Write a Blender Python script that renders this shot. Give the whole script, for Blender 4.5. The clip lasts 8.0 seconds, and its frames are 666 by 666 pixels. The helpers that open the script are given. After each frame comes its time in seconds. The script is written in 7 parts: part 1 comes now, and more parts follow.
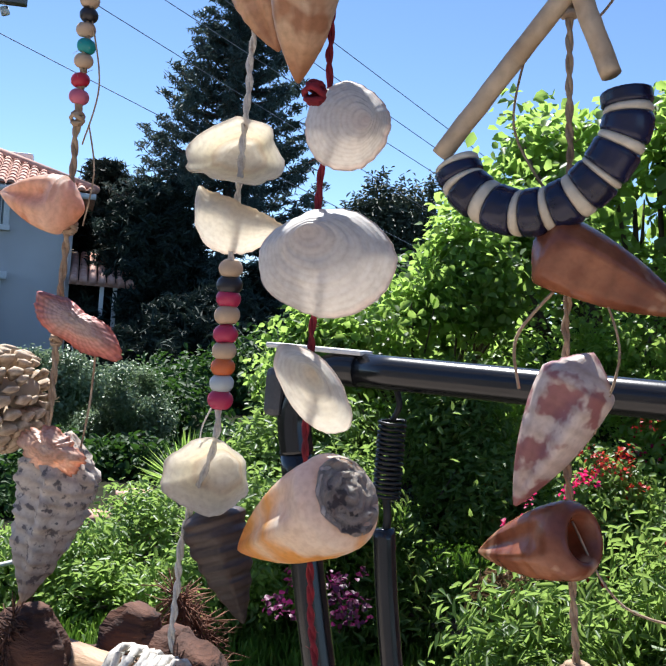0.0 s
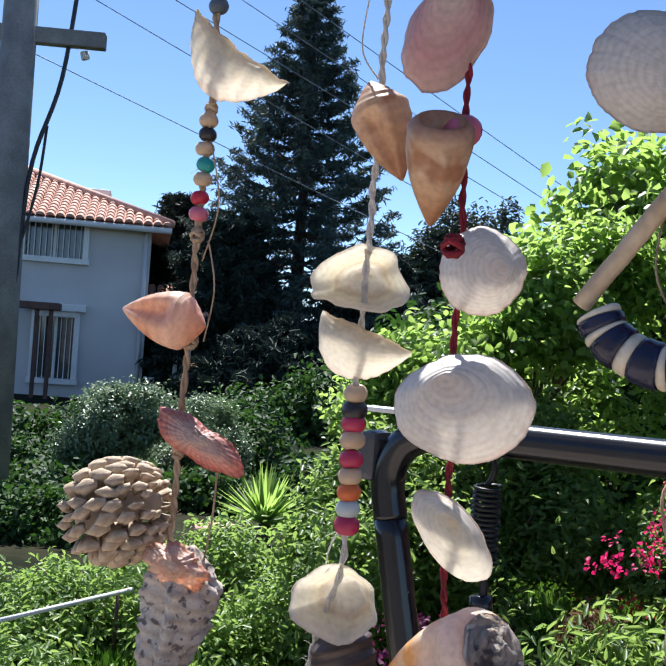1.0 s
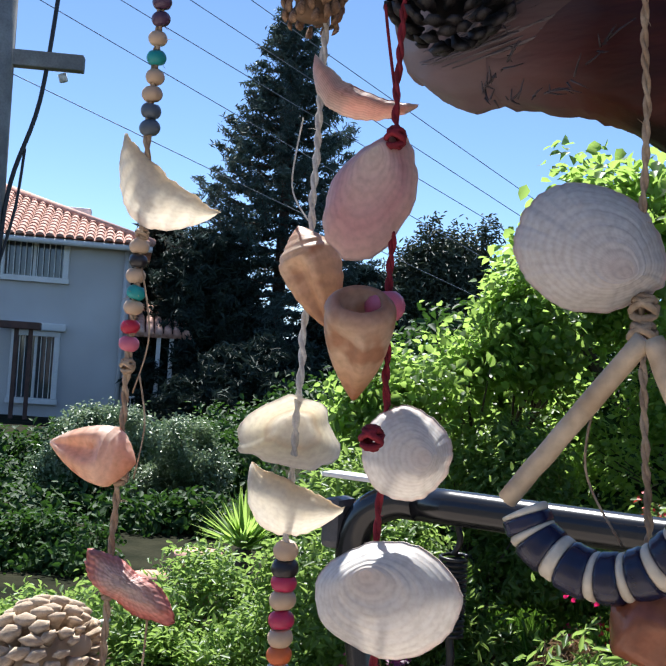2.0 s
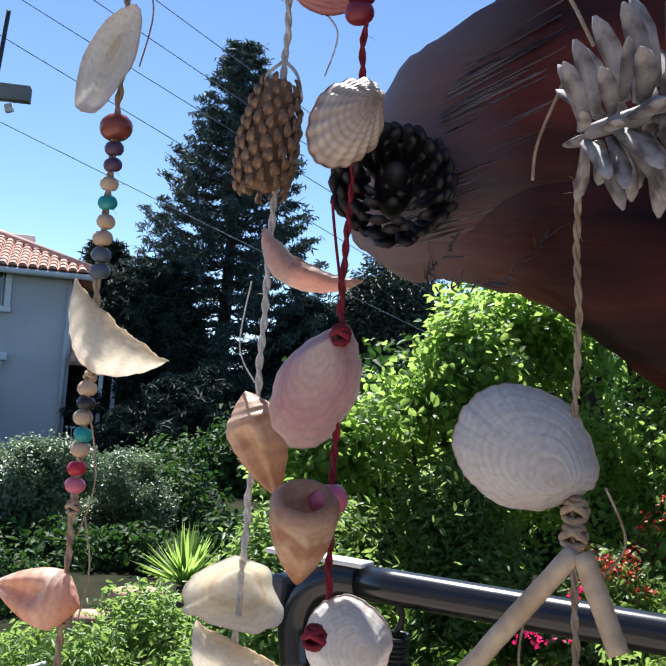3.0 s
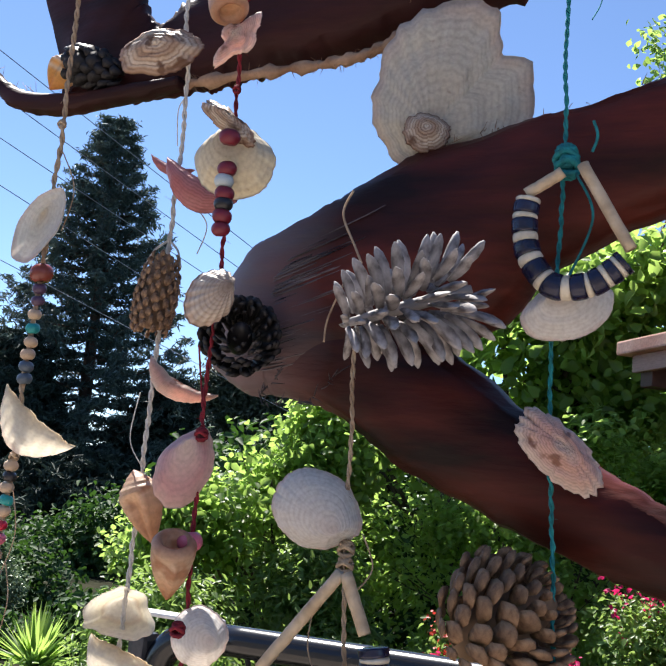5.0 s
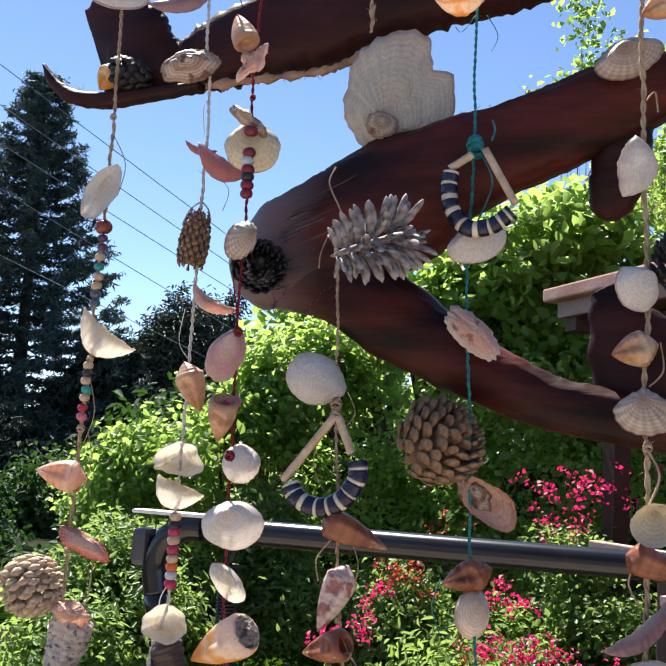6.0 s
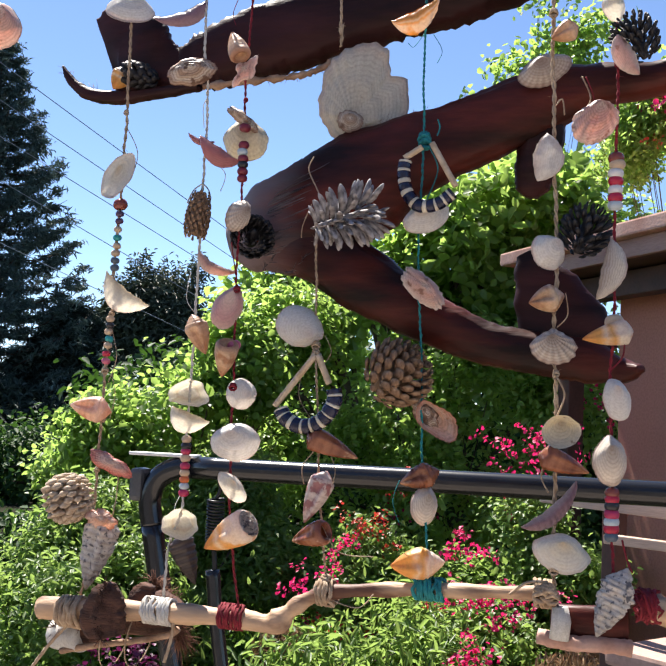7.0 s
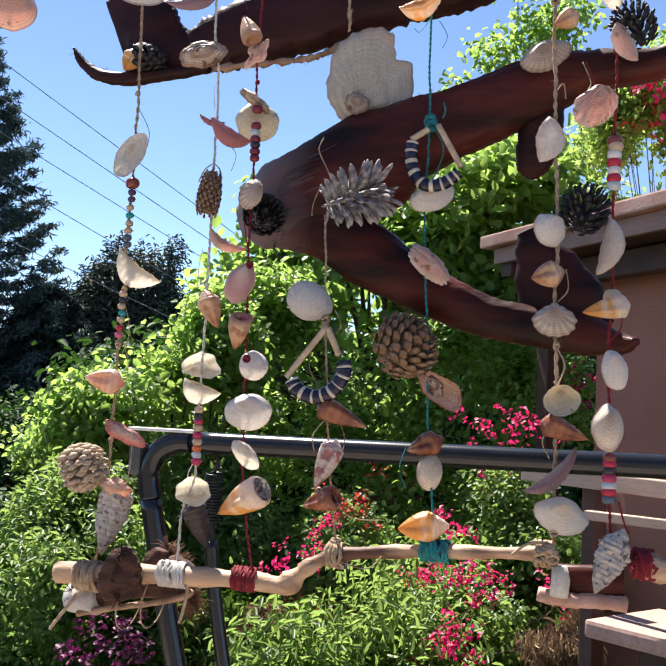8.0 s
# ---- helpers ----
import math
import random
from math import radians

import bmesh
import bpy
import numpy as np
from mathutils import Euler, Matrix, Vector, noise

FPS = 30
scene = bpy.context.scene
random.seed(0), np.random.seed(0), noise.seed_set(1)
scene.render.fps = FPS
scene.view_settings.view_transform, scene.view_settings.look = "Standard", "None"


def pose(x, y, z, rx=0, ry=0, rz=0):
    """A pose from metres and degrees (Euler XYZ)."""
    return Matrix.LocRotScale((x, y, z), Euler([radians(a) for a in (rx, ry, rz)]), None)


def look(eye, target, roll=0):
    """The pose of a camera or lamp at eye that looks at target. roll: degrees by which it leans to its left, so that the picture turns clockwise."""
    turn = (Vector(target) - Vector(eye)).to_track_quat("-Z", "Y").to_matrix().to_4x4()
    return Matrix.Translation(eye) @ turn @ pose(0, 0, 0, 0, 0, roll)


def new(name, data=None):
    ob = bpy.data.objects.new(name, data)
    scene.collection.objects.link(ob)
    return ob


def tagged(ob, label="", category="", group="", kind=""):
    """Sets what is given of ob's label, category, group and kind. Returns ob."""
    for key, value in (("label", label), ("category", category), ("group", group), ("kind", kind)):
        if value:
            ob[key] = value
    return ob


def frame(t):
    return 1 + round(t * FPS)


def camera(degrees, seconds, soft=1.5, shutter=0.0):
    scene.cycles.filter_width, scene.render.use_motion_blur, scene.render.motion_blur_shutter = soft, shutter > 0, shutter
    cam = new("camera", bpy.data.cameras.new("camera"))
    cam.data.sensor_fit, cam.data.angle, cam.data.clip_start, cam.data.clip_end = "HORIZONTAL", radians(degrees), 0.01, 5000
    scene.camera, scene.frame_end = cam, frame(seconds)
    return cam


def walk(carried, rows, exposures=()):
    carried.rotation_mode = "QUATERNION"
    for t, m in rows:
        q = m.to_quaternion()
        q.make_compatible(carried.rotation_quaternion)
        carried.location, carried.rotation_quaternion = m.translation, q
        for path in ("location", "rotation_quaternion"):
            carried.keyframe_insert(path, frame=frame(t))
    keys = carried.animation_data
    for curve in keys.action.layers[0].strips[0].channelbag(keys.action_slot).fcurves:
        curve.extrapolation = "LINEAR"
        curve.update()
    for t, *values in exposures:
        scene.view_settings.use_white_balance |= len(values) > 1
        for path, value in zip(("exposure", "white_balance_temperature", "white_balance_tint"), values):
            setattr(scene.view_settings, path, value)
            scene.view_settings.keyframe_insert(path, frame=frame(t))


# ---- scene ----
cam = camera(36.95, 8.0, soft=1.6)
walk(cam, [
    (0.0, look((0.2117, -0.2701, 1.5231), (-0.8131, 1.4474, 1.5096), 4.68)),
    (0.5, look((0.1920, -0.2800, 1.5315), (-0.9140, 1.3863, 1.5391), 4.71)),
    (1.0, look((0.1938, -0.2822, 1.5568), (-0.9565, 1.3536, 1.5884), 4.03)),
    (2.5, look((0.1991, -0.2539, 1.6302), (-0.8890, 1.4216, 1.7242), 3.80)),
    (3.0, look((0.2016, -0.2728, 1.6531), (-0.8306, 1.4351, 1.7857), 4.24)),
    (3.5, look((0.2166, -0.2975, 1.6708), (-0.7587, 1.4379, 1.8631), 4.13)),
    (4.0, look((0.2465, -0.2856, 1.6938), (-0.7305, 1.4392, 1.9598), 6.04)),
    (5.3, look((0.3112, -0.4754, 1.6335), (-0.4380, 1.3532, 1.9415), 4.45)),
    (5.4, look((0.3224, -0.4951, 1.6275), (-0.4170, 1.3386, 1.9293), 4.29)),
    (5.5, look((0.3326, -0.5188, 1.6217), (-0.3959, 1.3213, 1.9108), 4.20)),
    (6.0, look((0.3427, -0.6349, 1.5957), (-0.3320, 1.2334, 1.8287), 3.35)),
    (6.5, look((0.3633, -0.7332, 1.5756), (-0.2647, 1.1563, 1.7642), 2.49)),
    (7.0, look((0.3881, -0.8027, 1.5661), (-0.2150, 1.0966, 1.7356), 2.54)),
    (7.5, look((0.3900, -0.8330, 1.5679), (-0.1912, 1.0739, 1.7291), 2.94)),
    (8.0, look((0.3711, -0.8445, 1.5538), (-0.1854, 1.0716, 1.6921), 2.52)),
], [(0, 1.10, 6000, 10), (3.5, 1.20, 6100, 10), (6, 1.34, 6450, 12), (8, 1.34, 6500, 12)])


SUN_AZ, SUN_EL = -46.0, 61.0
world = bpy.data.worlds.new("sky")
world.use_nodes = True
scene.world = world
wn = world.node_tree
sky = wn.nodes.new("ShaderNodeTexSky")
sky.sky_type, sky.sun_disc = "NISHITA", False
sky.sun_elevation, sky.sun_rotation = radians(SUN_EL), radians(SUN_AZ % 360)
sky.air_density, sky.dust_density, sky.ozone_density = 0.7, 0.05, 3.5
wn.links.new(sky.outputs[0], wn.nodes["Background"].inputs[0])
wn.nodes["Background"].inputs[1].default_value = 0.086
sun = new("sun", bpy.data.lights.new("sun", "SUN"))
sun.data.energy, sun.data.angle, sun.data.color = 5.0, radians(0.53), (1.0, 0.95, 0.86)
_a, _e = radians(SUN_AZ), radians(SUN_EL)
SUN_DIR = Vector((math.sin(_a) * math.cos(_e), math.cos(_a) * math.cos(_e), math.sin(_e)))
sun.matrix_world = look(SUN_DIR * 60, (0, 0, 0))

rng = np.random.default_rng(7)
rnd = random.Random(5)


# ---- materials ----
def surf(name, c1, c2, scale=30.0, rough=0.6, bump=0.2, bscale=None, metal=0.0, glow=0.0, glow_col=None,
         spots=None, spot_scale=60.0, vary=0.0, stretch=None, spec=0.5, ramp=(0.35, 0.65), fade=None, grain=0.6, lines=0.0):
    """Two-scale noise surface; glow: how much light passes through it (translucency)."""
    m = bpy.data.materials.new(name)
    m.use_nodes = True
    nt = m.node_tree
    n, l = nt.nodes, nt.links
    p = n["Principled BSDF"]
    tc = n.new("ShaderNodeTexCoord")
    src = tc.outputs["Object"]
    if stretch:
        mp = n.new("ShaderNodeMapping")
        mp.inputs["Scale"].default_value = stretch
        l.new(src, mp.inputs[0])
        src = mp.outputs[0]
    big = n.new("ShaderNodeTexNoise")
    big.inputs["Scale"].default_value, big.inputs["Detail"].default_value = scale, 5
    l.new(src, big.inputs["Vector"])
    rp = n.new("ShaderNodeValToRGB")
    rp.color_ramp.elements[0].position, rp.color_ramp.elements[1].position = ramp
    rp.color_ramp.elements[0].color, rp.color_ramp.elements[1].color = (*c1, 1), (*c2, 1)
    l.new(big.outputs["Fac"], rp.inputs[0])
    col = rp.outputs[0]
    fine = n.new("ShaderNodeTexNoise")
    fine.inputs["Scale"].default_value, fine.inputs["Detail"].default_value = (bscale or scale * 6), 4
    l.new(src, fine.inputs["Vector"])
    mul = n.new("ShaderNodeMix")
    mul.data_type, mul.blend_type = "RGBA", "MULTIPLY"
    mul.inputs["Factor"].default_value = 0.5
    fr = n.new("ShaderNodeValToRGB")
    fr.color_ramp.elements[0].position, fr.color_ramp.elements[1].position = 0.3, 0.6
    fr.color_ramp.elements[0].color, fr.color_ramp.elements[1].color = (grain, grain, grain, 1), (1, 1, 1, 1)
    l.new(fine.outputs["Fac"], fr.inputs[0])
    l.new(col, mul.inputs["A"])
    l.new(fr.outputs[0], mul.inputs["B"])
    col = mul.outputs["Result"]
    if spots:
        vo = n.new("ShaderNodeTexVoronoi")
        vo.inputs["Scale"].default_value = spot_scale
        wob = n.new("ShaderNodeMix")
        wob.data_type, wob.blend_type = "RGBA", "LINEAR_LIGHT"
        wob.inputs["Factor"].default_value = 1.6 / spot_scale
        l.new(src, wob.inputs["A"])
        l.new(fine.outputs["Color"], wob.inputs["B"])
        l.new(wob.outputs["Result"], vo.inputs["Vector"])
        sr = n.new("ShaderNodeValToRGB")
        sr.color_ramp.elements[0].position, sr.color_ramp.elements[1].position = 0.15, 0.55
        sr.color_ramp.elements[0].color, sr.color_ramp.elements[1].color = (1, 1, 1, 1), (0, 0, 0, 1)
        l.new(vo.outputs["Distance"], sr.inputs[0])
        sm = n.new("ShaderNodeMix")
        sm.data_type = "RGBA"
        sm.inputs["B"].default_value = (*spots, 1)
        l.new(sr.outputs[0], sm.inputs["Factor"])
        l.new(col, sm.inputs["A"])
        col = sm.outputs["Result"]
    if fade:
        sx = n.new("ShaderNodeSeparateXYZ")
        l.new(tc.outputs["Object"], sx.inputs[0])
        wv = n.new("ShaderNodeMath")
        wv.operation, wv.inputs[1].default_value = "MULTIPLY_ADD", 0.05
        l.new(big.outputs["Fac"], wv.inputs[0])
        l.new(sx.outputs[0], wv.inputs[2])
        fm = n.new("ShaderNodeMapRange")
        fm.inputs["From Min"].default_value, fm.inputs["From Max"].default_value = fade[1] + 0.025, fade[0] + 0.025
        l.new(wv.outputs[0], fm.inputs["Value"])
        fx = n.new("ShaderNodeMix")
        fx.data_type = "RGBA"
        fx.inputs["B"].default_value = (*fade[2], 1)
        l.new(fm.outputs[0], fx.inputs["Factor"])
        l.new(col, fx.inputs["A"])
        col = fx.outputs["Result"]
    if vary:
        oi = n.new("ShaderNodeObjectInfo")
        ge = n.new("ShaderNodeNewGeometry")
        ad = n.new("ShaderNodeMath")
        ad.operation = "ADD"
        l.new(oi.outputs["Random"], ad.inputs[0])
        l.new(ge.outputs["Random Per Island"], ad.inputs[1])
        mr = n.new("ShaderNodeMapRange")
        mr.inputs["From Max"].default_value = 2.0
        mr.inputs["To Min"].default_value, mr.inputs["To Max"].default_value = 1 - vary, 1 + vary
        l.new(ad.outputs[0], mr.inputs["Value"])
        hs = n.new("ShaderNodeHueSaturation")
        l.new(mr.outputs[0], hs.inputs["Value"])
        l.new(col, hs.inputs["Color"])
        col = hs.outputs[0]
    l.new(col, p.inputs["Base Color"])
    p.inputs["Roughness"].default_value, p.inputs["Metallic"].default_value = rough, metal
    p.inputs["Specular IOR Level"].default_value = spec
    if lines:
        wt = n.new("ShaderNodeTexWave")
        wt.wave_type, wt.rings_direction = "RINGS", "SPHERICAL"
        wt.inputs["Scale"].default_value, wt.inputs["Distortion"].default_value = lines, 2.5
        wt.inputs["Detail"].default_value, wt.inputs["Detail Scale"].default_value = 3, 1.5
        ofs = n.new("ShaderNodeVectorMath")
        ofs.operation, ofs.inputs[1].default_value = "ADD", (0.004, 0.0, -0.018)
        l.new(tc.outputs["Object"], ofs.inputs[0])
        l.new(ofs.outputs[0], wt.inputs["Vector"])
        b2 = n.new("ShaderNodeBump")
        b2.inputs["Strength"].default_value, b2.inputs["Distance"].default_value = 0.35, 0.0006
        l.new(wt.outputs["Fac"], b2.inputs["Height"])
        l.new(b2.outputs[0], p.inputs["Normal"])
    if bump:
        bp = n.new("ShaderNodeBump")
        bp.inputs["Strength"].default_value, bp.inputs["Distance"].default_value = bump, 0.4 / (bscale or scale * 6)
        l.new(fine.outputs["Fac"], bp.inputs["Height"])
        if lines:
            l.new(b2.outputs[0], bp.inputs["Normal"])
        l.new(bp.outputs[0], p.inputs["Normal"])
    if glow:
        tr = n.new("ShaderNodeBsdfTranslucent")
        if glow_col:
            tr.inputs[0].default_value = (*glow_col, 1)
        else:
            l.new(col, tr.inputs[0])
        mx = n.new("ShaderNodeMixShader")
        mx.inputs[0].default_value = glow
        l.new(p.outputs[0], mx.inputs[1])
        l.new(tr.outputs[0], mx.inputs[2])
        l.new(mx.outputs[0], n["Material Output"].inputs["Surface"])
    return m


def shell_mat(name, stops, rough=0.45, glow=0.3, glow_col=(0.9, 0.8, 0.65), lines=12.0, line_amt=0.22, rib_amt=0.0, blot=None, blot_scale=70.0, blot_cut=0.52, bump=0.35):
    """Shell: colours run from the hinge (0) to the rim (1), with growth lines, rays, blotches and light that passes through."""
    m = bpy.data.materials.new(name)
    m.use_nodes = True
    n, l = m.node_tree.nodes, m.node_tree.links
    p = n["Principled BSDF"]

    def calc(op, a, b=0.0, c=0.0):
        q = n.new("ShaderNodeMath")
        q.operation = op
        for k, v in enumerate((a, b, c)):
            if isinstance(v, (int, float)):
                q.inputs[k].default_value = v
            else:
                l.new(v, q.inputs[k])
        return q.outputs[0]

    def mixed(blend, fac, a, b):
        q = n.new("ShaderNodeMix")
        q.data_type, q.blend_type = "RGBA", blend
        for k, v in (("Factor", fac), ("A", a), ("B", b)):
            if isinstance(v, float):
                q.inputs[k].default_value = v
            elif isinstance(v, tuple):
                q.inputs[k].default_value = (*v, 1)
            else:
                l.new(v, q.inputs[k])
        return q.outputs["Result"]

    def cloud(scale, detail=4):
        q = n.new("ShaderNodeTexNoise")
        q.inputs["Scale"].default_value, q.inputs["Detail"].default_value = scale, detail
        l.new(place, q.inputs["Vector"])
        return q.outputs["Fac"]

    def ramp(fac, rows):
        q = n.new("ShaderNodeValToRGB")
        el = q.color_ramp.elements
        while len(el) < len(rows):
            el.new(0.5)
        for e, (at, c) in zip(el, rows):
            e.position, e.color = at, (*c, 1)
        l.new(fac, q.inputs[0])
        return q.outputs[0]

    tc, oi = n.new("ShaderNodeTexCoord"), n.new("ShaderNodeObjectInfo")
    shift = n.new("ShaderNodeVectorMath")
    shift.operation = "ADD"
    l.new(tc.outputs["Object"], shift.inputs[0])
    l.new(calc("MULTIPLY", oi.outputs["Random"], 7.0), shift.inputs[1])
    place = shift.outputs[0]
    at, rib = n.new("ShaderNodeAttribute"), n.new("ShaderNodeAttribute")
    at.attribute_name, rib.attribute_name = "growth", "rib"
    big, mid, fine = cloud(45), cloud(140), cloud(520)
    v = calc("ADD", at.outputs["Fac"], calc("MULTIPLY_ADD", big, 0.3, -0.15))
    col = ramp(v, stops)
    wav = calc("SINE", calc("MULTIPLY", calc("ADD", at.outputs["Fac"], calc("MULTIPLY", big, 0.06)), lines * 6.283))
    band = calc("POWER", calc("MULTIPLY_ADD", wav, 0.5, 0.5), 2.0)
    col = mixed("MULTIPLY", calc("MULTIPLY", band, calc("MULTIPLY", big, line_amt * 2.4)), col, (0.45, 0.33, 0.26))
    if rib_amt:
        col = mixed("MULTIPLY", calc("MULTIPLY", calc("MULTIPLY_ADD", rib.outputs["Fac"], -0.5, 0.5), rib_amt), col, (0.42, 0.26, 0.22))
    if blot:
        q = n.new("ShaderNodeMapRange")
        q.inputs["From Min"].default_value, q.inputs["From Max"].default_value = blot_cut, blot_cut + 0.08
        l.new(cloud(blot_scale, 3), q.inputs["Value"])
        col = mixed("MIX", q.outputs[0], col, blot)
    col = mixed("MULTIPLY", 0.7, col, ramp(fine, [(0.3, (0.72, 0.70, 0.68)), (0.6, (1, 1, 1))]))
    l.new(col, p.inputs["Base Color"])
    p.inputs["Roughness"].default_value = rough
    bp = n.new("ShaderNodeBump")
    bp.inputs["Strength"].default_value, bp.inputs["Distance"].default_value = bump, 0.0007
    l.new(calc("ADD", calc("MULTIPLY", band, 0.6), calc("ADD", calc("MULTIPLY", mid, 0.5), calc("MULTIPLY", fine, 0.5))), bp.inputs["Height"])
    l.new(bp.outputs[0], p.inputs["Normal"])
    tr, mx = n.new("ShaderNodeBsdfTranslucent"), n.new("ShaderNodeMixShader")
    l.new(mixed("MIX", 0.55, col, glow_col), tr.inputs[0])
    mx.inputs[0].default_value = glow
    l.new(p.outputs[0], mx.inputs[1])
    l.new(tr.outputs[0], mx.inputs[2])
    l.new(mx.outputs[0], n["Material Output"].inputs["Surface"])
    return m


SH = dict(
    white=shell_mat("white_shell", [(0, (0.74, 0.62, 0.54)), (0.35, (0.80, 0.75, 0.70)), (0.9, (0.86, 0.83, 0.79)), (1, (0.84, 0.70, 0.64))], 0.5, 0.34, (0.92, 0.85, 0.76), 13, 0.12, 0.04, bump=0.15),
    cream=shell_mat("cream_shell", [(0, (0.88, 0.70, 0.46)), (0.3, (0.88, 0.81, 0.68)), (0.85, (0.90, 0.87, 0.81)), (1, (0.88, 0.76, 0.68))], 0.45, 0.55, (0.98, 0.93, 0.82), 9, 0.10, 0.08, bump=0.18),
    # Brown crease and yellow band paint the sunlit inner wall below the dome.
    cap=shell_mat("domed_shell", [(0, (0.84, 0.78, 0.70)), (0.40, (0.88, 0.84, 0.77)), (0.54, (0.78, 0.64, 0.48)), (0.62, (0.90, 0.82, 0.64)), (0.88, (0.90, 0.86, 0.76)), (1, (0.88, 0.84, 0.79))], 0.45, 0.55, (0.98, 0.93, 0.82), 7, 0.10, bump=0.18),
    blush=shell_mat("blush_shell", [(0, (0.84, 0.72, 0.62)), (0.35, (0.80, 0.60, 0.54)), (0.7, (0.70, 0.40, 0.40)), (1, (0.88, 0.66, 0.57))], 0.38, 0.40, (0.96, 0.60, 0.50), 10, 0.14, bump=0.18),
    chalk=shell_mat("chalky_scallop", [(0, (0.50, 0.40, 0.30)), (0.25, (0.66, 0.59, 0.47)), (0.8, (0.72, 0.67, 0.56)), (1, (0.70, 0.56, 0.46))], 0.6, 0.25, (0.90, 0.80, 0.62), 15, 0.16, 0.10, (0.40, 0.30, 0.22), 120, 0.68),
    ivory=shell_mat("ivory_shell", [(0, (0.50, 0.42, 0.32)), (0.4, (0.66, 0.58, 0.43)), (1, (0.74, 0.68, 0.53))], 0.6, 0.22, (0.88, 0.74, 0.48), 8, 0.16, 0.14, (0.30, 0.22, 0.15), 150, 0.66),
    peach=shell_mat("peach_shell", [(0, (0.86, 0.76, 0.66)), (0.35, (0.82, 0.52, 0.36)), (0.7, (0.86, 0.68, 0.56)), (1, (0.66, 0.32, 0.22))], 0.4, 0.38, (0.98, 0.56, 0.32), 7, 0.25, 0, (0.55, 0.27, 0.18), 90, 0.60),
    pink=shell_mat("pink_shell", [(0, (0.78, 0.66, 0.56)), (0.4, (0.76, 0.46, 0.38)), (0.75, (0.80, 0.56, 0.48)), (1, (0.84, 0.74, 0.66))], 0.45, 0.32, (0.94, 0.50, 0.38), 14, 0.30, 0.35, (0.30, 0.14, 0.10), 110, 0.61),
    rose=shell_mat("rose_shell", [(0, (0.60, 0.30, 0.29)), (0.5, (0.44, 0.15, 0.16)), (1, (0.52, 0.21, 0.22))], 0.35, 0.16, (0.75, 0.24, 0.22), 10, 0.35, 0.1),
    tan=shell_mat("tan_shell", [(0, (0.40, 0.17, 0.08)), (0.35, (0.70, 0.44, 0.26)), (0.7, (0.78, 0.60, 0.42)), (1, (0.46, 0.25, 0.16))], 0.45, 0.26, (0.90, 0.50, 0.24), 6, 0.16, 0, (0.44, 0.22, 0.12), 55, 0.58),
    amber=shell_mat("amber_shell", [(0, (0.70, 0.27, 0.07)), (0.36, (0.84, 0.46, 0.13)), (0.46, (0.88, 0.76, 0.58)), (0.56, (0.84, 0.46, 0.14)), (0.68, (0.88, 0.80, 0.67)), (1, (0.86, 0.80, 0.72))], 0.32, 0.38, (1.0, 0.58, 0.20), 4, 0.12, 0, (0.80, 0.40, 0.10), 40, 0.55),
    brown=shell_mat("brown_shell", [(0, (0.50, 0.24, 0.12)), (0.3, (0.20, 0.06, 0.03)), (0.65, (0.36, 0.13, 0.06)), (1, (0.24, 0.08, 0.045))], 0.25, 0.14, (0.75, 0.26, 0.10), 6, 0.3, 0, (0.62, 0.38, 0.24), 60, 0.60),
    purple=shell_mat("purple_shell", [(0, (0.50, 0.42, 0.40)), (0.45, (0.26, 0.15, 0.20)), (1, (0.42, 0.30, 0.34))], 0.35, 0.14, (0.6, 0.35, 0.45), 16, 0.4, 0.5),
    oyster=shell_mat("oyster_shell", [(0, (0.72, 0.64, 0.54)), (0.4, (0.46, 0.30, 0.20)), (0.7, (0.66, 0.56, 0.45)), (1, (0.34, 0.20, 0.14))], 0.5, 0.12, (0.8, 0.55, 0.35), 8, 0.5, 0, (0.15, 0.075, 0.045), 95, 0.55, 0.8),
    spotted=shell_mat("spotted_shell", [(0, (0.60, 0.44, 0.38)), (0.5, (0.72, 0.60, 0.53)), (1, (0.70, 0.58, 0.50))], 0.4, 0.16, (0.85, 0.6, 0.5), 9, 0.25, 0, (0.33, 0.13, 0.13), 120, 0.50),
    grey=shell_mat("grey_shell", [(0, (0.36, 0.27, 0.21)), (0.35, (0.60, 0.52, 0.44)), (0.8, (0.74, 0.67, 0.58)), (1, (0.52, 0.40, 0.34))], 0.5, 0.2, (0.85, 0.7, 0.55), 10, 0.30, 0.5),
    rough=shell_mat("barnacled_shell", [(0, (0.44, 0.40, 0.36)), (0.5, (0.68, 0.63, 0.57)), (1, (0.72, 0.60, 0.50))], 0.75, 0.12, (0.9, 0.8, 0.7), 14, 0.3, 0, (0.13, 0.12, 0.13), 260, 0.56, 1.0),
    dark=shell_mat("dark_shell", [(0, (0.028, 0.02, 0.018)), (0.5, (0.06, 0.042, 0.036)), (1, (0.09, 0.06, 0.05))], 0.45, 0.02, (0.2, 0.12, 0.1), 16, 0.5, 0),
    red=shell_mat("red_ribbed_shell", [(0, (0.84, 0.74, 0.66)), (0.5, (0.80, 0.56, 0.48)), (1, (0.64, 0.20, 0.16))], 0.45, 0.25, (0.95, 0.42, 0.32), 8, 0.3, 0.6),
)
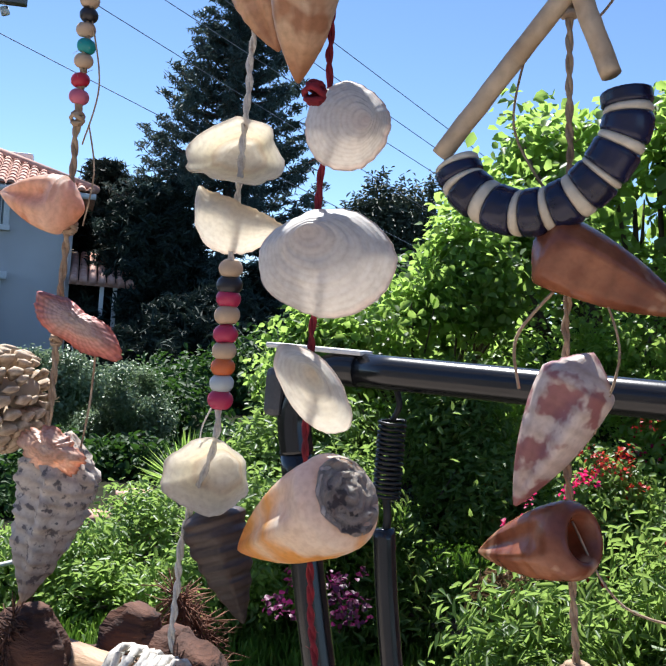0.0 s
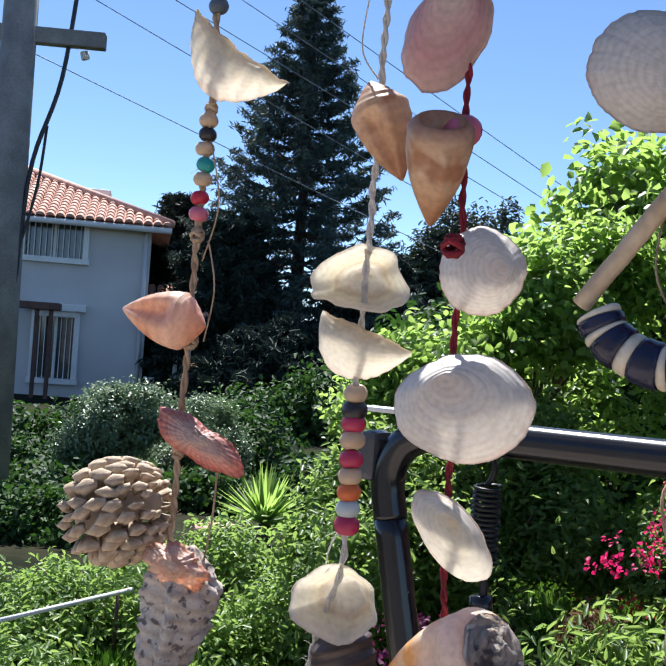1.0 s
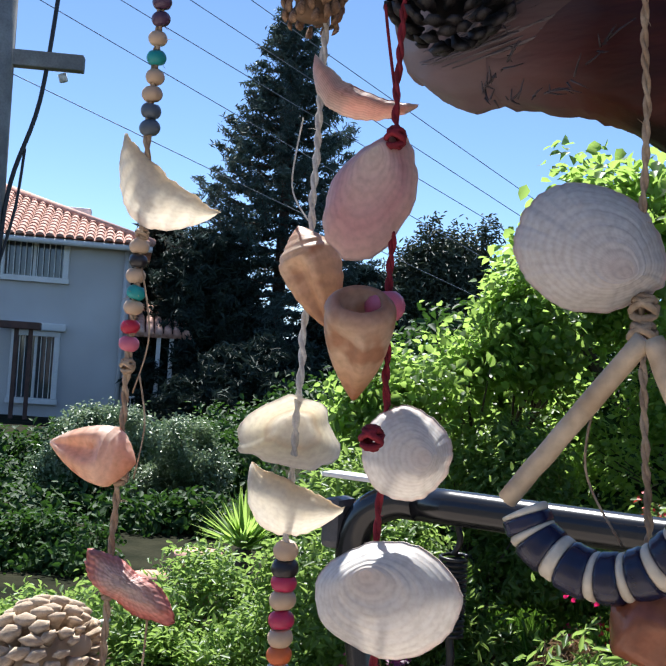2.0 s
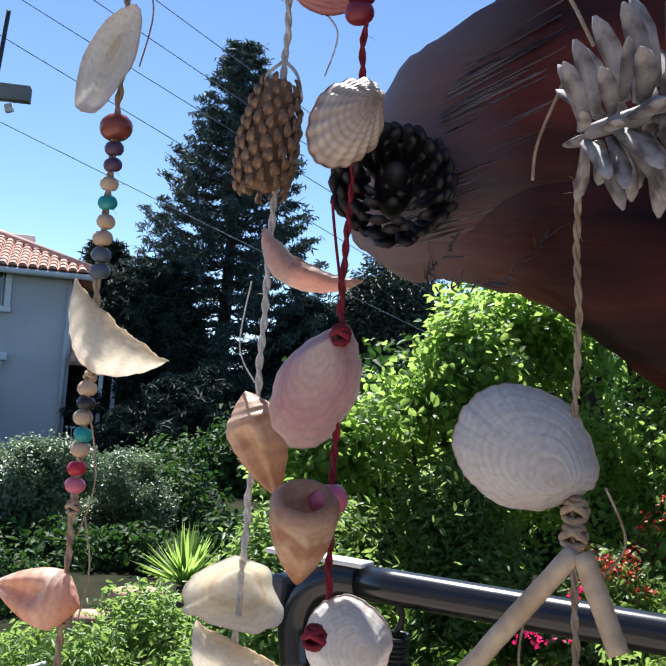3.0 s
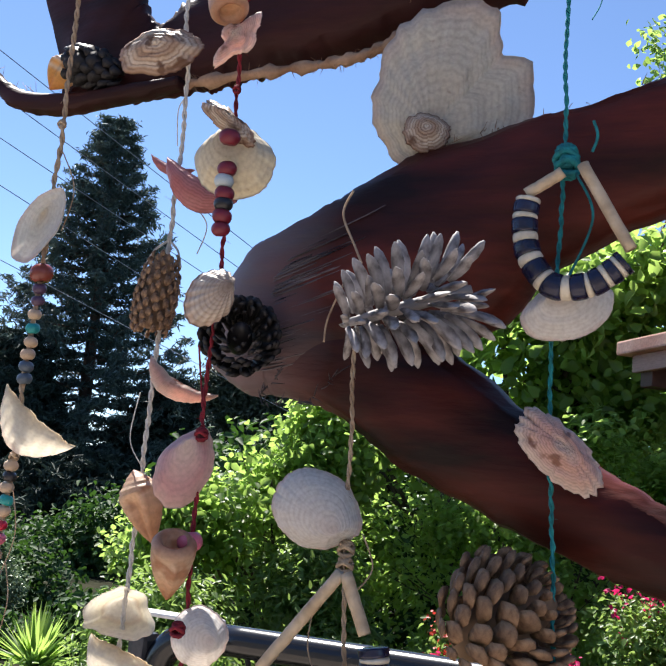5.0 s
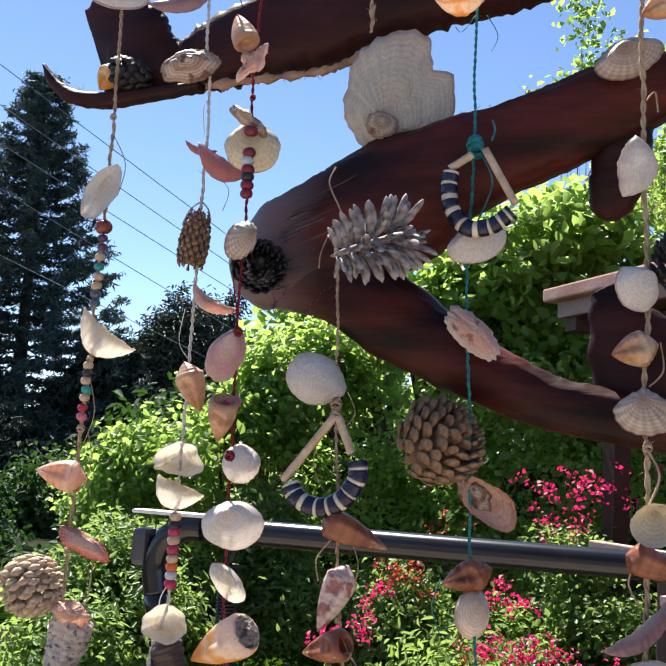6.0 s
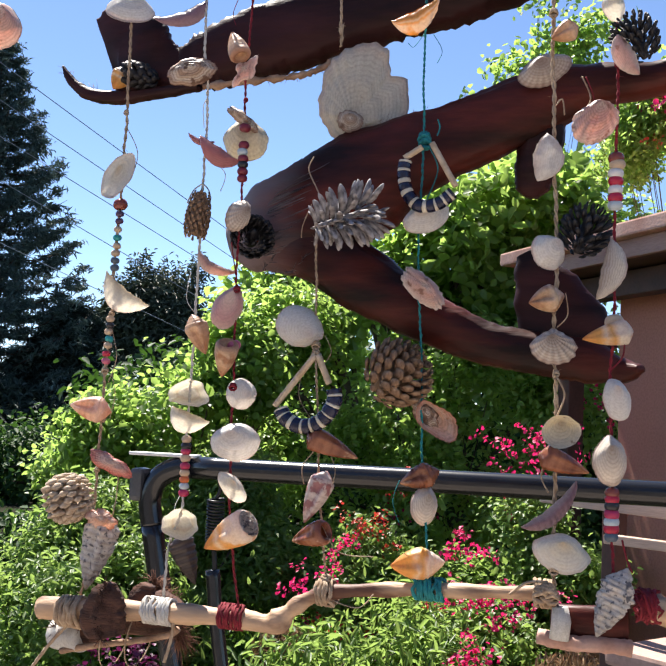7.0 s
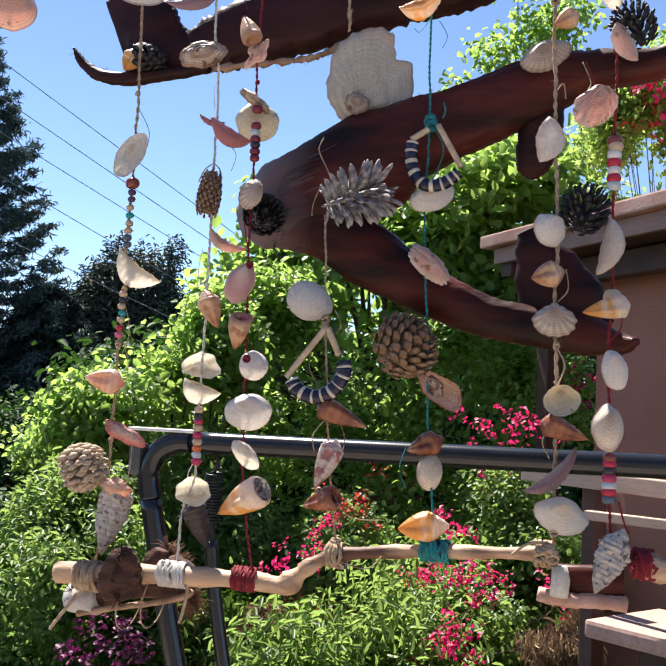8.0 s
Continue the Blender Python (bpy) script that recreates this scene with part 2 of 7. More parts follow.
BEAD = {k: surf(k + "_bead", tuple(c * 0.85 for c in v), v, 200, r, 0.05, 600, vary=0.06) for k, v, r in (
    ("beige", (0.62, 0.45, 0.30), 0.5), ("teal", (0.02, 0.34, 0.33), 0.4), ("red", (0.52, 0.015, 0.05), 0.35),
    ("rosy", (0.66, 0.16, 0.24), 0.4), ("maroon", (0.20, 0.013, 0.03), 0.4), ("purple", (0.10, 0.05, 0.10), 0.35), ("slate", (0.10, 0.13, 0.17), 0.35),
    ("copper", (0.24, 0.055, 0.04), 0.2), ("black", (0.025, 0.022, 0.025), 0.3), ("orange", (0.70, 0.16, 0.04), 0.4),
    ("pale", (0.55, 0.62, 0.64), 0.4), ("crimson", (0.50, 0.03, 0.10), 0.35), ("white", (0.78, 0.74, 0.70), 0.45))}
TWINE = surf("jute_twine", (0.36, 0.24, 0.15), (0.58, 0.44, 0.30), 150, 0.9, 0.5, 900, glow=0.12)
COTTON = surf("white_cotton_cord", (0.66, 0.62, 0.56), (0.80, 0.77, 0.72), 150, 0.9, 0.4, 900, glow=0.25)
REDYARN = surf("red_yarn", (0.16, 0.008, 0.016), (0.28, 0.016, 0.03), 200, 0.85, 0.5, 900, glow=0.1)
TEALYARN = surf("teal_yarn", (0.01, 0.16, 0.17), (0.02, 0.30, 0.31), 200, 0.8, 0.5, 900, glow=0.1)
# The fade greys the limb's end and paints the sky's sheen into it.
BARK = surf("palm_bark", (0.012, 0.003, 0.0022), (0.120, 0.021, 0.013), 14, 0.46, 0.22, 60, stretch=(0.5, 1, 2.2), spec=0.20, fade=(-0.080, -0.012, (0.21, 0.18, 0.195)), grain=0.4)
BARK_GREY = surf("grey_sheen_bark_end", (0.05, 0.038, 0.04), (0.16, 0.13, 0.14), 20, 0.5, 0.8, 150, stretch=(0.5, 1, 3.5))
BARK_DARK = surf("dark_bark", (0.013, 0.0042, 0.004), (0.055, 0.0145, 0.014), 12, 0.5, 0.2, 60, stretch=(0.6, 1, 2.4), spec=0.18)
SHRED = surf("shredded_bark", (0.028, 0.011, 0.008), (0.13, 0.055, 0.032), 45, 0.9, 1.0, 240, stretch=(0.5, 1, 2.5))
FIBRE = surf("bark_fibre", (0.30, 0.17, 0.10), (0.52, 0.34, 0.22), 60, 0.8, 0.2, 400, glow=0.1)
STICK = surf("peeled_stick", (0.13, 0.05, 0.025), (0.58, 0.38, 0.23), 30, 0.6, 0.6, 160, stretch=(0.3, 1, 1), ramp=(0.42, 0.56))
REED = surf("dry_reed", (0.46, 0.32, 0.19), (0.66, 0.52, 0.36), 60, 0.55, 0.3, 300)
CONE_GREY = surf("weathered_cone_scale", (0.09, 0.075, 0.075), (0.44, 0.41, 0.41), 2.2, 0.7, 0.1, 30, vary=0.25, grain=0.8)
CONE_DARK = surf("dark_cone_scale", (0.006, 0.005, 0.006), (0.024, 0.019, 0.020), 2.4, 0.55, 0.2, 24, vary=0.25)
CONE_BROWN = surf("brown_cone_scale", (0.11, 0.055, 0.03), (0.40, 0.25, 0.14), 2.4, 0.7, 0.2, 24, vary=0.25)
CONE_PALE = surf("pale_cone_scale", (0.30, 0.20, 0.12), (0.66, 0.52, 0.37), 2.4, 0.7, 0.2, 24, vary=0.2)
NAVY = surf("navy_glaze", (0.006, 0.007, 0.026), (0.012, 0.015, 0.055), 60, 0.25, 0.1, 300)
CREAMTUBE = surf("cream_glaze", (0.58, 0.50, 0.38), (0.74, 0.67, 0.54), 60, 0.4, 0.1, 300)
STEEL = surf("black_powder_coat", (0.007, 0.007, 0.009), (0.012, 0.012, 0.014), 30, 0.2, 0.06, 500, spec=0.6)
PLASTIC = surf("grey_plastic_cap", (0.05, 0.05, 0.055), (0.08, 0.08, 0.085), 30, 0.35, 0.1, 300)
SPRING = surf("spring_steel", (0.015, 0.015, 0.016), (0.03, 0.03, 0.032), 80, 0.4, 0.1, 300, metal=0.5)
STUCCO = surf("grey_render", (0.55, 0.535, 0.52), (0.64, 0.625, 0.61), 0.8, 0.9, 0.3, 60)
PINKWALL = surf("pink_brown_render", (0.42, 0.175, 0.12), (0.50, 0.22, 0.155), 1.5, 0.9, 0.25, 90)
WHITEPAINT = surf("white_paint", (0.74, 0.73, 0.70), (0.82, 0.81, 0.78), 3, 0.5, 0.1, 60)
TILE = surf("clay_roof_tile", (0.50, 0.25, 0.18), (0.66, 0.40, 0.31), 6, 0.8, 0.3, 80, vary=0.18)
PLANK = surf("stained_plank", (0.48, 0.31, 0.22), (0.62, 0.45, 0.34), 6, 0.6, 0.3, 90, stretch=(0.3, 1, 3))
FASCIA = surf("fascia_wood", (0.30, 0.165, 0.125), (0.40, 0.24, 0.19), 5, 0.6, 0.3, 80, stretch=(0.3, 1, 2))
# Brown timber tone, deepened to hold the shade under eave and coping.
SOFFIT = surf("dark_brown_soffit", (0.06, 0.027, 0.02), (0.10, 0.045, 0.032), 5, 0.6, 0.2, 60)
KERB = surf("pink_plaster", (0.44, 0.27, 0.21), (0.52, 0.34, 0.27), 3, 0.85, 0.2, 80)
CONCRETE = surf("concrete_pole", (0.20, 0.19, 0.18), (0.30, 0.29, 0.27), 5, 0.9, 0.4, 60)
CABLE = surf("black_cable", (0.015, 0.015, 0.018), (0.025, 0.025, 0.028), 20, 0.5, 0)
WIRE = surf("aluminium_wire", (0.22, 0.24, 0.27), (0.30, 0.32, 0.35), 5, 0.5, 0)
SOIL = surf("garden_soil", (0.012, 0.015, 0.008), (0.035, 0.034, 0.02), 2.0, 1.0, 0.6, 25, spec=0.05)
LAWN = surf("grass_blades", (0.10, 0.22, 0.02), (0.22, 0.36, 0.05), 2.0, 0.6, 0, 20, glow=0.4, vary=0.3)
TERRACE = surf("terrace_tile", (0.34, 0.28, 0.23), (0.44, 0.37, 0.31), 3, 0.7, 0.2, 60)
TRUNK = surf("tree_bark", (0.05, 0.035, 0.025), (0.14, 0.10, 0.075), 8, 0.9, 0.6, 60, stretch=(1, 1, 0.3))
LEAF_LIME = surf("lime_leaf", (0.07, 0.14, 0.022), (0.155, 0.245, 0.05), 3, 0.42, 0, 30, spec=0.4, glow=0.52, glow_col=(0.47, 0.68, 0.15), vary=0.4)
LEAF_MID = surf("mid_green_leaf", (0.06, 0.115, 0.022), (0.125, 0.20, 0.05), 3, 0.42, 0, 30, spec=0.4, glow=0.44, glow_col=(0.38, 0.55, 0.13), vary=0.4)
# Deep green taken darker still: the hedges' shade is in the leaf colour.
LEAF_SHADED = surf("shaded_green_leaf", (0.02, 0.05, 0.014), (0.045, 0.09, 0.026), 3, 0.6, 0, 30, spec=0.2, glow=0.15, glow_col=(0.12, 0.28, 0.04), vary=0.3)
LEAF_SAGE = surf("variegated_leaf", (0.10, 0.17, 0.07), (0.30, 0.38, 0.22), 4, 0.4, 0, 30, glow=0.3, vary=0.3)
NEEDLE = surf("conifer_needle", (0.045, 0.075, 0.068), (0.11, 0.16, 0.135), 2, 0.55, 0, 30, glow=0.15, vary=0.35, spec=0.3)
# Darker needle copy for the low conifers, with their shade in the colour.
CONIFER_SHADED = surf("shaded_conifer_needle", (0.018, 0.032, 0.026), (0.05, 0.075, 0.058), 2, 0.65, 0, 30, glow=0.1, vary=0.35, spec=0.2)
CYPRESS = surf("cypress_spray", (0.05, 0.07, 0.04), (0.10, 0.13, 0.07), 2, 0.6, 0, 30, glow=0.1, vary=0.35)
PETAL = surf("magenta_bract", (0.62, 0.012, 0.14), (0.80, 0.04, 0.22), 8, 0.5, 0, 40, glow=0.45, glow_col=(0.95, 0.03, 0.2), vary=0.2)
PETAL_RED = surf("scarlet_flower", (0.66, 0.03, 0.03), (0.78, 0.10, 0.06), 8, 0.5, 0, 40, glow=0.4, vary=0.2)
PETAL_PURPLE = surf("purple_flower", (0.06, 0.008, 0.035), (0.24, 0.02, 0.13), 8, 0.5, 0, 40, glow=0.3, vary=0.3)
DRY = surf("dry_stems", (0.30, 0.18, 0.10), (0.52, 0.36, 0.22), 8, 0.8, 0, 40, glow=0.15, vary=0.2)


# ---- building helpers ----
def link_mesh(name, verts, faces, material, parent=None, label="", smooth=True, growth=None, rib=None):
    me = bpy.data.meshes.new(name)
    me.from_pydata([tuple(v) for v in verts], [], faces)
    for key, values in (("growth", growth), ("rib", rib)):
        if values:
            me.attributes.new(key, "FLOAT", "POINT").data.foreach_set("value", values)
    me.materials.append(material)
    if smooth:
        me.polygons.foreach_set("use_smooth", [True] * len(me.polygons))
    ob = new(name, me)
    if parent is not None:
        ob.parent = parent
    if label:
        ob["label"] = label
    return ob


def part(name, bm, material, parent=None, label="", smooth=False):
    me = bpy.data.meshes.new(name)
    bmesh.ops.recalc_face_normals(bm, faces=bm.faces[:])
    bm.to_mesh(me)
    bm.free()
    me.materials.append(material)
    if smooth:
        me.polygons.foreach_set("use_smooth", [True] * len(me.polygons))
    ob = new(name, me)
    if parent is not None:
        ob.parent = parent
    if label:
        ob["label"] = label
    return ob


def empty(name, m, label="", category="", group="", kind=""):
    ob = new(name)
    ob.matrix_world = m
    ob.empty_display_size = 0.02
    return tagged(ob, label, category, group, kind)


def box(bm, c, s, rz=0.0, bevel=0.0):
    r = bmesh.ops.create_cube(bm, size=1, matrix=Matrix.Translation(c) @ Matrix.Rotation(radians(rz), 4, "Z") @ Matrix.Diagonal((*s, 1)))
    if bevel:
        es = list({e for v in r["verts"] for e in v.link_edges})
        bmesh.ops.bevel(bm, geom=es, offset=bevel, segments=2, affect="EDGES", profile=0.6)


def curve_points(pts, n):
    """A smooth line through the points, n steps between neighbours."""
    pts = [Vector(p) for p in pts]
    if len(pts) < 3:
        return [pts[0].lerp(pts[-1], i / n) for i in range(n + 1)]
    out = []
    for i in range(len(pts) - 1):
        a, b = pts[max(i - 1, 0)], pts[i]
        c, d = pts[i + 1], pts[min(i + 2, len(pts) - 1)]
        for k in range(n):
            t = k / n
            out.append(0.5 * ((2 * b) + (c - a) * t + (2 * a - 5 * b + 4 * c - d) * t * t + (3 * b - 3 * c + d - a) * t ** 3))
    out.append(pts[-1])
    return out


def tube(pts, radius, sides=6, wobble=0.0, twist=0.0, flat=1.0):
    """Verts and faces of a closed tube; radius: a number or one for each point."""
    pts = [Vector(p) for p in pts]
    V, Fc = [], []
    up = Vector((0.13, 0.97, 0.2)).normalized()
    for i, p in enumerate(pts):
        d = (pts[min(i + 1, len(pts) - 1)] - pts[max(i - 1, 0)]).normalized()
        s = d.cross(up)
        s = s.normalized() if s.length > 1e-4 else Vector((1, 0, 0))
        u = s.cross(d)
        r = radius[i] if isinstance(radius, (list, tuple)) else radius
        for k in range(sides):
            a = 2 * math.pi * k / sides + twist * i
            w = 1 + wobble * (rnd.random() - 0.5)
            V.append(p + (s * math.cos(a) + u * math.sin(a) * flat) * r * w)
    n = len(pts)
    for i in range(n - 1):
        for k in range(sides):
            k2 = (k + 1) % sides
            Fc.append((i * sides + k, i * sides + k2, (i + 1) * sides + k2, (i + 1) * sides + k))
    Fc.append(tuple(range(sides))[::-1])
    Fc.append(tuple((n - 1) * sides + k for k in range(sides)))
    return V, Fc


def merge(chunks):
    V, Fc = [], []
    for v, f in chunks:
        o = len(V)
        V += list(v)
        Fc += [tuple(i + o for i in q) for q in f]
    return V, Fc


FACE = 20.0   # the hanging things face the garden path


def hang(x, y, z, spin=0.0, tip=0.0, turn=0.0):
    """Pose of a hanging thing: spin clockwise as seen from the terrace, tip its top towards it, turn about the string."""
    return pose(x, y, z, 0, 0, FACE + turn) @ pose(0, 0, 0, tip) @ pose(0, 0, 0, 0, spin)


# ---- hanging things ----
def clam(label, x, y, z, w, h, mat, d=0.3, spin=0.0, tip=0.0, turn=0.0, ribs=0, pinch=0.25, grow=7, hollow=False, name="clam_shell", rough=0.0, base=0.5, amp=0.05):
    """One valve of a bivalve: a thin dome with its hinge on top; hollow shows the inside."""
    nr, na = 26, max(56, ribs * 5)
    G, R = [], []
    lean = rnd.choice((-1, 1)) * 0.10 * w
    dep = d * min(w, h)
    sgn = 1.0 if hollow else -1.0
    V, Fc = [], []
    thick = max(0.0009, 0.022 * w)
    ph = rnd.random() * 9
    for side in (0, 1):
        for i in range(nr + 1):
            q = i / nr
            for k in range(na):
                a = 2 * math.pi * k / na
                s = math.sin(a)
                px = w / 2 * math.cos(a) * (1 - pinch * max(0, s) ** 2)
                pz = h * s * ((1 - base) if s > 0 else base) + h * (base - 0.5)
                e = 1 + rough * noise.noise(Vector((math.cos(a) * 2 + ph, s * 2, ph)))
                e += q * (0.07 * noise.noise(Vector((math.cos(a) * 1.6 + ph, s * 1.6, ph))) + 0.03 * noise.noise(Vector((math.cos(a) * 6 + ph, s * 6, ph))) - 0.022 * max(0, noise.noise(Vector((math.cos(a) * 15 + ph, s * 15, ph)))))
                if ribs:
                    e *= 1 + 0.022 * amp * q * math.cos(ribs * a)
                dome = (1 - q ** 2.2) ** 0.75 if q < 1 else 0.0
                yy = dep * dome + 0.010 * w * math.sin(q * grow * math.pi) * (q * (1 - q) * 2)
                if ribs:
                    yy += 0.018 * amp * w * math.cos(ribs * a) * q * (1 - 0.3 * q)
                yy -= dep * 0.5
                if side:
                    yy -= thick * (1.0 if q < 1 else 0.55)
                yy += 0.02 * w * noise.noise(Vector((px * q / w * 4 + ph, pz * q / h * 4, ph)))
                V.append((px * q * e + lean * (1 - q) ** 1.3, sgn * yy, pz * q * e + h * 0.30 * (1 - q) ** 1.3))
                G.append(q)
                R.append(math.cos(ribs * a) * q if ribs else 1.0)
    m = (nr + 1) * na
    for side in (0, 1):
        for i in range(nr):
            for k in range(na):
                k2 = (k + 1) % na
                f = (side * m + i * na + k, side * m + i * na + k2, side * m + (i + 1) * na + k2, side * m + (i + 1) * na + k)
                Fc.append(f if side else f[::-1])
    for k in range(na):
        k2 = (k + 1) % na
        Fc.append((nr * na + k, nr * na + k2, m + nr * na + k2, m + nr * na + k))
    ob = link_mesh(name, V, Fc, SH[mat], growth=G, rib=R)
    ob.matrix_world = hang(x, y, z, spin, tip, turn)
    return tagged(ob, label, "shell", "hanging shells")


def whelk(label, x, y, z, length, width, mat, spin=0.0, tip=0.0, turn=0.0, spire=0.3, bumps=0.0, name="sea_snail_shell", whorls=4, mouth=0.45, ridge=0.0, end="", end_mat="oyster"):
    """A sea snail: pointed canal below, a whorled spire on top, a slit mouth with a lip; end: "hole" for a broken hollow end, "disc" for a flat speckled spire."""
    nz, na = 46, 40
    V, Fc, G = [], [], []
    ph = rnd.random() * 9
    rings = [(i / nz, None) for i in range(nz + 1)]
    if end:
        spire = 0.10
        rings += [(1.0, 0.66), (0.985, 0.58)] + ([(0.80, 0.52), (0.62, 0.36), (0.56, 0.05)] if end == "hole" else [(0.985, 0.05)])
    for s, inner in rings:
        top = 1 - spire
        for k in range(na):
            a = 2 * math.pi * k / na
            wind = (a / (2 * math.pi)) % 1.0
            if inner is not None:
                r = width / 2 * inner
            elif s < top:
                r = (0.05 + 0.95 * math.sin(0.5 * math.pi * (s / top) ** 0.9)) * width / 2
            else:
                q = (s - top) / spire
                if end:
                    r = width / 2 * (1 - 0.24 * q * q)
                else:
                    step = (q * whorls + wind) % 1.0
                    r = width / 2 * max(0.0, 1 - q ** 1.15) ** 0.85 * (1 - 0.11 * step ** 3 + 0.03 * math.sin(step * math.pi))
            rr = r
            if inner is None:
                if s < top:
                    dm = math.atan2(math.sin(a + math.pi / 2 + 0.3), math.cos(a + math.pi / 2 + 0.3))
                    slit = min(1, s * 6) * (1 if s < top * 0.8 else max(0, (top - s) / (0.2 * top)))
                    rr *= 1 - mouth * math.exp(-(dm / (0.22 + 0.22 * s)) ** 4) * slit
                    rr *= 1 + 0.13 * math.exp(-((dm - 0.62) / 0.16) ** 2) * slit
                    rr *= 1 + 0.004 * math.sin(s * 60 + a) + 0.03 * noise.noise(Vector((math.cos(a) * 2 + ph, math.sin(a) * 2, s * 4)))
                if ridge:
                    rr *= 1 + ridge * math.sin(s * 46 + a)
                if bumps:
                    rr *= 1 + bumps * noise.noise(Vector((math.cos(a) * 3 + ph, math.sin(a) * 3, s * 9))) + bumps * 0.45 * max(0, math.sin(a * 5 + ph + 3 * s) * math.sin(s * 22)) + 1.0 * bumps * noise.noise(Vector((math.cos(a) * 9 + ph, math.sin(a) * 9, s * 24)))
            else:
                rr *= 1 + 0.06 * noise.noise(Vector((math.cos(a) * 2 + ph, math.sin(a) * 2, s * 4)))
            V.append((rr * math.cos(a), rr * math.sin(a), (s - 0.5) * length))
            G.append(s)
    m = len(rings) - 1
    for i in range(m):
        for k in range(na):
            k2 = (k + 1) % na
            Fc.append((i * na + k, i * na + k2, (i + 1) * na + k2, (i + 1) * na + k))
    Fc.append(tuple(range(na))[::-1])
    Fc.append(tuple(m * na + k for k in range(na)))
    ob = link_mesh(name, V, Fc, SH[mat], growth=G)
    ob.matrix_world = hang(x, y, z, spin, tip, turn)
    if end == "disc":
        V, Fc, G = [], [], []
        for i in range(15):
            q = i / 14
            for k in range(36):
                a = 2 * math.pi * k / 36
                step = (q * 4 + k / 36) % 1.0
                V.append((q * 0.40 * width * math.cos(a), q * 0.40 * width * math.sin(a), length * (0.49 + 0.05 * (1 - q) + 0.02 * step + 0.03 * noise.noise(Vector((q * math.cos(a) * 5, q * math.sin(a) * 5, ph))))))
                G.append(step)
        Fc = [(i * 36 + k, i * 36 + (k + 1) % 36, (i + 1) * 36 + (k + 1) % 36, (i + 1) * 36 + k) for i in range(14) for k in range(36)]
        link_mesh("spire", V, Fc, SH[end_mat], ob, "speckled grey spire", growth=G)
    return tagged(ob, label, "shell", "hanging shells")


def oyster(label, x, y, z, w, h, mat, spin=0.0, tip=0.0, turn=0.0, ruffle=0.18, cup=0.2, name="oyster_shell", shape=None, ribs=0, hinge=(0.0, 0.12)):
    """A layered, ragged shell plate with a real thickness."""
    nr, na = 12, max(84, ribs * 4)
    V, Fc = [], []
    G, R = [], []
    ph = rnd.random() * 20
    th = 0.05 * min(w, h)
    for side in (0, 1):
        for i in range(nr + 1):
            q = i / nr
            for k in range(na):
                a = 2 * math.pi * k / na
                e = 1 + ruffle * noise.noise(Vector((math.cos(a) * 1.7 + ph, math.sin(a) * 1.7, 3.1))) + 0.5 * ruffle * noise.noise(Vector((math.cos(a) * 6 + ph, math.sin(a) * 6, 1.7)))
                e += ruffle * (0.35 * noise.noise(Vector((math.cos(a) * 15 + ph, math.sin(a) * 15, 0.7))) + 0.2 * noise.noise(Vector((math.cos(a) * 33 + ph, math.sin(a) * 33, 5.7))))
                if shape:
                    u = k / na * len(shape)
                    j, t = int(u), u - int(u)
                    t = t * t * (3 - 2 * t)
                    e *= shape[j % len(shape)] * (1 - t) + shape[(j + 1) % len(shape)] * t
                xx, zz = w / 2 * math.cos(a) * q * e + hinge[0] * w * (1 - q), h / 2 * math.sin(a) * q * e + hinge[1] * h * (1 - q)
                yy = -cup * min(w, h) * (1 - q * q) + 0.035 * w * noise.noise(Vector((xx / w * 5 + ph, zz / h * 5, 0.4))) + 0.012 * w * math.sin(q * 22 + 2 * math.cos(a)) + (0.007 * w * math.cos(ribs * a) * q if ribs else 0)
                yy += 0.02 * w * (q * 5 - math.floor(q * 5)) * (0.5 + noise.noise(Vector((math.cos(a) * 2 + ph, math.sin(a) * 2, math.floor(q * 5) * 1.7))))
                V.append((xx, yy + (th * (1 - 0.7 * q) if side else 0), zz))
                G.append(q)
                R.append(math.cos(ribs * a) * q if ribs else 1.0)
    m = (nr + 1) * na
    for side in (0, 1):
        for i in range(nr):
            for k in range(na):
                k2 = (k + 1) % na
                f = (side * m + i * na + k, side * m + i * na + k2, side * m + (i + 1) * na + k2, side * m + (i + 1) * na + k)
                Fc.append(f[::-1] if side else f)
    for k in range(na):
        k2 = (k + 1) % na
        Fc.append((nr * na + k, nr * na + k2, m + nr * na + k2, m + nr * na + k))
    ob = link_mesh(name, V, Fc, SH[mat], growth=G, rib=R)
    ob.matrix_world = hang(x, y, z, spin, tip, turn)
    return tagged(ob, label, "shell", "hanging shells")


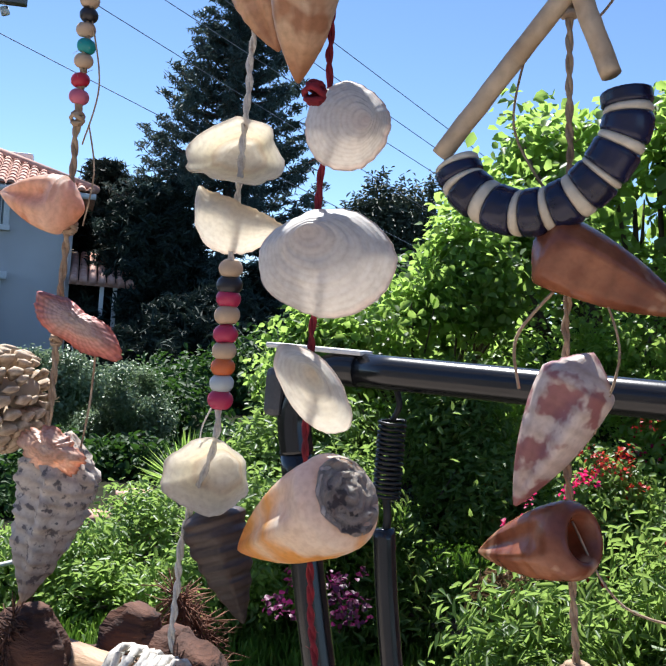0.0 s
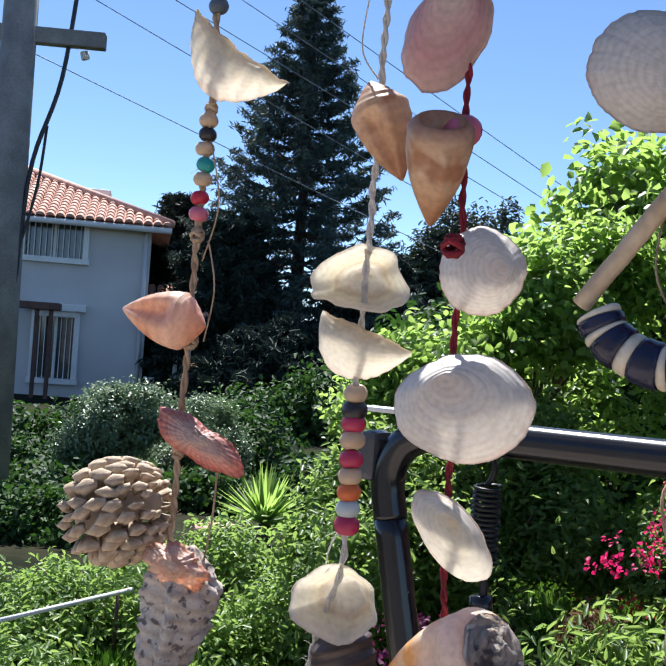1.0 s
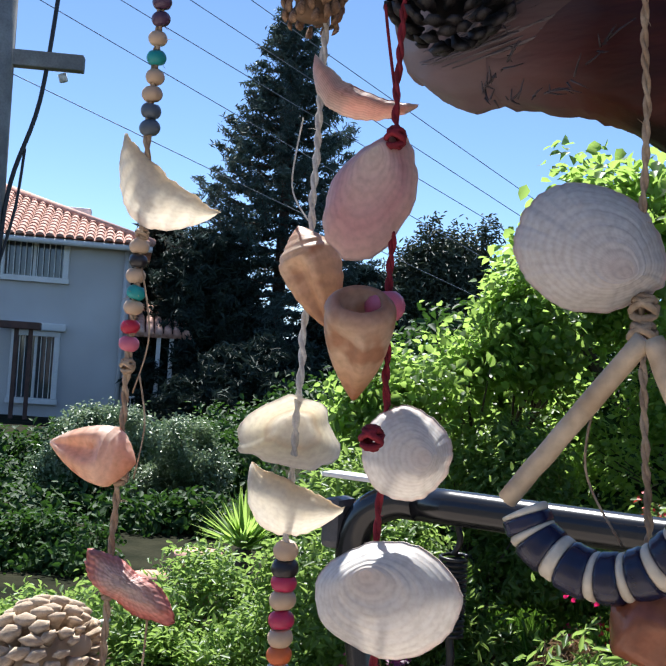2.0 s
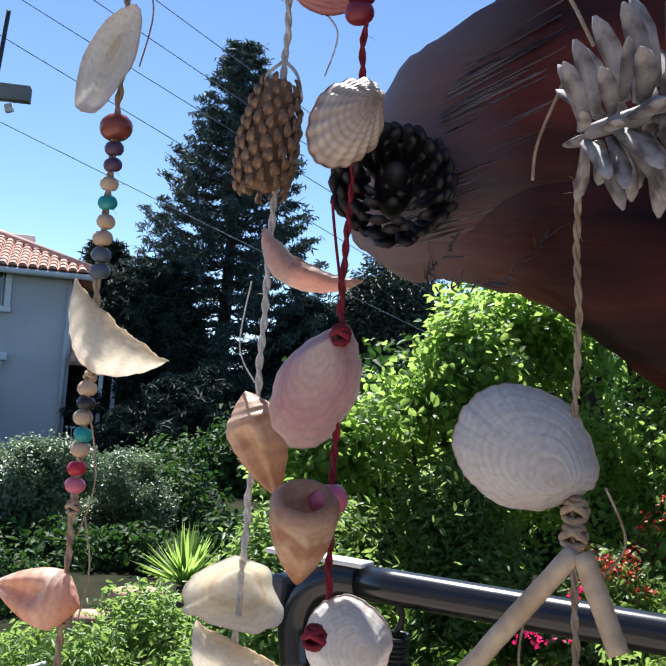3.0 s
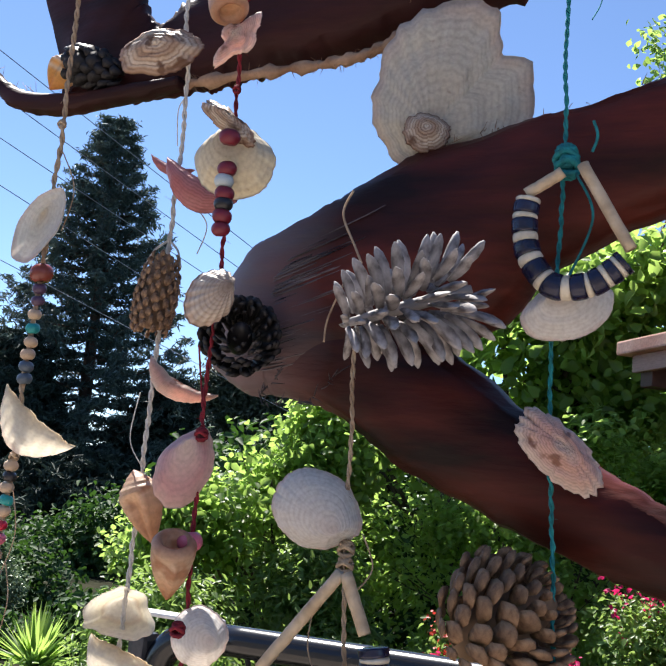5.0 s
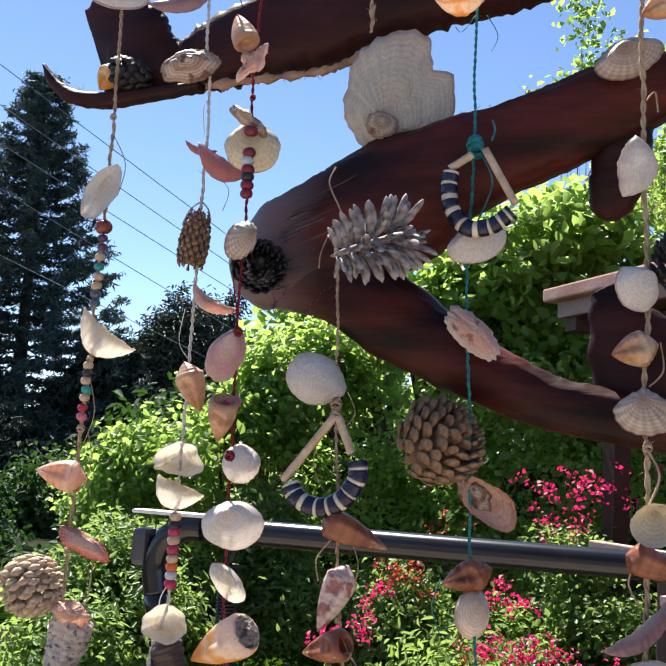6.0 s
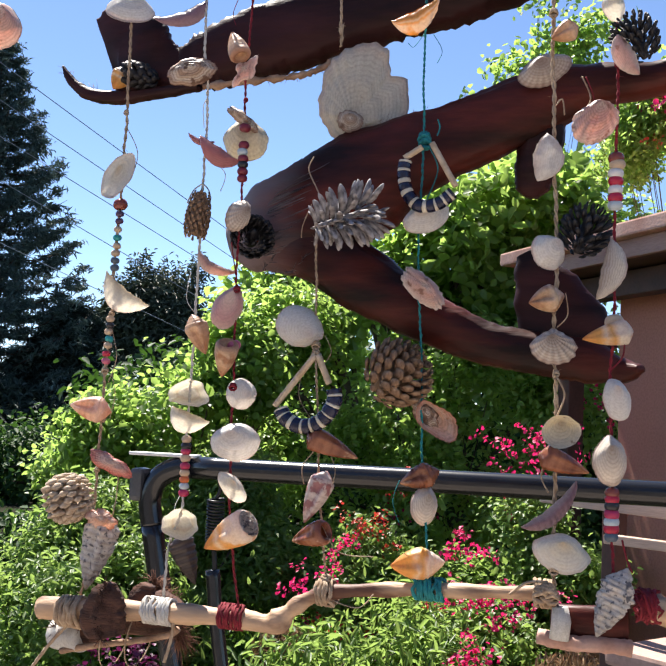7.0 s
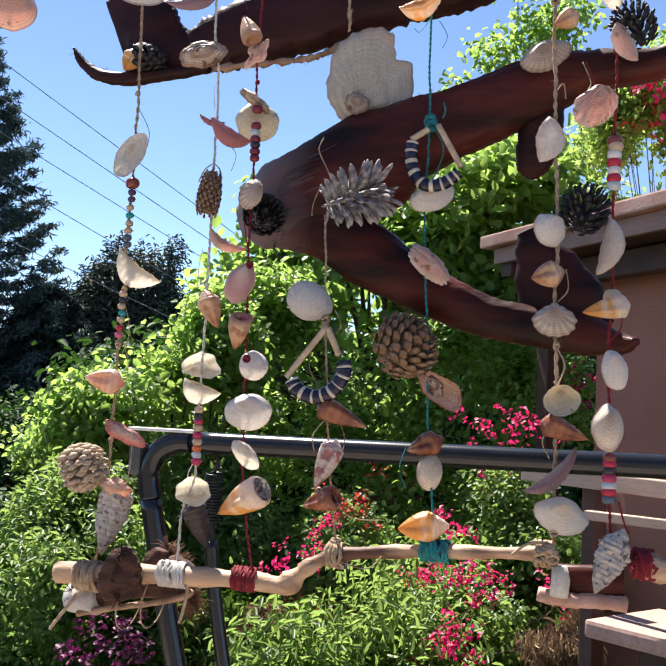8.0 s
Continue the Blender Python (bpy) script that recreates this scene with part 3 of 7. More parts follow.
def crescent(label, x, y, z, w, h, mat, spin=0.0, tip=0.0, turn=0.0, sag=0.2, bulge=0.35, skew=0.0, ribs=0, name="shell_half", round_=0.7):
    """A half shell seen from its edge: a hollowed upper rim between two points, a full rounded belly below."""
    nu, nv = 44, 12
    V, Fc = [], []
    G, R = [], []
    ph = rnd.random() * 9
    th = 0.045 * h
    for side in (0, 1):
        for i in range(nu + 1):
            u = -1 + 2 * i / nu
            c = max(0.0, 1 - u * u)
            zt = h * (0.5 - sag * c)
            k = max(0.0, 1 - (u - skew * c) ** 2)
            zb = h * (0.5 - max(c, 0.02) ** round_)
            for j in range(nv + 1):
                v = j / nv
                zz = zt + (zb - zt) * v
                yy = -bulge * h * math.sin(math.pi * (0.15 + 0.85 * v)) * c ** 0.6
                yy += 0.03 * h * noise.noise(Vector((u * 3 + ph, v * 3, 0.5)))
                if ribs:
                    yy += 0.03 * h * math.cos(ribs * u * math.pi) * v
                V.append((w / 2 * (u + skew * c * v), yy + (th * (0.3 + c) if side else 0), zz + 0.06 * h * noise.noise(Vector((u * 4 + ph, 2.0, v))) + 0.03 * h * noise.noise(Vector((u * 13 + ph, 2.0, v)))))
                G.append(v)
                R.append(math.cos(ribs * u * math.pi) * v if ribs else 1.0)
    m = (nu + 1) * (nv + 1)
    r = nv + 1
    for side in (0, 1):
        for i in range(nu):
            for j in range(nv):
                f = (side * m + i * r + j, side * m + (i + 1) * r + j, side * m + (i + 1) * r + j + 1, side * m + i * r + j + 1)
                Fc.append(f[::-1] if side else f)
    for i in range(nu):
        for j in (0, nv):
            Fc.append((i * r + j, (i + 1) * r + j, m + (i + 1) * r + j, m + i * r + j))
    ob = link_mesh(name, V, Fc, SH[mat], growth=G, rib=R)
    ob.matrix_world = hang(x, y, z, spin, tip, turn)
    return tagged(ob, label, "shell", "hanging shells")


def scale_mesh(name, ln, wd, th, mat, hook=0.25, sharp=0.0):
    """One woody cone scale: from its root at the origin out along +z, thicker and hooked at the tip."""
    st = ((0.0, 0.35, 0.5), (0.4, 0.7, 0.8), (0.75, 1.0, 1.25), (0.92, 0.7, 1.0), (1.0, 0.22, 0.5))
    if sharp:
        st = ((0.0, 0.3, 0.6), (0.35, 0.85, 0.9), (0.65, 0.9, 1.1), (0.88, 0.5, 0.8), (1.0, 0.06, 0.2))
    if sharp < 0:
        st = ((0.0, 0.5, 0.8), (0.4, 0.8, 1.4), (0.7, 1.1, 2.2), (0.93, 1.05, 2.3), (1.0, 0.6, 1.2))
    V, Fc = [], []
    for s, a, b in st:
        yo = hook * ln * s * s
        for cx, cy in ((-1, 0), (-0.5, 0.9), (0.5, 0.9), (1, 0), (0, -0.7)):
            V.append((cx * wd / 2 * a, yo + cy * th / 2 * b, s * ln))
    for i in range(4):
        for k in range(5):
            k2 = (k + 1) % 5
            Fc.append((i * 5 + k, i * 5 + k2, (i + 1) * 5 + k2, (i + 1) * 5 + k))
    Fc += [(4, 3, 2, 1, 0), (20, 21, 22, 23, 24)]
    me = bpy.data.meshes.new(name)
    me.from_pydata(V, [], Fc)
    me.materials.append(mat)
    me.polygons.foreach_set("use_smooth", [True] * len(me.polygons))
    return me


def pine_cone(label, x, y, z, length, width, mat, spin=0.0, tip=0.0, turn=0.0, n=60, open_=60.0, fat=1.0, core=0.5, slim=0.5, end=0.35, hook=0.25, reach=0.75, close=14.0, sharp=0.0):
    """A cone of separate scales set in a spiral round a core; its base is at the lower end, its tip on top."""
    th = empty("pine_cone", hang(x, y, z, spin, tip, turn), label, "pine cone", "hanging pine cones")
    wild = 2.2 if sharp > 0 else 1.3

    def outline(q):
        return max(0.05, math.sin(math.pi * (0.16 + q * (0.84 - 0.5 * end)))) ** 0.6

    V, Fc = tube([(0, 0, (i / 12 - 0.5) * length * 0.86) for i in range(13)],
                 [max(0.1, 1 - reach * 1.3) * width * 0.5 * outline(i / 12) for i in range(13)], 12)
    link_mesh("core", V, Fc, mat, th)
    me = scale_mesh("scale", 1.0, 0.62 * slim * 2, 0.28, mat, hook, sharp)
    for i in range(n):
        s = (i + 0.5) / n
        prof = outline(s)
        a = i * 2.39996
        ln = width * 0.5 * prof * reach * (0.9 + 0.2 * rnd.random())
        lift = open_ - (open_ - close) * (s ** 2.0) + rnd.uniform(-6, 6)
        r0 = max(0.0, width * 0.5 * prof - ln * math.sin(radians(max(20, lift))))
        zz = (s - 0.5) * length * 0.92
        ob = new("scale", me)
        ob.parent = th
        ob.matrix_basis = pose(0, 0, zz - ln * 0.5 * math.cos(radians(lift)), 0, 0, math.degrees(a)) @ pose(0, -r0, 0) @ pose(0, 0, 0, lift) @ pose(0, 0, 0, rnd.uniform(-6, 6) * wild, rnd.uniform(-8, 8) * wild, rnd.uniform(-14, 14) * wild) @ Matrix.Diagonal((ln * fat * rnd.uniform(0.8, 1.2), ln * (1.6 if sharp < 0 else 1.0), ln, 1))
    return th


def bead_mesh(name, r, mat, flat=0.86):
    bm = bmesh.new()
    bmesh.ops.create_uvsphere(bm, u_segments=16, v_segments=10, radius=r)
    for v in bm.verts:
        v.co.z *= flat
        if abs(v.co.z) > r * flat * 0.8:
            v.co.z = math.copysign(r * flat * 0.8, v.co.z)
    me = bpy.data.meshes.new(name)
    bm.to_mesh(me)
    bm.free()
    me.materials.append(mat)
    me.polygons.foreach_set("use_smooth", [True] * len(me.polygons))
    return me


BEAD_MESH = {k: bead_mesh("bead", 1.0, m) for k, m in BEAD.items()}


class Strand:
    """A cord with what is threaded and knotted in it."""

    def __init__(self, label, mat, radius, pts, fuzz=6):
        self.mat, self.radius = mat, radius
        p0 = pts[-1]
        self.thing = empty("hanging_cord", pose(*p0), label, "cord", "hanging cords")
        line = curve_points([Vector(p) - Vector(p0) for p in pts], 8)
        line = [p + Vector((rnd.uniform(-1, 1), rnd.uniform(-1, 1), 0)) * radius * 0.35 for p in line]
        fine = []
        for a, b in zip(line, line[1:]):
            m = max(1, int((b - a).length / (radius * 1.1)))
            fine += [a.lerp(b, k / m) for k in range(m)]
        fine.append(line[-1])
        chunks = []
        for ply in (0.0, math.pi):
            q = [p + Vector((math.cos(ply + k * 0.75), math.sin(ply + k * 0.75), 0)) * radius * 0.48 for k, p in enumerate(fine)]
            chunks.append(tube(q, [radius * rnd.uniform(0.5, 0.66) for _ in q], 6, 0.15))
        for _ in range(fuzz * 8):
            b = rnd.choice(line)
            e = b + Vector((rnd.uniform(-1, 1), rnd.uniform(-1, 1), rnd.uniform(-1, 1))).normalized() * radius * rnd.uniform(1.5, 4.5)
            chunks.append(tube([b, b.lerp(e, 0.5) + Vector((0, 0, radius * 0.3)), e], [radius * 0.10, radius * 0.08, radius * 0.04], 3))
        V, Fc = merge(chunks)
        self.base = Vector(p0)
        link_mesh("cord", V, Fc, mat, self.thing)

    def beads(self, size, *rows):
        for kind, x, y, z in rows:
            ob = new("bead", BEAD_MESH[kind])
            ob.parent = self.thing
            r = size * rnd.uniform(0.94, 1.06)
            ob.matrix_basis = Matrix.Translation(Vector((x, y, z)) - self.base) @ pose(0, 0, 0, rnd.uniform(-12, 12), rnd.uniform(-12, 12), rnd.uniform(0, 90)) @ Matrix.Diagonal((r, r, r, 1))
            ob["label"] = kind + " wooden bead"

    def knot(self, x, y, z, r, mat=None):
        pts = []
        for i in range(64):
            a, b = i * 0.55, 1.1 * math.sin(i * 0.21)
            pts.append(Vector((math.cos(a) * math.cos(b), math.sin(a) * math.cos(b), math.sin(b) * 1.1)) * r * 0.78)
        V, Fc = tube(pts, r * 0.26, 6, 0.15)
        ob = link_mesh("knot", V, Fc, mat or self.mat, self.thing)
        ob.location = Vector((x, y, z)) - self.base

    def loose(self, *pts, r=None):
        """A thin loose end of thread."""
        line = curve_points([Vector(p) - self.base for p in pts], 8)
        V, Fc = tube(line, r or self.radius * 0.28, 4)
        link_mesh("loose_thread", V, Fc, self.mat, self.thing)


def limb(stations, sides=22, ridges=0.05, seed=0.0, rag=0.0):
    """A flattened, grooved piece of bark: stations of x, y, z, half height, half thickness."""
    V, Fc = [], []
    pts = [Vector(s[:3]) for s in stations]
    c = curve_points(pts, 12)
    n = len(c)
    for i, p in enumerate(c):
        u = i / 12
        k = min(int(u), len(stations) - 2)
        t = u - k
        t = t * t * (3 - 2 * t)
        hh = stations[k][3] * (1 - t) + stations[k + 1][3] * t
        tt = stations[k][4] * (1 - t) + stations[k + 1][4] * t
        d = (c[min(i + 1, n - 1)] - c[max(i - 1, 0)]).normalized()
        yv = Vector((0, 1, 0))
        s = d.cross(yv).normalized()
        yv = s.cross(d)
        for j in range(sides):
            a = 2 * math.pi * j / sides
            g = 1 + ridges * noise.noise(Vector((math.cos(a) * 4 + seed, math.sin(a) * 4, i * 0.05))) + ridges * 0.8 * noise.noise(Vector((math.cos(a) * 11 + seed, math.sin(a) * 11, i * 0.06)))
            ca, sa = math.cos(a), math.sin(a)
            edge = hh * math.copysign(abs(ca) ** 0.75, ca) * g
            if rag and abs(ca) > 0.8:
                edge += rag * (noise.noise(Vector((i * 0.31, seed, ca))) + 0.8 * noise.noise(Vector((i * 0.93, seed, ca))))
            V.append(p + s * edge + yv * math.copysign(abs(sa) ** 0.8, sa) * tt * g)
    for i in range(n - 1):
        for j in range(sides):
            j2 = (j + 1) % sides
            Fc.append((i * sides + j, i * sides + j2, (i + 1) * sides + j2, (i + 1) * sides + j))
    Fc.append(tuple(range(sides))[::-1])
    Fc.append(tuple((n - 1) * sides + j for j in range(sides)))
    return V, Fc


def fibres(pts, n, length, r, spread, bias=(0, 0, 0)):
    """Frayed hairs along a line."""
    out = []
    line = curve_points(pts, 10)
    for _ in range(n):
        i = rnd.randrange(len(line) - 1)
        b = line[i].lerp(line[i + 1], rnd.random())
        d = Vector((rnd.gauss(0, 1), rnd.gauss(0, 0.5), rnd.gauss(0, 1))).normalized() * spread + Vector(bias)
        ln = length * rnd.uniform(0.3, 1.2)
        out.append(tube([b, b + d * ln * 0.5 + Vector((0, 0, rnd.uniform(-0.1, 0.1) * ln)), b + d * ln], [r, r * 0.8, r * 0.3], 3))
    return merge(out)


def striped_ring(label, pts, r, knob=1.0):
    """Glazed rings, navy and cream by turns, threaded along an arc."""
    th = empty("striped_bead_arc", pose(*pts[0]), label, "ornament")
    base = Vector(pts[0])
    c = curve_points(pts, 16)
    at = 0.0
    cuts = []
    while at < len(c) - 2:
        ln = (0.035 if len(cuts) % 2 == 0 else 0.075) * len(c) * rnd.uniform(0.85, 1.15)
        cuts.append((int(round(at)), int(round(min(at + ln, len(c) - 1)))))
        at += ln
    for i, (a, b) in enumerate(cuts):
        q = [p - base for p in c[a:b + 1]]
        if len(q) < 2:
            continue
        rr = [r * (0.93 if k in (0, len(q) - 1) else 1.0) * (1 if i % 2 else 0.95) for k in range(len(q))]
        V, Fc = tube(q, rr, 16)
        link_mesh("ring", V, Fc, NAVY if i % 2 else CREAMTUBE, th, "navy blue glazed ring" if i % 2 else "cream glazed ring")
    return th


def reed(label, a, b, r):
    th = empty("dry_reed", pose(*b), label, "reed")
    A, B = Vector(a) - Vector(b), Vector((0, 0, 0))
    line = [A.lerp(B, i / 10) + Vector((rnd.gauss(0, 1), rnd.gauss(0, 1), rnd.gauss(0, 1))) * r * 0.03 for i in range(11)]
    V, Fc = tube(line, [r * (1.03 if i == 4 else 1.0) for i in range(11)], 12, 0.03)
    link_mesh("stem", V, Fc, REED, th)
    return th


# ---- plants ----
def leaf_mesh(name, centres, normals, size, mat, parent=None, aspect=0.5, fold=0.25, label="", droop=0.0, needle=False):
    """One leaf for each centre: a folded blade of two halves."""
    n = len(centres)
    sz = size * rng.uniform(0.65, 1.25, (n, 1))
    nrm = normals / np.maximum(np.linalg.norm(normals, axis=1, keepdims=True), 1e-6)
    ax = rng.normal(size=(n, 3))
    ax[:, 2] -= droop
    ax -= (ax * nrm).sum(1, keepdims=True) * nrm
    ax /= np.maximum(np.linalg.norm(ax, axis=1, keepdims=True), 1e-6)
    sd = np.cross(nrm, ax)
    tipv = centres + ax * sz * 0.55
    root = centres - ax * sz * 0.5
    up = nrm * sz * fold
    curl = nrm * sz * rng.uniform(-0.18, 0.05, (n, 1))
    lo, hi = centres - ax * sz * 0.2, centres + ax * sz * 0.2
    w = sz * aspect * 0.5
    V = np.stack([root, lo - sd * w + up * 0.5, hi - sd * w * 0.8 + up * 0.4, tipv + curl, hi + sd * w * 0.8 + up * 0.4, lo + sd * w + up * 0.5], 1).reshape(-1, 3)
    b = np.arange(n)[:, None] * 6
    if needle:
        V = np.stack([root, centres - sd * w + up, tipv + curl, centres + sd * w + up], 1).reshape(-1, 3)
        b = np.arange(n)[:, None] * 4
    T = np.concatenate([b + [0, 1, 2], b + [0, 2, 3]], 1).reshape(-1) if needle else np.concatenate([b + [0, 1, 2], b + [0, 2, 3], b + [0, 3, 4], b + [0, 4, 5]], 1).reshape(-1)
    me = bpy.data.meshes.new(name)
    me.vertices.add(len(V))
    me.vertices.foreach_set("co", V.ravel())
    me.loops.add(len(T))
    me.loops.foreach_set("vertex_index", T)
    me.polygons.add(len(T) // 3)
    me.polygons.foreach_set("loop_start", np.arange(0, len(T), 3))
    me.polygons.foreach_set("loop_total", np.full(len(T) // 3, 3))
    me.update(calc_edges=True)
    me.materials.append(mat)
    ob = new(name, me)
    if parent is not None:
        ob.parent = parent
    if label:
        ob["label"] = label
    return ob


def clouds(blobs, n, clump=9, spread=0.09, thick=0.35, seed=0.0, gap=0.0):
    """Leaf centres and normals: clumps near the skins of the ellipsoids, with gaps where the noise is low."""
    B = np.array(blobs, float)
    area = (B[:, 3] * B[:, 4] + B[:, 4] * B[:, 5] + B[:, 3] * B[:, 5])
    nc = max(n // clump, 1)
    pick = rng.choice(len(B), nc * 3, p=area / area.sum())
    d = rng.normal(size=(nc * 3, 3))
    d /= np.linalg.norm(d, axis=1, keepdims=True)
    rad = 1 - thick * rng.random((nc * 3, 1)) ** 1.5 + 0.07 * rng.normal(size=(nc * 3, 1)).clip(-1.5, 1.5)
    c = B[pick, :3] + d * B[pick, 3:6] * rad
    if gap:
        keep = np.array([0.3 * noise.noise(Vector(p * 1.6) + Vector((seed, 0, 0))) + 0.8 * noise.noise(Vector(p * 3.7) + Vector((seed, 3, 0))) + 0.5 * noise.noise(Vector(p * 8.3) + Vector((seed, 7, 0))) > 0.27 - gap for p in c])
        c, d = c[keep], d[keep]
    c, d = c[:nc], d[:nc]
    cc = np.repeat(c, clump, 0) + rng.normal(size=(len(c) * clump, 3)).clip(-1.7, 1.7) * spread
    nn = np.repeat(d, clump, 0) * 0.7 + rng.normal(size=cc.shape) * 0.55 + [0, 0, 0.5]
    return cc, nn


def tree(name, label, base, blobs, n, size, mat, trunk_r=0.06, spread=0.09, aspect=0.55, clump=9, gap=0.25, category="bush", limbs=None, thick=0.35, droop=0.0, group=""):
    th = empty(name, pose(*base), label, category, group)
    b0 = Vector(base)
    chunks = []
    top = Vector((sum(b[0] for b in blobs) / len(blobs), sum(b[1] for b in blobs) / len(blobs), max(b[2] for b in blobs)))
    fork = b0.lerp(top, 0.35)
    fork.z = b0.z + (top.z - b0.z) * 0.3
    chunks.append(tube(curve_points([b0 - b0, (fork - b0) * 0.5 + Vector((trunk_r, 0, 0)), fork - b0], 4), [trunk_r * (1.3 - 0.5 * i / 8) for i in range(9)], 9, 0.1))
    for q in blobs:
        e = Vector(q[:3])
        mid = fork.lerp(e, 0.5) + Vector((rnd.uniform(-1, 1), rnd.uniform(-1, 1), 0)) * 0.12 * q[3]
        chunks.append(tube(curve_points([fork - b0, mid - b0, e - b0], 4), [trunk_r * (0.7 - 0.55 * i / 8) for i in range(9)], 6, 0.1))
        for _ in range(3):
            t = e + Vector((rnd.uniform(-1, 1) * q[3], rnd.uniform(-1, 1) * q[4], rnd.uniform(-0.2, 1) * q[5])) * 0.75
            chunks.append(tube([mid - b0, mid.lerp(t, 0.6) - b0, t - b0], [trunk_r * 0.3, trunk_r * 0.2, trunk_r * 0.08], 5))
    V, Fc = merge(chunks)
    link_mesh("trunk", V, Fc, TRUNK, th)
    if size < 0.09:
        n, size, spread = int(n * 1.6), size * 0.70, spread * 0.85
    cc, nn = clouds(blobs, n, clump, spread, thick, rnd.random() * 50, gap)
    leaf_mesh("crown", cc - np.array(base), nn, size, mat, th, aspect, droop=droop)
    return th


def conifer(name, label, base, height, spread, n_whorl, mat, dense=1.0, droop=0.25, low=0.12, blade=0.3, category="tree", up=0.35, power=0.72):
    """Trunk, whorls of sweeping boughs and short needle sprays on each."""
    th = empty(name, pose(*base), label, category)
    chunks = [tube([(0, 0, 0), (0.03, 0, height * 0.5), (0, 0.02, height)], [height * 0.022, height * 0.012, 0.02], 9)]
    C, N = [], []
    for i in range(n_whorl):
        f = low + (1 - low) * (i / n_whorl) ** 0.9
        z = height * f
        reach = spread * (1 - f) ** power * rnd.uniform(0.85, 1.1) + 0.25
        k0 = rnd.random() * 6.28
        nb = 8 if f < 0.8 else 6
        for k in range(nb):
            a = k0 + 6.283 * k / nb + rnd.uniform(-0.25, 0.25)
            ln = reach * rnd.uniform(0.82, 1.06)
            dr = Vector((math.cos(a), math.sin(a), 0))
            pts = [Vector((0, 0, z)) + dr * ln * s + Vector((0, 0, ln * (-droop * math.sin(2.4 * s) + up * s * s))) for s in (0, 0.25, 0.5, 0.75, 1.0)]
            chunks.append(tube(pts, [0.05 * (1 - f) + 0.015, 0.03, 0.02, 0.014, 0.006], 4))
            line = curve_points(pts, 5)
            m = int(dense * 26 * (0.35 + ln / spread))
            side = Vector((-dr.y, dr.x, 0))
            for _ in range(m):
                s = rnd.random() ** 0.55
                p = line[min(int(s * 20), 20)]
                w = 0.26 * ln * (1.05 - s) * rnd.uniform(-1, 1)
                c = p + side * w + dr * abs(w) * 0.5 + Vector((0, 0, rnd.gauss(0.0, 0.05)))
                for _q in range(12):
                    C.append(c + Vector((rnd.gauss(0, 0.10), rnd.gauss(0, 0.10), rnd.gauss(0.01, 0.03))))
                    N.append((rnd.gauss(0, 0.6), rnd.gauss(0, 0.6), rnd.gauss(0.5, 0.6)))
    V, Fc = merge(chunks)
    link_mesh("trunk", V, Fc, TRUNK, th)
    leaf_mesh("crown", np.array([tuple(c) for c in C]), np.array(N), blade, mat, th, 0.2, 0.1, needle=True)
    return th


def blossoms(name, label, blobs, n, size, mat, category="flowers", clump=14, spread=0.035):
    """Flower heads: clusters of small bracts."""
    cc, nn = clouds([(*b[:3], b[3] * 1.7, b[4] * 1.3, b[5] * 1.7) for b in blobs], n, clump, spread, 0.9)
    ob = leaf_mesh(name, cc, nn, size, mat, None, 0.85, 0.3)
    return tagged(ob, label, category, "", "stuff")


# ---- the ground, the terrace and what closes the place ----
bm = bmesh.new()
bmesh.ops.create_grid(bm, x_segments=80, y_segments=80, size=1)
for v in bm.verts:
    s = max(abs(v.co.x), abs(v.co.y))
    v.co *= 4 + 1500 * s ** 6
    v.co.z = 0.05 * noise.noise(v.co * 0.4) - 0.02 if v.co.length < 60 else 0.0
tagged(part("ground", bm, SOIL), "dark garden soil and lawn", "ground", "", "structure")

bm = bmesh.new()
box(bm, (0.4, -1.3, 0.03), (7, 3.0, 0.14), 0, 0.02)
tagged(part("floor", bm, TERRACE), "terrace floor of beige tiles", "floor", "", "structure")
# Added wall out of view: closes the back, its grey sets the bounced fill.
STUCCO_DIM = surf("grey_fill_render", (0.22, 0.22, 0.23), (0.28, 0.28, 0.29), 1, 0.9, 0.2, 60)
bm = bmesh.new()
box(bm, (0.4, -2.9, 1.3), (7, 0.2, 2.6))
tagged(part("wall_back", bm, STUCCO_DIM), "unseen wall added behind the terrace, bounces fill light", "wall", "", "structure")
bm = bmesh.new()
box(bm, (0.4, 0.01, 2.34), (5.0, 0.09, 0.1), 0, 0.008)
tagged(part("beam", bm, SOFFIT), "brown wooden beam that carries the cords", "beam", "", "structure")

# ---- garden swing frame ----
swing = empty("garden_swing", pose(-0.33, 0.57, 0), "black steel garden swing frame with a spring", "swing")


def bar(name, pts, r, mat, parent, label="", sides=18, steps=8):
    V, Fc = tube(curve_points([Vector(p) - parent.location for p in pts], steps), r, sides)
    return link_mesh(name, V, Fc, mat, parent, label)


BX, BY, BZ, BR = -0.332, 0.57, 1.483, 0.0165
bar("top_bar", [(BX + 0.07, BY, BZ), (0.3, BY, BZ + 0.003), (1.0, BY, BZ + 0.008), (1.75, BY, BZ + 0.012)], BR, STEEL, swing)
bar("elbow", [(BX + 0.075, BY, BZ), (BX + 0.05, BY, BZ - 0.002), (BX + 0.02, BY, BZ - 0.018), (BX + 0.006, BY, BZ - 0.05), (BX + 0.012, BY, BZ - 0.09)], BR + 0.0006, STEEL, swing)
bar("front_leg", [(BX + 0.010, BY, BZ - 0.085), (BX + 0.10, BY, BZ - 0.45), (BX + 0.40, BY, 0.02)], BR, STEEL, swing)
bar("front_leg", [(1.75, BY, BZ + 0.012), (1.78, BY - 0.02, 0.9), (1.82, BY - 0.08, 0.02)], BR, STEEL, swing)
bm = bmesh.new()
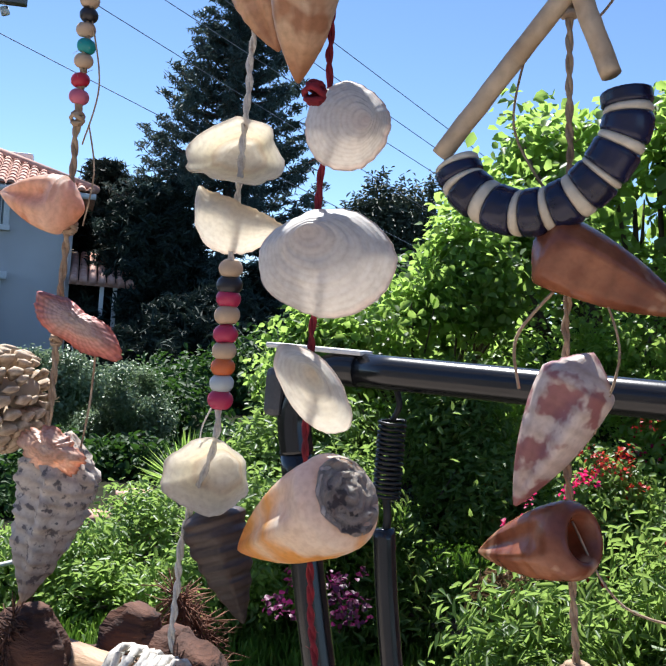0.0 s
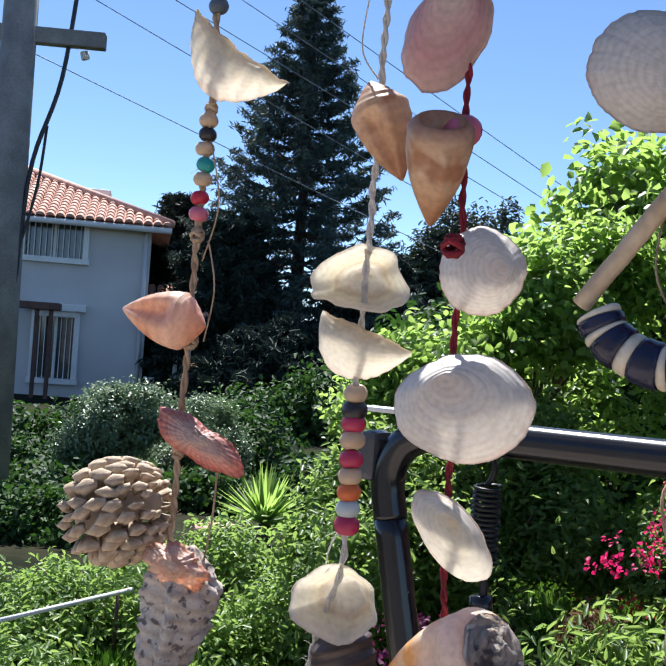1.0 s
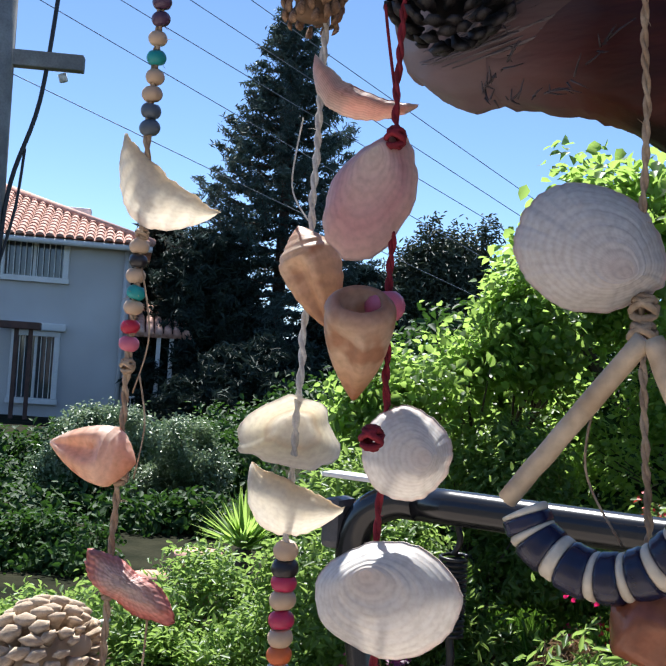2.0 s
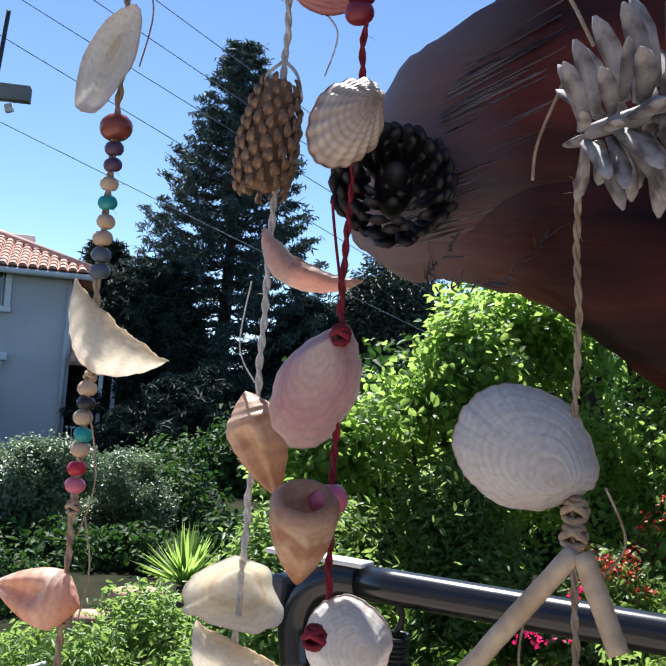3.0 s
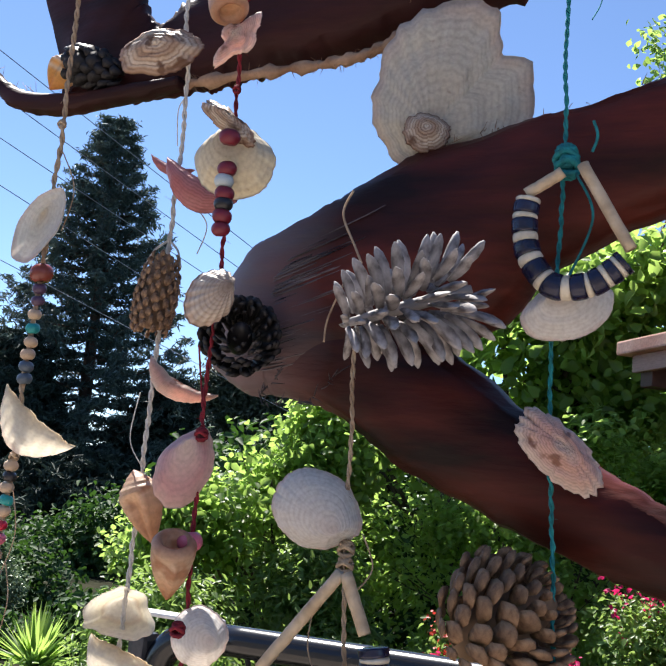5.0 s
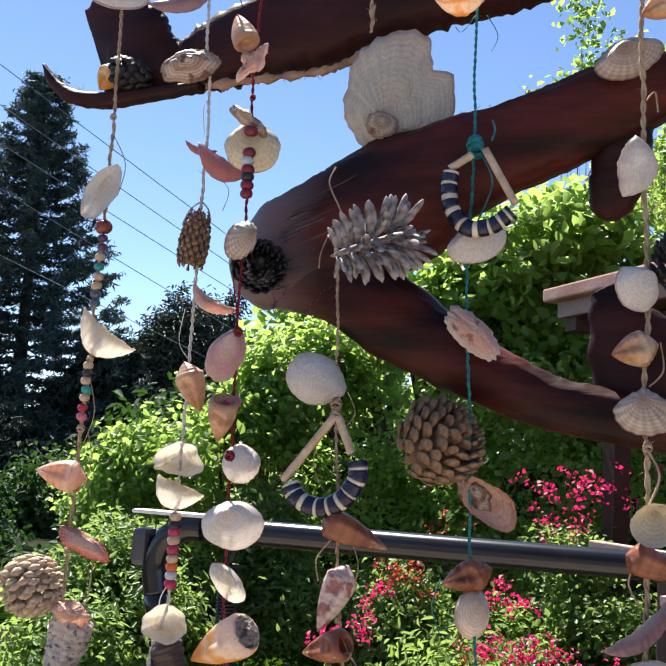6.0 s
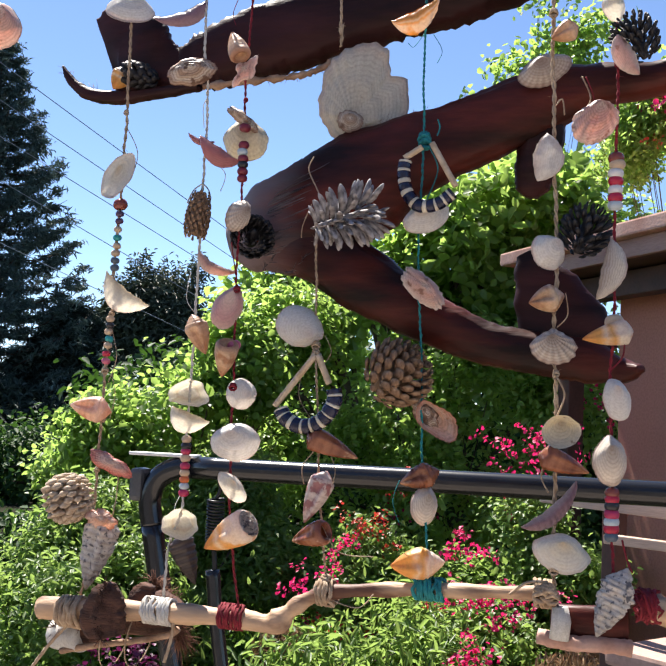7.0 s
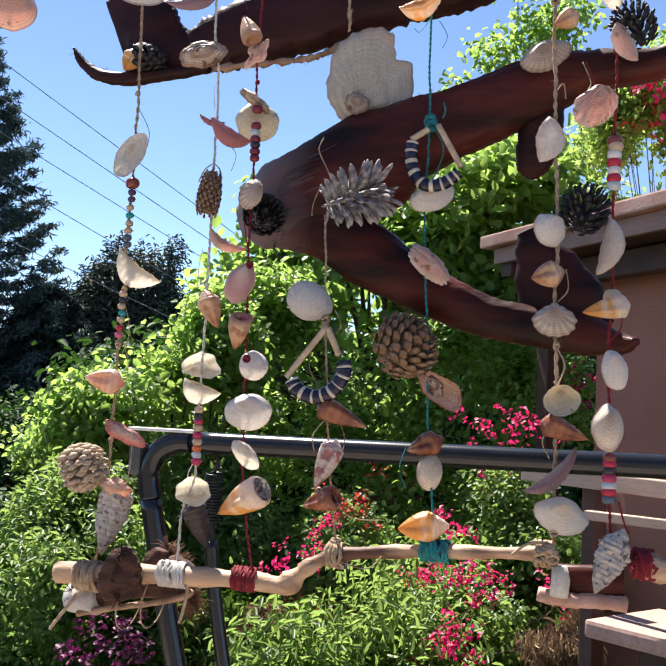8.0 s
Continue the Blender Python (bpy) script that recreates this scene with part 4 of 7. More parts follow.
box(bm, (-0.014, 0.0, BZ - 0.03), (0.022, 0.036, 0.05), 0, 0.008)
part("end_cap", bm, PLASTIC, swing, "dark grey plastic end cap")
# Thin white strip on the elbow: the bar's sun highlight as painted geometry.
bm = bmesh.new()
box(bm, (0.025, 0.0, BZ + 0.0165), (0.11, 0.026, 0.005), 0, 0.002)
part("highlight_strip", bm, WHITEPAINT, swing, "flat white strip painted as the bar's sun highlight")
SX, SY = -0.224, 0.585
hook = [(SX, SY, BZ - 0.012), (SX + 0.006, SY, BZ - 0.03), (SX, SY, BZ - 0.045)]
bar("hook", hook, 0.003, SPRING, swing, "", 8)
coil = [Vector((SX + 0.0125 * math.cos(a * 0.6), SY + 0.0125 * math.sin(a * 0.6), BZ - 0.045 - 0.075 * i / 170)) - swing.location for i, a in ((k, k * 1.0) for k in range(171))]
V, Fc = tube(coil, 0.0019, 6)
link_mesh("spring", V, Fc, SPRING, swing, "black steel coil spring")
bar("hanger", [(SX, SY, BZ - 0.12), (SX + 0.003, SY, BZ - 0.14), (SX + 0.002, SY, BZ - 0.16)], 0.004, SPRING, swing)
bar("seat_arm", [(SX, SY, BZ - 0.15), (SX + 0.025, SY, BZ - 0.3), (SX + 0.13, SY - 0.01, BZ - 0.75), (SX + 0.19, SY, 0.5)], 0.011, STEEL, swing)


# ---- the neighbour's house ----
def at_house(u, v, w=0.0):
    """u metres along the front, v up, w back."""
    a = HOUSE_DIR
    return Vector((HOUSE[0] + a[0] * u - a[1] * w, HOUSE[1] + a[1] * u + a[0] * w, v))


HOUSE = (-16.95, 16.40)
_d = Vector((-16.95 + 19.0, 16.40 - 14.3)).normalized()
HOUSE_DIR = (_d.x, _d.y)
HOUSE_RZ = math.degrees(math.atan2(_d.y, _d.x))
house = empty("house", pose(HOUSE[0], HOUSE[1], 0, 0, 0, HOUSE_RZ), "two-storey grey rendered house with a clay tile roof", "house")


def wall_with_holes(name, x0, x1, z0, z1, y, holes, mat, parent, depth=0.25):
    xs = sorted({x0, x1, *[h[0] for h in holes], *[h[1] for h in holes]})
    zs = sorted({z0, z1, *[h[2] for h in holes], *[h[3] for h in holes]})
    bm = bmesh.new()
    for a, b in zip(xs, xs[1:]):
        for c, d in zip(zs, zs[1:]):
            if any(h[0] <= a and b <= h[1] and h[2] <= c and d <= h[3] for h in holes):
                continue
            box(bm, ((a + b) / 2, y + depth / 2, (c + d) / 2), (b - a, depth, d - c))
    bmesh.ops.remove_doubles(bm, verts=bm.verts[:], dist=0.001)
    return part(name, bm, mat, parent)


UPW = (-2.85, -1.55, 3.22, 4.02)
LOW = (-2.45, -1.62, 0.42, 1.85)
wall_with_holes("wall", -9.0, 0.0, -0.5, 4.25, 0.0, [UPW, LOW], STUCCO, house)
bm = bmesh.new()
box(bm, (-0.125, 4.25, 1.95), (0.25, 8.0, 4.9))
part("wall", bm, STUCCO, house)
GLASS = surf("dim_window_glass", (0.03, 0.04, 0.05), (0.06, 0.07, 0.08), 1.0, 0.08, 0, 10, spec=0.8)


def house_window(x0, x1, z0, z1, bars, header=False):
    w = part("window", _box_bm(((x0 + x1) / 2, 0.14, (z0 + z1) / 2), (x1 - x0, 0.02, z1 - z0)), GLASS, house, "dim window with a white frame and bars")
    t = 0.13
    for c, s in ((((x0 + x1) / 2, -0.03, z1 + t / 2), (x1 - x0 + 2 * t, 0.16, t)), (((x0 + x1) / 2, -0.05, z0 - t / 2), (x1 - x0 + 2 * t + 0.06, 0.22, t)),
                 ((x0 - t / 2, -0.03, (z0 + z1) / 2), (t, 0.16, z1 - z0)), ((x1 + t / 2, -0.03, (z0 + z1) / 2), (t, 0.16, z1 - z0)),
                 (((x0 + x1) / 2, 0.07, (z0 + z1) / 2), (0.07, 0.06, z1 - z0))):
        f = part("frame", _box_bm(c, s, 0.012), WHITEPAINT, w)
    if header:
        part("cornice", _box_bm(((x0 + x1) / 2, -0.08, z1 + 0.22), (x1 - x0 + 0.5, 0.28, 0.18), 0.03), WHITEPAINT, w)
    for i in range(bars):
        xx = x0 + (x1 - x0) * (i + 0.5) / bars
        part("bar", _box_bm((xx, 0.0, (z0 + z1) / 2), (0.018, 0.018, z1 - z0)), WHITEPAINT, w)


def _box_bm(c, s, bevel=0.0):
    b = bmesh.new()
    box(b, c, s, 0, bevel)
    return b


house_window(*UPW, 10)
house_window(*LOW, 7, True)
# hipped roof with rows of tiles
EZ, OV, RISE = 4.12, 0.45, 1.85
ridge = [Vector((-4.2, 4.2, EZ + RISE)), Vector((-9.5, 4.2, EZ + RISE))]
c0, c1, c2 = Vector((OV, -OV, EZ)), Vector((-9.5, -OV, EZ)), Vector((OV, 8.6, EZ))
bm = bmesh.new()
for poly in ((c0, c1, ridge[1], ridge[0]), (c0, ridge[0], c2)):
    bm.faces.new([bm.verts.new(p) for p in poly])
for poly in ((c0, c1, ridge[1], ridge[0]), (c0, ridge[0], c2)):
    bm.faces.new([bm.verts.new(p - Vector((0, 0, 0.12))) for p in poly])
roof = part("roof", bm, TILE, house, "pinkish clay tile roof")
tile_v, tile_f = [], []
nrm = (c1 - c0).cross(ridge[0] - c0).normalized()
if nrm.z < 0:
    nrm = -nrm
for col in range(44):
    for row in range(18):
        f = row / 18
        x = OV - 0.11 - col * 0.22
        if x > OV - (OV + 4.2) * f - 0.05:
            continue
        a = Vector((x, -OV + (4.2 + OV) * f - 0.05, EZ + RISE * f - 0.015)) + nrm * 0.035
        b = Vector((x, -OV + (4.2 + OV) * (f + 1 / 17), EZ + RISE * (f + 1 / 17))) + nrm * 0.012
        tile_v.append((a, b))
chunks = []
for a, b in tile_v:
    side = Vector((1, 0, 0))
    o = [(-0.105, 0.0), (-0.06, 0.055), (0.0, 0.075), (0.06, 0.055), (0.105, 0.0)]
    vv = [a + side * p + nrm * q for p, q in o] + [b + side * p * 0.9 + nrm * q * 0.9 for p, q in o]
    chunks.append((vv, [(k, k + 1, k + 6, k + 5) for k in range(4)] + [(4, 3, 2, 1, 0)]))
V, Fc = merge(chunks)
ob = link_mesh("roof_tiles", V, Fc, TILE, roof, smooth=False)
tagged(ob, "rows of rounded clay tiles", "", "", "stuff")
V, Fc = tube([c0 + Vector((0, 0, 0.06)), ridge[0] + Vector((0, 0, 0.08))], 0.1, 8)
link_mesh("hip_tiles", V, Fc, TILE, roof)
V, Fc = tube([c0 - Vector((0, 0, 0.10)), c1 - Vector((0, 0, 0.10))], 0.07, 8)
link_mesh("gutter", V, Fc, WHITEPAINT, roof, "pale rain gutter")
V, Fc = tube([(-0.12, -0.09, EZ - 0.1), (-0.12, -0.09, -0.3)], 0.055, 8)
link_mesh("downpipe", V, Fc, STUCCO, house, "grey downpipe at the corner")
part("water_tank", _box_bm((-1.6, 3.4, EZ + 1.05), (0.9, 0.5, 0.35), 0.04), WHITEPAINT, roof, "white roof box behind the hip")
# small tiled porch beside it
porch = empty("porch", pose(HOUSE[0], HOUSE[1], 0, 0, 0, HOUSE_RZ), "small tiled porch with white posts and railing", "porch")
part("porch_roof", _box_bm((0.75, 1.0, 2.05), (1.5, 2.6, 0.10), 0.02), TILE, porch)
chunks = []
for i in range(7):
    xx = 0.1 + i * 0.21
    chunks.append(tube([(xx, -0.38, 2.10), (xx, 0.9, 2.5), (xx, 2.0, 2.8)], 0.095, 8))
V, Fc = merge(chunks)
link_mesh("porch_tiles", V, Fc, TILE, porch)
for xx in (0.75, 1.05):
    part("post", _box_bm((xx, -0.1, 0.8), (0.1, 0.1, 2.5), 0.01), WHITEPAINT, porch)
for i in range(8):
    part("railing_bar", _box_bm((0.1 + i * 0.09, -0.12, 0.15), (0.022, 0.022, 0.8)), WHITEPAINT, porch)
part("railing_top", _box_bm((0.42, -0.12, 0.57), (0.75, 0.05, 0.05)), WHITEPAINT, porch)

awning = empty("awning", pose(HOUSE[0], HOUSE[1], 0, 0, 0, HOUSE_RZ), "dark brown timber awning frame by the house", "awning")
part("beam", _box_bm((-3.0, -1.2, 2.05), (2.3, 0.5, 0.16), 0.02), SOFFIT, awning)
for xx in (-2.05, -2.35):
    part("post", _box_bm((xx, -1.2, 0.75), (0.09, 0.09, 2.5), 0.01), SOFFIT, awning)

# ---- utility pole and wires ----
pole = empty("utility_pole", pose(-6.60, 4.72, 0), "grey concrete utility pole with a crossarm", "pole")
V, Fc = tube([(0, 0, 0), (-0.02, 0, 2.5), (-0.03, 0, 6.5)], [0.17, 0.15, 0.12], 14)
link_mesh("shaft", V, Fc, CONCRETE, pole)
_p = Vector((0.64, 0.77, 0)).normalized()
bm = bmesh.new()
box(bm, (_p.x * 0.2, _p.y * 0.2, 3.92), (0.95, 0.11, 0.13), 40, 0.01)
part("crossarm", bm, CONCRETE, pole)
V, Fc = tube([(_p.x * 0.5, _p.y * 0.5, 3.84), (_p.x * 0.52, _p.y * 0.52, 3.78)], 0.035, 8)
link_mesh("insulator", V, Fc, WHITEPAINT, pole, "small pale insulator")
V, Fc = tube(curve_points([(0.30, 0.32, 4.6), (0.24, 0.25, 3.6), (0.14, 0.1, 2.9), (0.12, 0.05, 2.2), (0.10, 0.0, 0.6)], 6), 0.018, 6)
link_mesh("cable", V, Fc, CABLE, pole, "loose black cable down the pole")
V, Fc = tube(curve_points([(0.12, 0.05, 2.2), (0.17, 0.14, 2.7), (0.16, 0.2, 3.2)], 6), 0.012, 6)
link_mesh("cable", V, Fc, CABLE, pole)


# ---- the hanging shells ----
cord = Strand("rough jute cord strung with beads and shells", TWINE, 0.0016, [(-0.096, 0.030, 2.300), (-0.096, 0.030, 1.937), (-0.094, 0.030, 1.848), (-0.095, 0.030, 1.798), (-0.095, 0.030, 1.761), (-0.097, 0.030, 1.707), (-0.097, 0.030, 1.655), (-0.098, 0.030, 1.630), (-0.100, 0.030, 1.598), (-0.101, 0.030, 1.550), (-0.102, 0.030, 1.510), (-0.103, 0.030, 1.463), (-0.106, 0.030, 1.420), (-0.111, 0.030, 1.392)], 10)
cord.beads(0.0068, ("copper", -0.095, 0.030, 1.760))
cord.beads(0.0042, ("purple", -0.095, 0.030, 1.751), ("purple", -0.095, 0.030, 1.744), ("beige", -0.096, 0.030, 1.736), ("teal", -0.096, 0.030, 1.728), ("beige", -0.096, 0.030, 1.720), ("beige", -0.097, 0.030, 1.713), ("slate", -0.097, 0.030, 1.706), ("slate", -0.097, 0.030, 1.699), ("beige", -0.098, 0.030, 1.650), ("black", -0.098, 0.030, 1.644), ("beige", -0.099, 0.030, 1.638), ("teal", -0.098, 0.030, 1.631), ("beige", -0.099, 0.030, 1.625), ("red", -0.100, 0.030, 1.617), ("rosy", -0.100, 0.030, 1.610))
cord.knot(-0.095, 0.030, 1.850, 0.0028)
cord.knot(-0.095, 0.030, 1.793, 0.0030)
cord.knot(-0.098, 0.030, 1.682, 0.0025)
cord.knot(-0.097, 0.030, 1.655, 0.0030)
cord.knot(-0.100, 0.030, 1.601, 0.0034)
cord.knot(-0.100, 0.030, 1.556, 0.0040)
cord.knot(-0.102, 0.030, 1.508, 0.0030)
cord.loose((-0.093, 0.030, 1.835), (-0.080, 0.030, 1.810), (-0.085, 0.030, 1.785))
cord.loose((-0.096, 0.030, 1.642), (-0.089, 0.030, 1.614), (-0.096, 0.030, 1.590))
cord.loose((-0.093, 0.030, 1.598), (-0.088, 0.030, 1.578), (-0.092, 0.030, 1.556))
cord.loose((-0.079, 0.030, 1.508), (-0.080, 0.030, 1.484), (-0.084, 0.030, 1.460), r=0.0006)
clam("white clam shell hung on jute cord", -0.094, 0.022, 1.953, 0.0500, 0.0328, "white", d=.35, spin=10, tip=-30)
clam("thin ivory scallop valve with a knot through it", -0.094, 0.024, 1.786, 0.0506, 0.0299, "cream", d=.22, spin=-52, turn=-25, hollow=True)
crescent("broken cream and pink shell shaped like a wing", -0.086, 0.024, 1.669, 0.0527, 0.0248, "cream", spin=36, sag=.08, bulge=.3, ribs=9, round_=.9)
whelk("peach coloured whelk shell tied to jute cord", -0.108, 0.022, 1.565, 0.0390, 0.0246, "peach", spin=98, spire=.28, mouth=.4)
oyster("red ribbed scallop fragment with a pink back", -0.084, 0.024, 1.515, 0.0441, 0.0236, "red", spin=30, cup=.3, ruffle=.1, ribs=30, shape=(1.0,.8,.55,.7,1.0,1.0,.7,.75))
pine_cone("pale open pine cone with stubby scales", -0.124, 0.020, 1.481, 0.0443, 0.0483, CONE_PALE, spin=70, n=110, open_=88, fat=.74, slim=.5, core=.82, hook=.1, end=.12, reach=.5, close=46, sharp=-1)
whelk("grey barnacled murex shell with frilled edges", -0.095, 0.026, 1.435, 0.0746, 0.0298, "rough", spin=12, bumps=.22, spire=.22, mouth=.25)
oyster("torn peach shell collar above the murex", -0.087, 0.018, 1.464, 0.0288, 0.0187, "peach", spin=20, ruffle=.3, cup=.4)
cord = Strand("white cotton cord strung with shells and beads", COTTON, 0.0014, [(-0.013, 0.022, 2.300), (-0.013, 0.022, 1.944), (-0.006, 0.022, 1.861), (-0.006, 0.022, 1.777), (-0.006, 0.022, 1.710), (-0.006, 0.022, 1.655), (-0.007, 0.022, 1.593), (-0.008, 0.022, 1.546), (-0.008, 0.022, 1.512), (-0.009, 0.022, 1.478), (-0.019, 0.022, 1.449), (-0.021, 0.022, 1.424), (-0.022, 0.022, 1.394)], 8)
cord.beads(0.0046, ("white", -0.004, 0.022, 1.812))
cord.beads(0.0046, ("beige", -0.008, 0.022, 1.541), ("black", -0.008, 0.022, 1.535), ("crimson", -0.008, 0.022, 1.530), ("beige", -0.008, 0.022, 1.524), ("crimson", -0.008, 0.022, 1.517), ("beige", -0.008, 0.022, 1.511), ("orange", -0.008, 0.022, 1.505), ("pale", -0.008, 0.022, 1.499), ("crimson", -0.008, 0.022, 1.493))
cord.loose((-0.006, 0.022, 1.776), (-0.015, 0.022, 1.770), (-0.021, 0.022, 1.758), r=0.0007)
cord.loose((-0.006, 0.022, 1.776), (0.000, 0.022, 1.770), (0.003, 0.022, 1.761), r=0.0007)
cord.loose((-0.013, 0.022, 1.694), (-0.016, 0.022, 1.670), (-0.008, 0.022, 1.657), r=0.0004)
cord.loose((-0.011, 0.022, 1.491), (-0.015, 0.022, 1.483), (-0.016, 0.022, 1.477), r=0.0004)
cord.loose((-0.006, 0.022, 1.857), (-0.010, 0.022, 1.849), (-0.008, 0.022, 1.829), r=0.0004)
cord.loose((0.004, 0.022, 1.797), (0.016, 0.022, 1.784), (0.012, 0.022, 1.768), r=0.0004)
crescent("dark purple mussel shell half", -0.032, 0.016, 1.934, 0.0534, 0.0183, "purple", spin=-24, sag=.25, skew=.2)
oyster("brown and cream mottled oyster shell", -0.018, 0.010, 1.878, 0.0455, 0.0259, "oyster", spin=-14, ruffle=.12, cup=.3)
crescent("rose pink mussel shell, its halves ajar", 0.008, 0.018, 1.801, 0.0452, 0.0179, "rose", spin=28, sag=.1, bulge=.4, skew=.1)
crescent("thin rose mussel half sticking out sideways", -0.012, 0.024, 1.817, 0.0261, 0.0079, "rose", spin=16, sag=.3)
pine_cone("slender closed cone in a cord cradle", -0.007, 0.018, 1.747, 0.0460, 0.0257, CONE_BROWN, spin=186, n=120, open_=60, fat=1.25, slim=.5, core=.8, hook=.4, end=.5, reach=.34, close=36, sharp=-1)
crescent("pink and brown slipper shell with a curled tip", 0.013, 0.016, 1.697, 0.0407, 0.0146, "pink", spin=26, sag=.3, skew=-.15)
whelk("tan olive shell hung point down", 0.001, 0.016, 1.636, 0.0384, 0.0215, "tan", spin=-22, spire=.3, ridge=.015)
clam("cream domed clam shell, open side down", -0.008, 0.022, 1.582, 0.0354, 0.0247, "cap", d=.55, pinch=.22, base=.28, hollow=True, rough=.16, tip=-14)
crescent("cream pink clam shell half tilted sideways", -0.009, 0.022, 1.555, 0.0369, 0.0192, "cream", spin=20, sag=-.05, bulge=.4, skew=-.15)
clam("yellowish domed clam shell, open side down", -0.009, 0.022, 1.465, 0.0343, 0.0267, "cap", d=.55, tip=-14, spin=4, pinch=.2, base=.3, hollow=True, rough=.16)
whelk("long dark horn shell hanging point down", -0.004, 0.028, 1.433, 0.0458, 0.0237, "dark", spin=-22, spire=.12, ridge=.05, mouth=.1)
cord = Strand("dark red yarn strung with shells and beads", REDYARN, 0.0012, [(0.050, -0.015, 2.300), (0.050, -0.015, 1.931), (0.046, -0.015, 1.884), (0.048, -0.015, 1.838), (0.049, -0.015, 1.785), (0.049, -0.015, 1.751), (0.048, -0.015, 1.688), (0.049, -0.015, 1.669), (0.050, -0.015, 1.618), (0.051, -0.015, 1.585), (0.051, -0.015, 1.556), (0.052, -0.015, 1.521), (0.053, -0.015, 1.485), (0.058, -0.015, 1.450), (0.066, -0.015, 1.405)], 6)
cord.beads(0.0050, ("maroon", 0.056, -0.031, 1.810))
cord.beads(0.0046, ("maroon", 0.054, -0.027, 1.796), ("pale", 0.053, -0.027, 1.790), ("maroon", 0.054, -0.027, 1.784), ("black", 0.054, -0.027, 1.779), ("maroon", 0.054, -0.027, 1.773), ("maroon", 0.054, -0.027, 1.767))
cord.beads(0.0056, ("rosy", 0.052, -0.021, 1.624))
cord.knot(0.051, -0.021, 1.838, 0.0022)
cord.knot(0.052, -0.021, 1.672, 0.0034)
cord.knot(0.059, -0.035, 1.588, 0.0036)
cord.loose((0.048, -0.015, 1.684), (0.044, -0.015, 1.703), (0.042, -0.015, 1.714), r=0.0006)
cord.loose((0.036, -0.015, 1.932), (0.032, -0.015, 1.920), (0.035, -0.015, 1.909), r=0.0004)
whelk("small tan snail shell with a worn opening", 0.042, -0.027, 1.886, 0.0289, 0.0192, "tan", spin=160, mouth=.2, tip=-20, end="hole")
oyster("pinkish bat-wing shell fragment", 0.050, -0.023, 1.863, 0.0370, 0.0207, "pink", spin=-52, ruffle=.2, cup=.2, shape=(1,.6,.9,.5,1.05,.6,.8,.55))
clam("round ivory scallop valve with small holes", 0.052, -0.019, 1.804, 0.0399, 0.0369, "ivory", d=.3, ribs=26, pinch=.1)
oyster("worn brown and white shell fragment like a roof", 0.051, -0.025, 1.819, 0.0338, 0.0162, "oyster", spin=36, ruffle=.2, cup=.5, shape=(1,.8,.6,.9,1,.7,.5,.8))
clam("ribbed grey scallop shell beside the bark end", 0.054, -0.027, 1.735, 0.0225, 0.0312, "grey", d=.3, ribs=16, spin=32, turn=35, amp=1)
clam("pink rose clam shell hung on red yarn", 0.044, -0.021, 1.657, 0.0250, 0.0400, "blush", d=.4, spin=24, pinch=.3, rough=.06)
whelk("tan whelk shell with a dark round hole", 0.045, -0.023, 1.611, 0.0347, 0.0202, "tan", spin=8, tip=35, mouth=.2, end="hole")
clam("round white cockle shell with a red knot", 0.060, -0.019, 1.583, 0.0274, 0.0259, "white", d=.4, ribs=30, spin=70, grow=13)
clam("large smooth white oval clam shell", 0.058, -0.021, 1.542, 0.0437, 0.0322, "white", d=.35, pinch=.12, grow=11, spin=-4)
clam("small cream clam half seen from its edge", 0.057, -0.021, 1.504, 0.0328, 0.0164, "cream", spin=46, d=.4, pinch=.1)
whelk("orange and white cone shell with a speckled grey end", 0.055, -0.023, 1.464, 0.0540, 0.0285, "amber", spin=62, turn=-38, mouth=.2, end="disc", end_mat="rough")
cord = Strand("thick jute twine between bark and shells", TWINE, 0.0014, [(0.126, 0.005, 2.300), (0.126, 0.005, 1.936), (0.128, 0.005, 1.909), (0.127, 0.005, 1.890)], 3)
cord = Strand("thick jute twine strung with shells and reeds", TWINE, 0.0012, [(0.112, 0.005, 1.721), (0.115, 0.005, 1.676), (0.115, 0.005, 1.647), (0.117, 0.005, 1.621), (0.121, 0.005, 1.574), (0.123, 0.005, 1.542), (0.125, 0.005, 1.513), (0.129, 0.005, 1.478), (0.133, 0.005, 1.447), (0.137, 0.005, 1.419)], 10)
cord.knot(0.117, 0.005, 1.627, 0.0042)
cord.knot(0.117, 0.005, 1.620, 0.0042)
cord.knot(0.135, 0.005, 1.430, 0.0060)
cord.knot(0.137, 0.005, 1.420, 0.0060)
cord.loose((0.114, -0.015, 1.787), (0.110, -0.015, 1.776), (0.117, -0.015, 1.761), (0.121, -0.015, 1.753), r=0.0006)
cord.loose((0.114, -0.015, 1.746), (0.107, -0.015, 1.728), (0.106, -0.015, 1.717), r=0.0005)
cord.loose((0.128, -0.005, 1.635), (0.134, -0.005, 1.621), (0.127, -0.005, 1.610), r=0.0004)
cord.loose((0.110, -0.005, 1.609), (0.107, -0.005, 1.584), (0.118, -0.005, 1.565), r=0.0004)
cord.loose((0.123, -0.005, 1.538), (0.113, -0.005, 1.524), (0.115, -0.005, 1.510), r=0.0005)
cord.loose((0.134, -0.005, 1.542), (0.142, -0.005, 1.522), (0.137, -0.005, 1.500), r=0.0004)
cord.loose((0.133, -0.005, 1.476), (0.149, -0.005, 1.456), (0.178, -0.005, 1.455), r=0.0004)
cord.loose((0.140, -0.005, 1.418), (0.166, -0.005, 1.413), (0.179, -0.005, 1.425), r=0.0005)
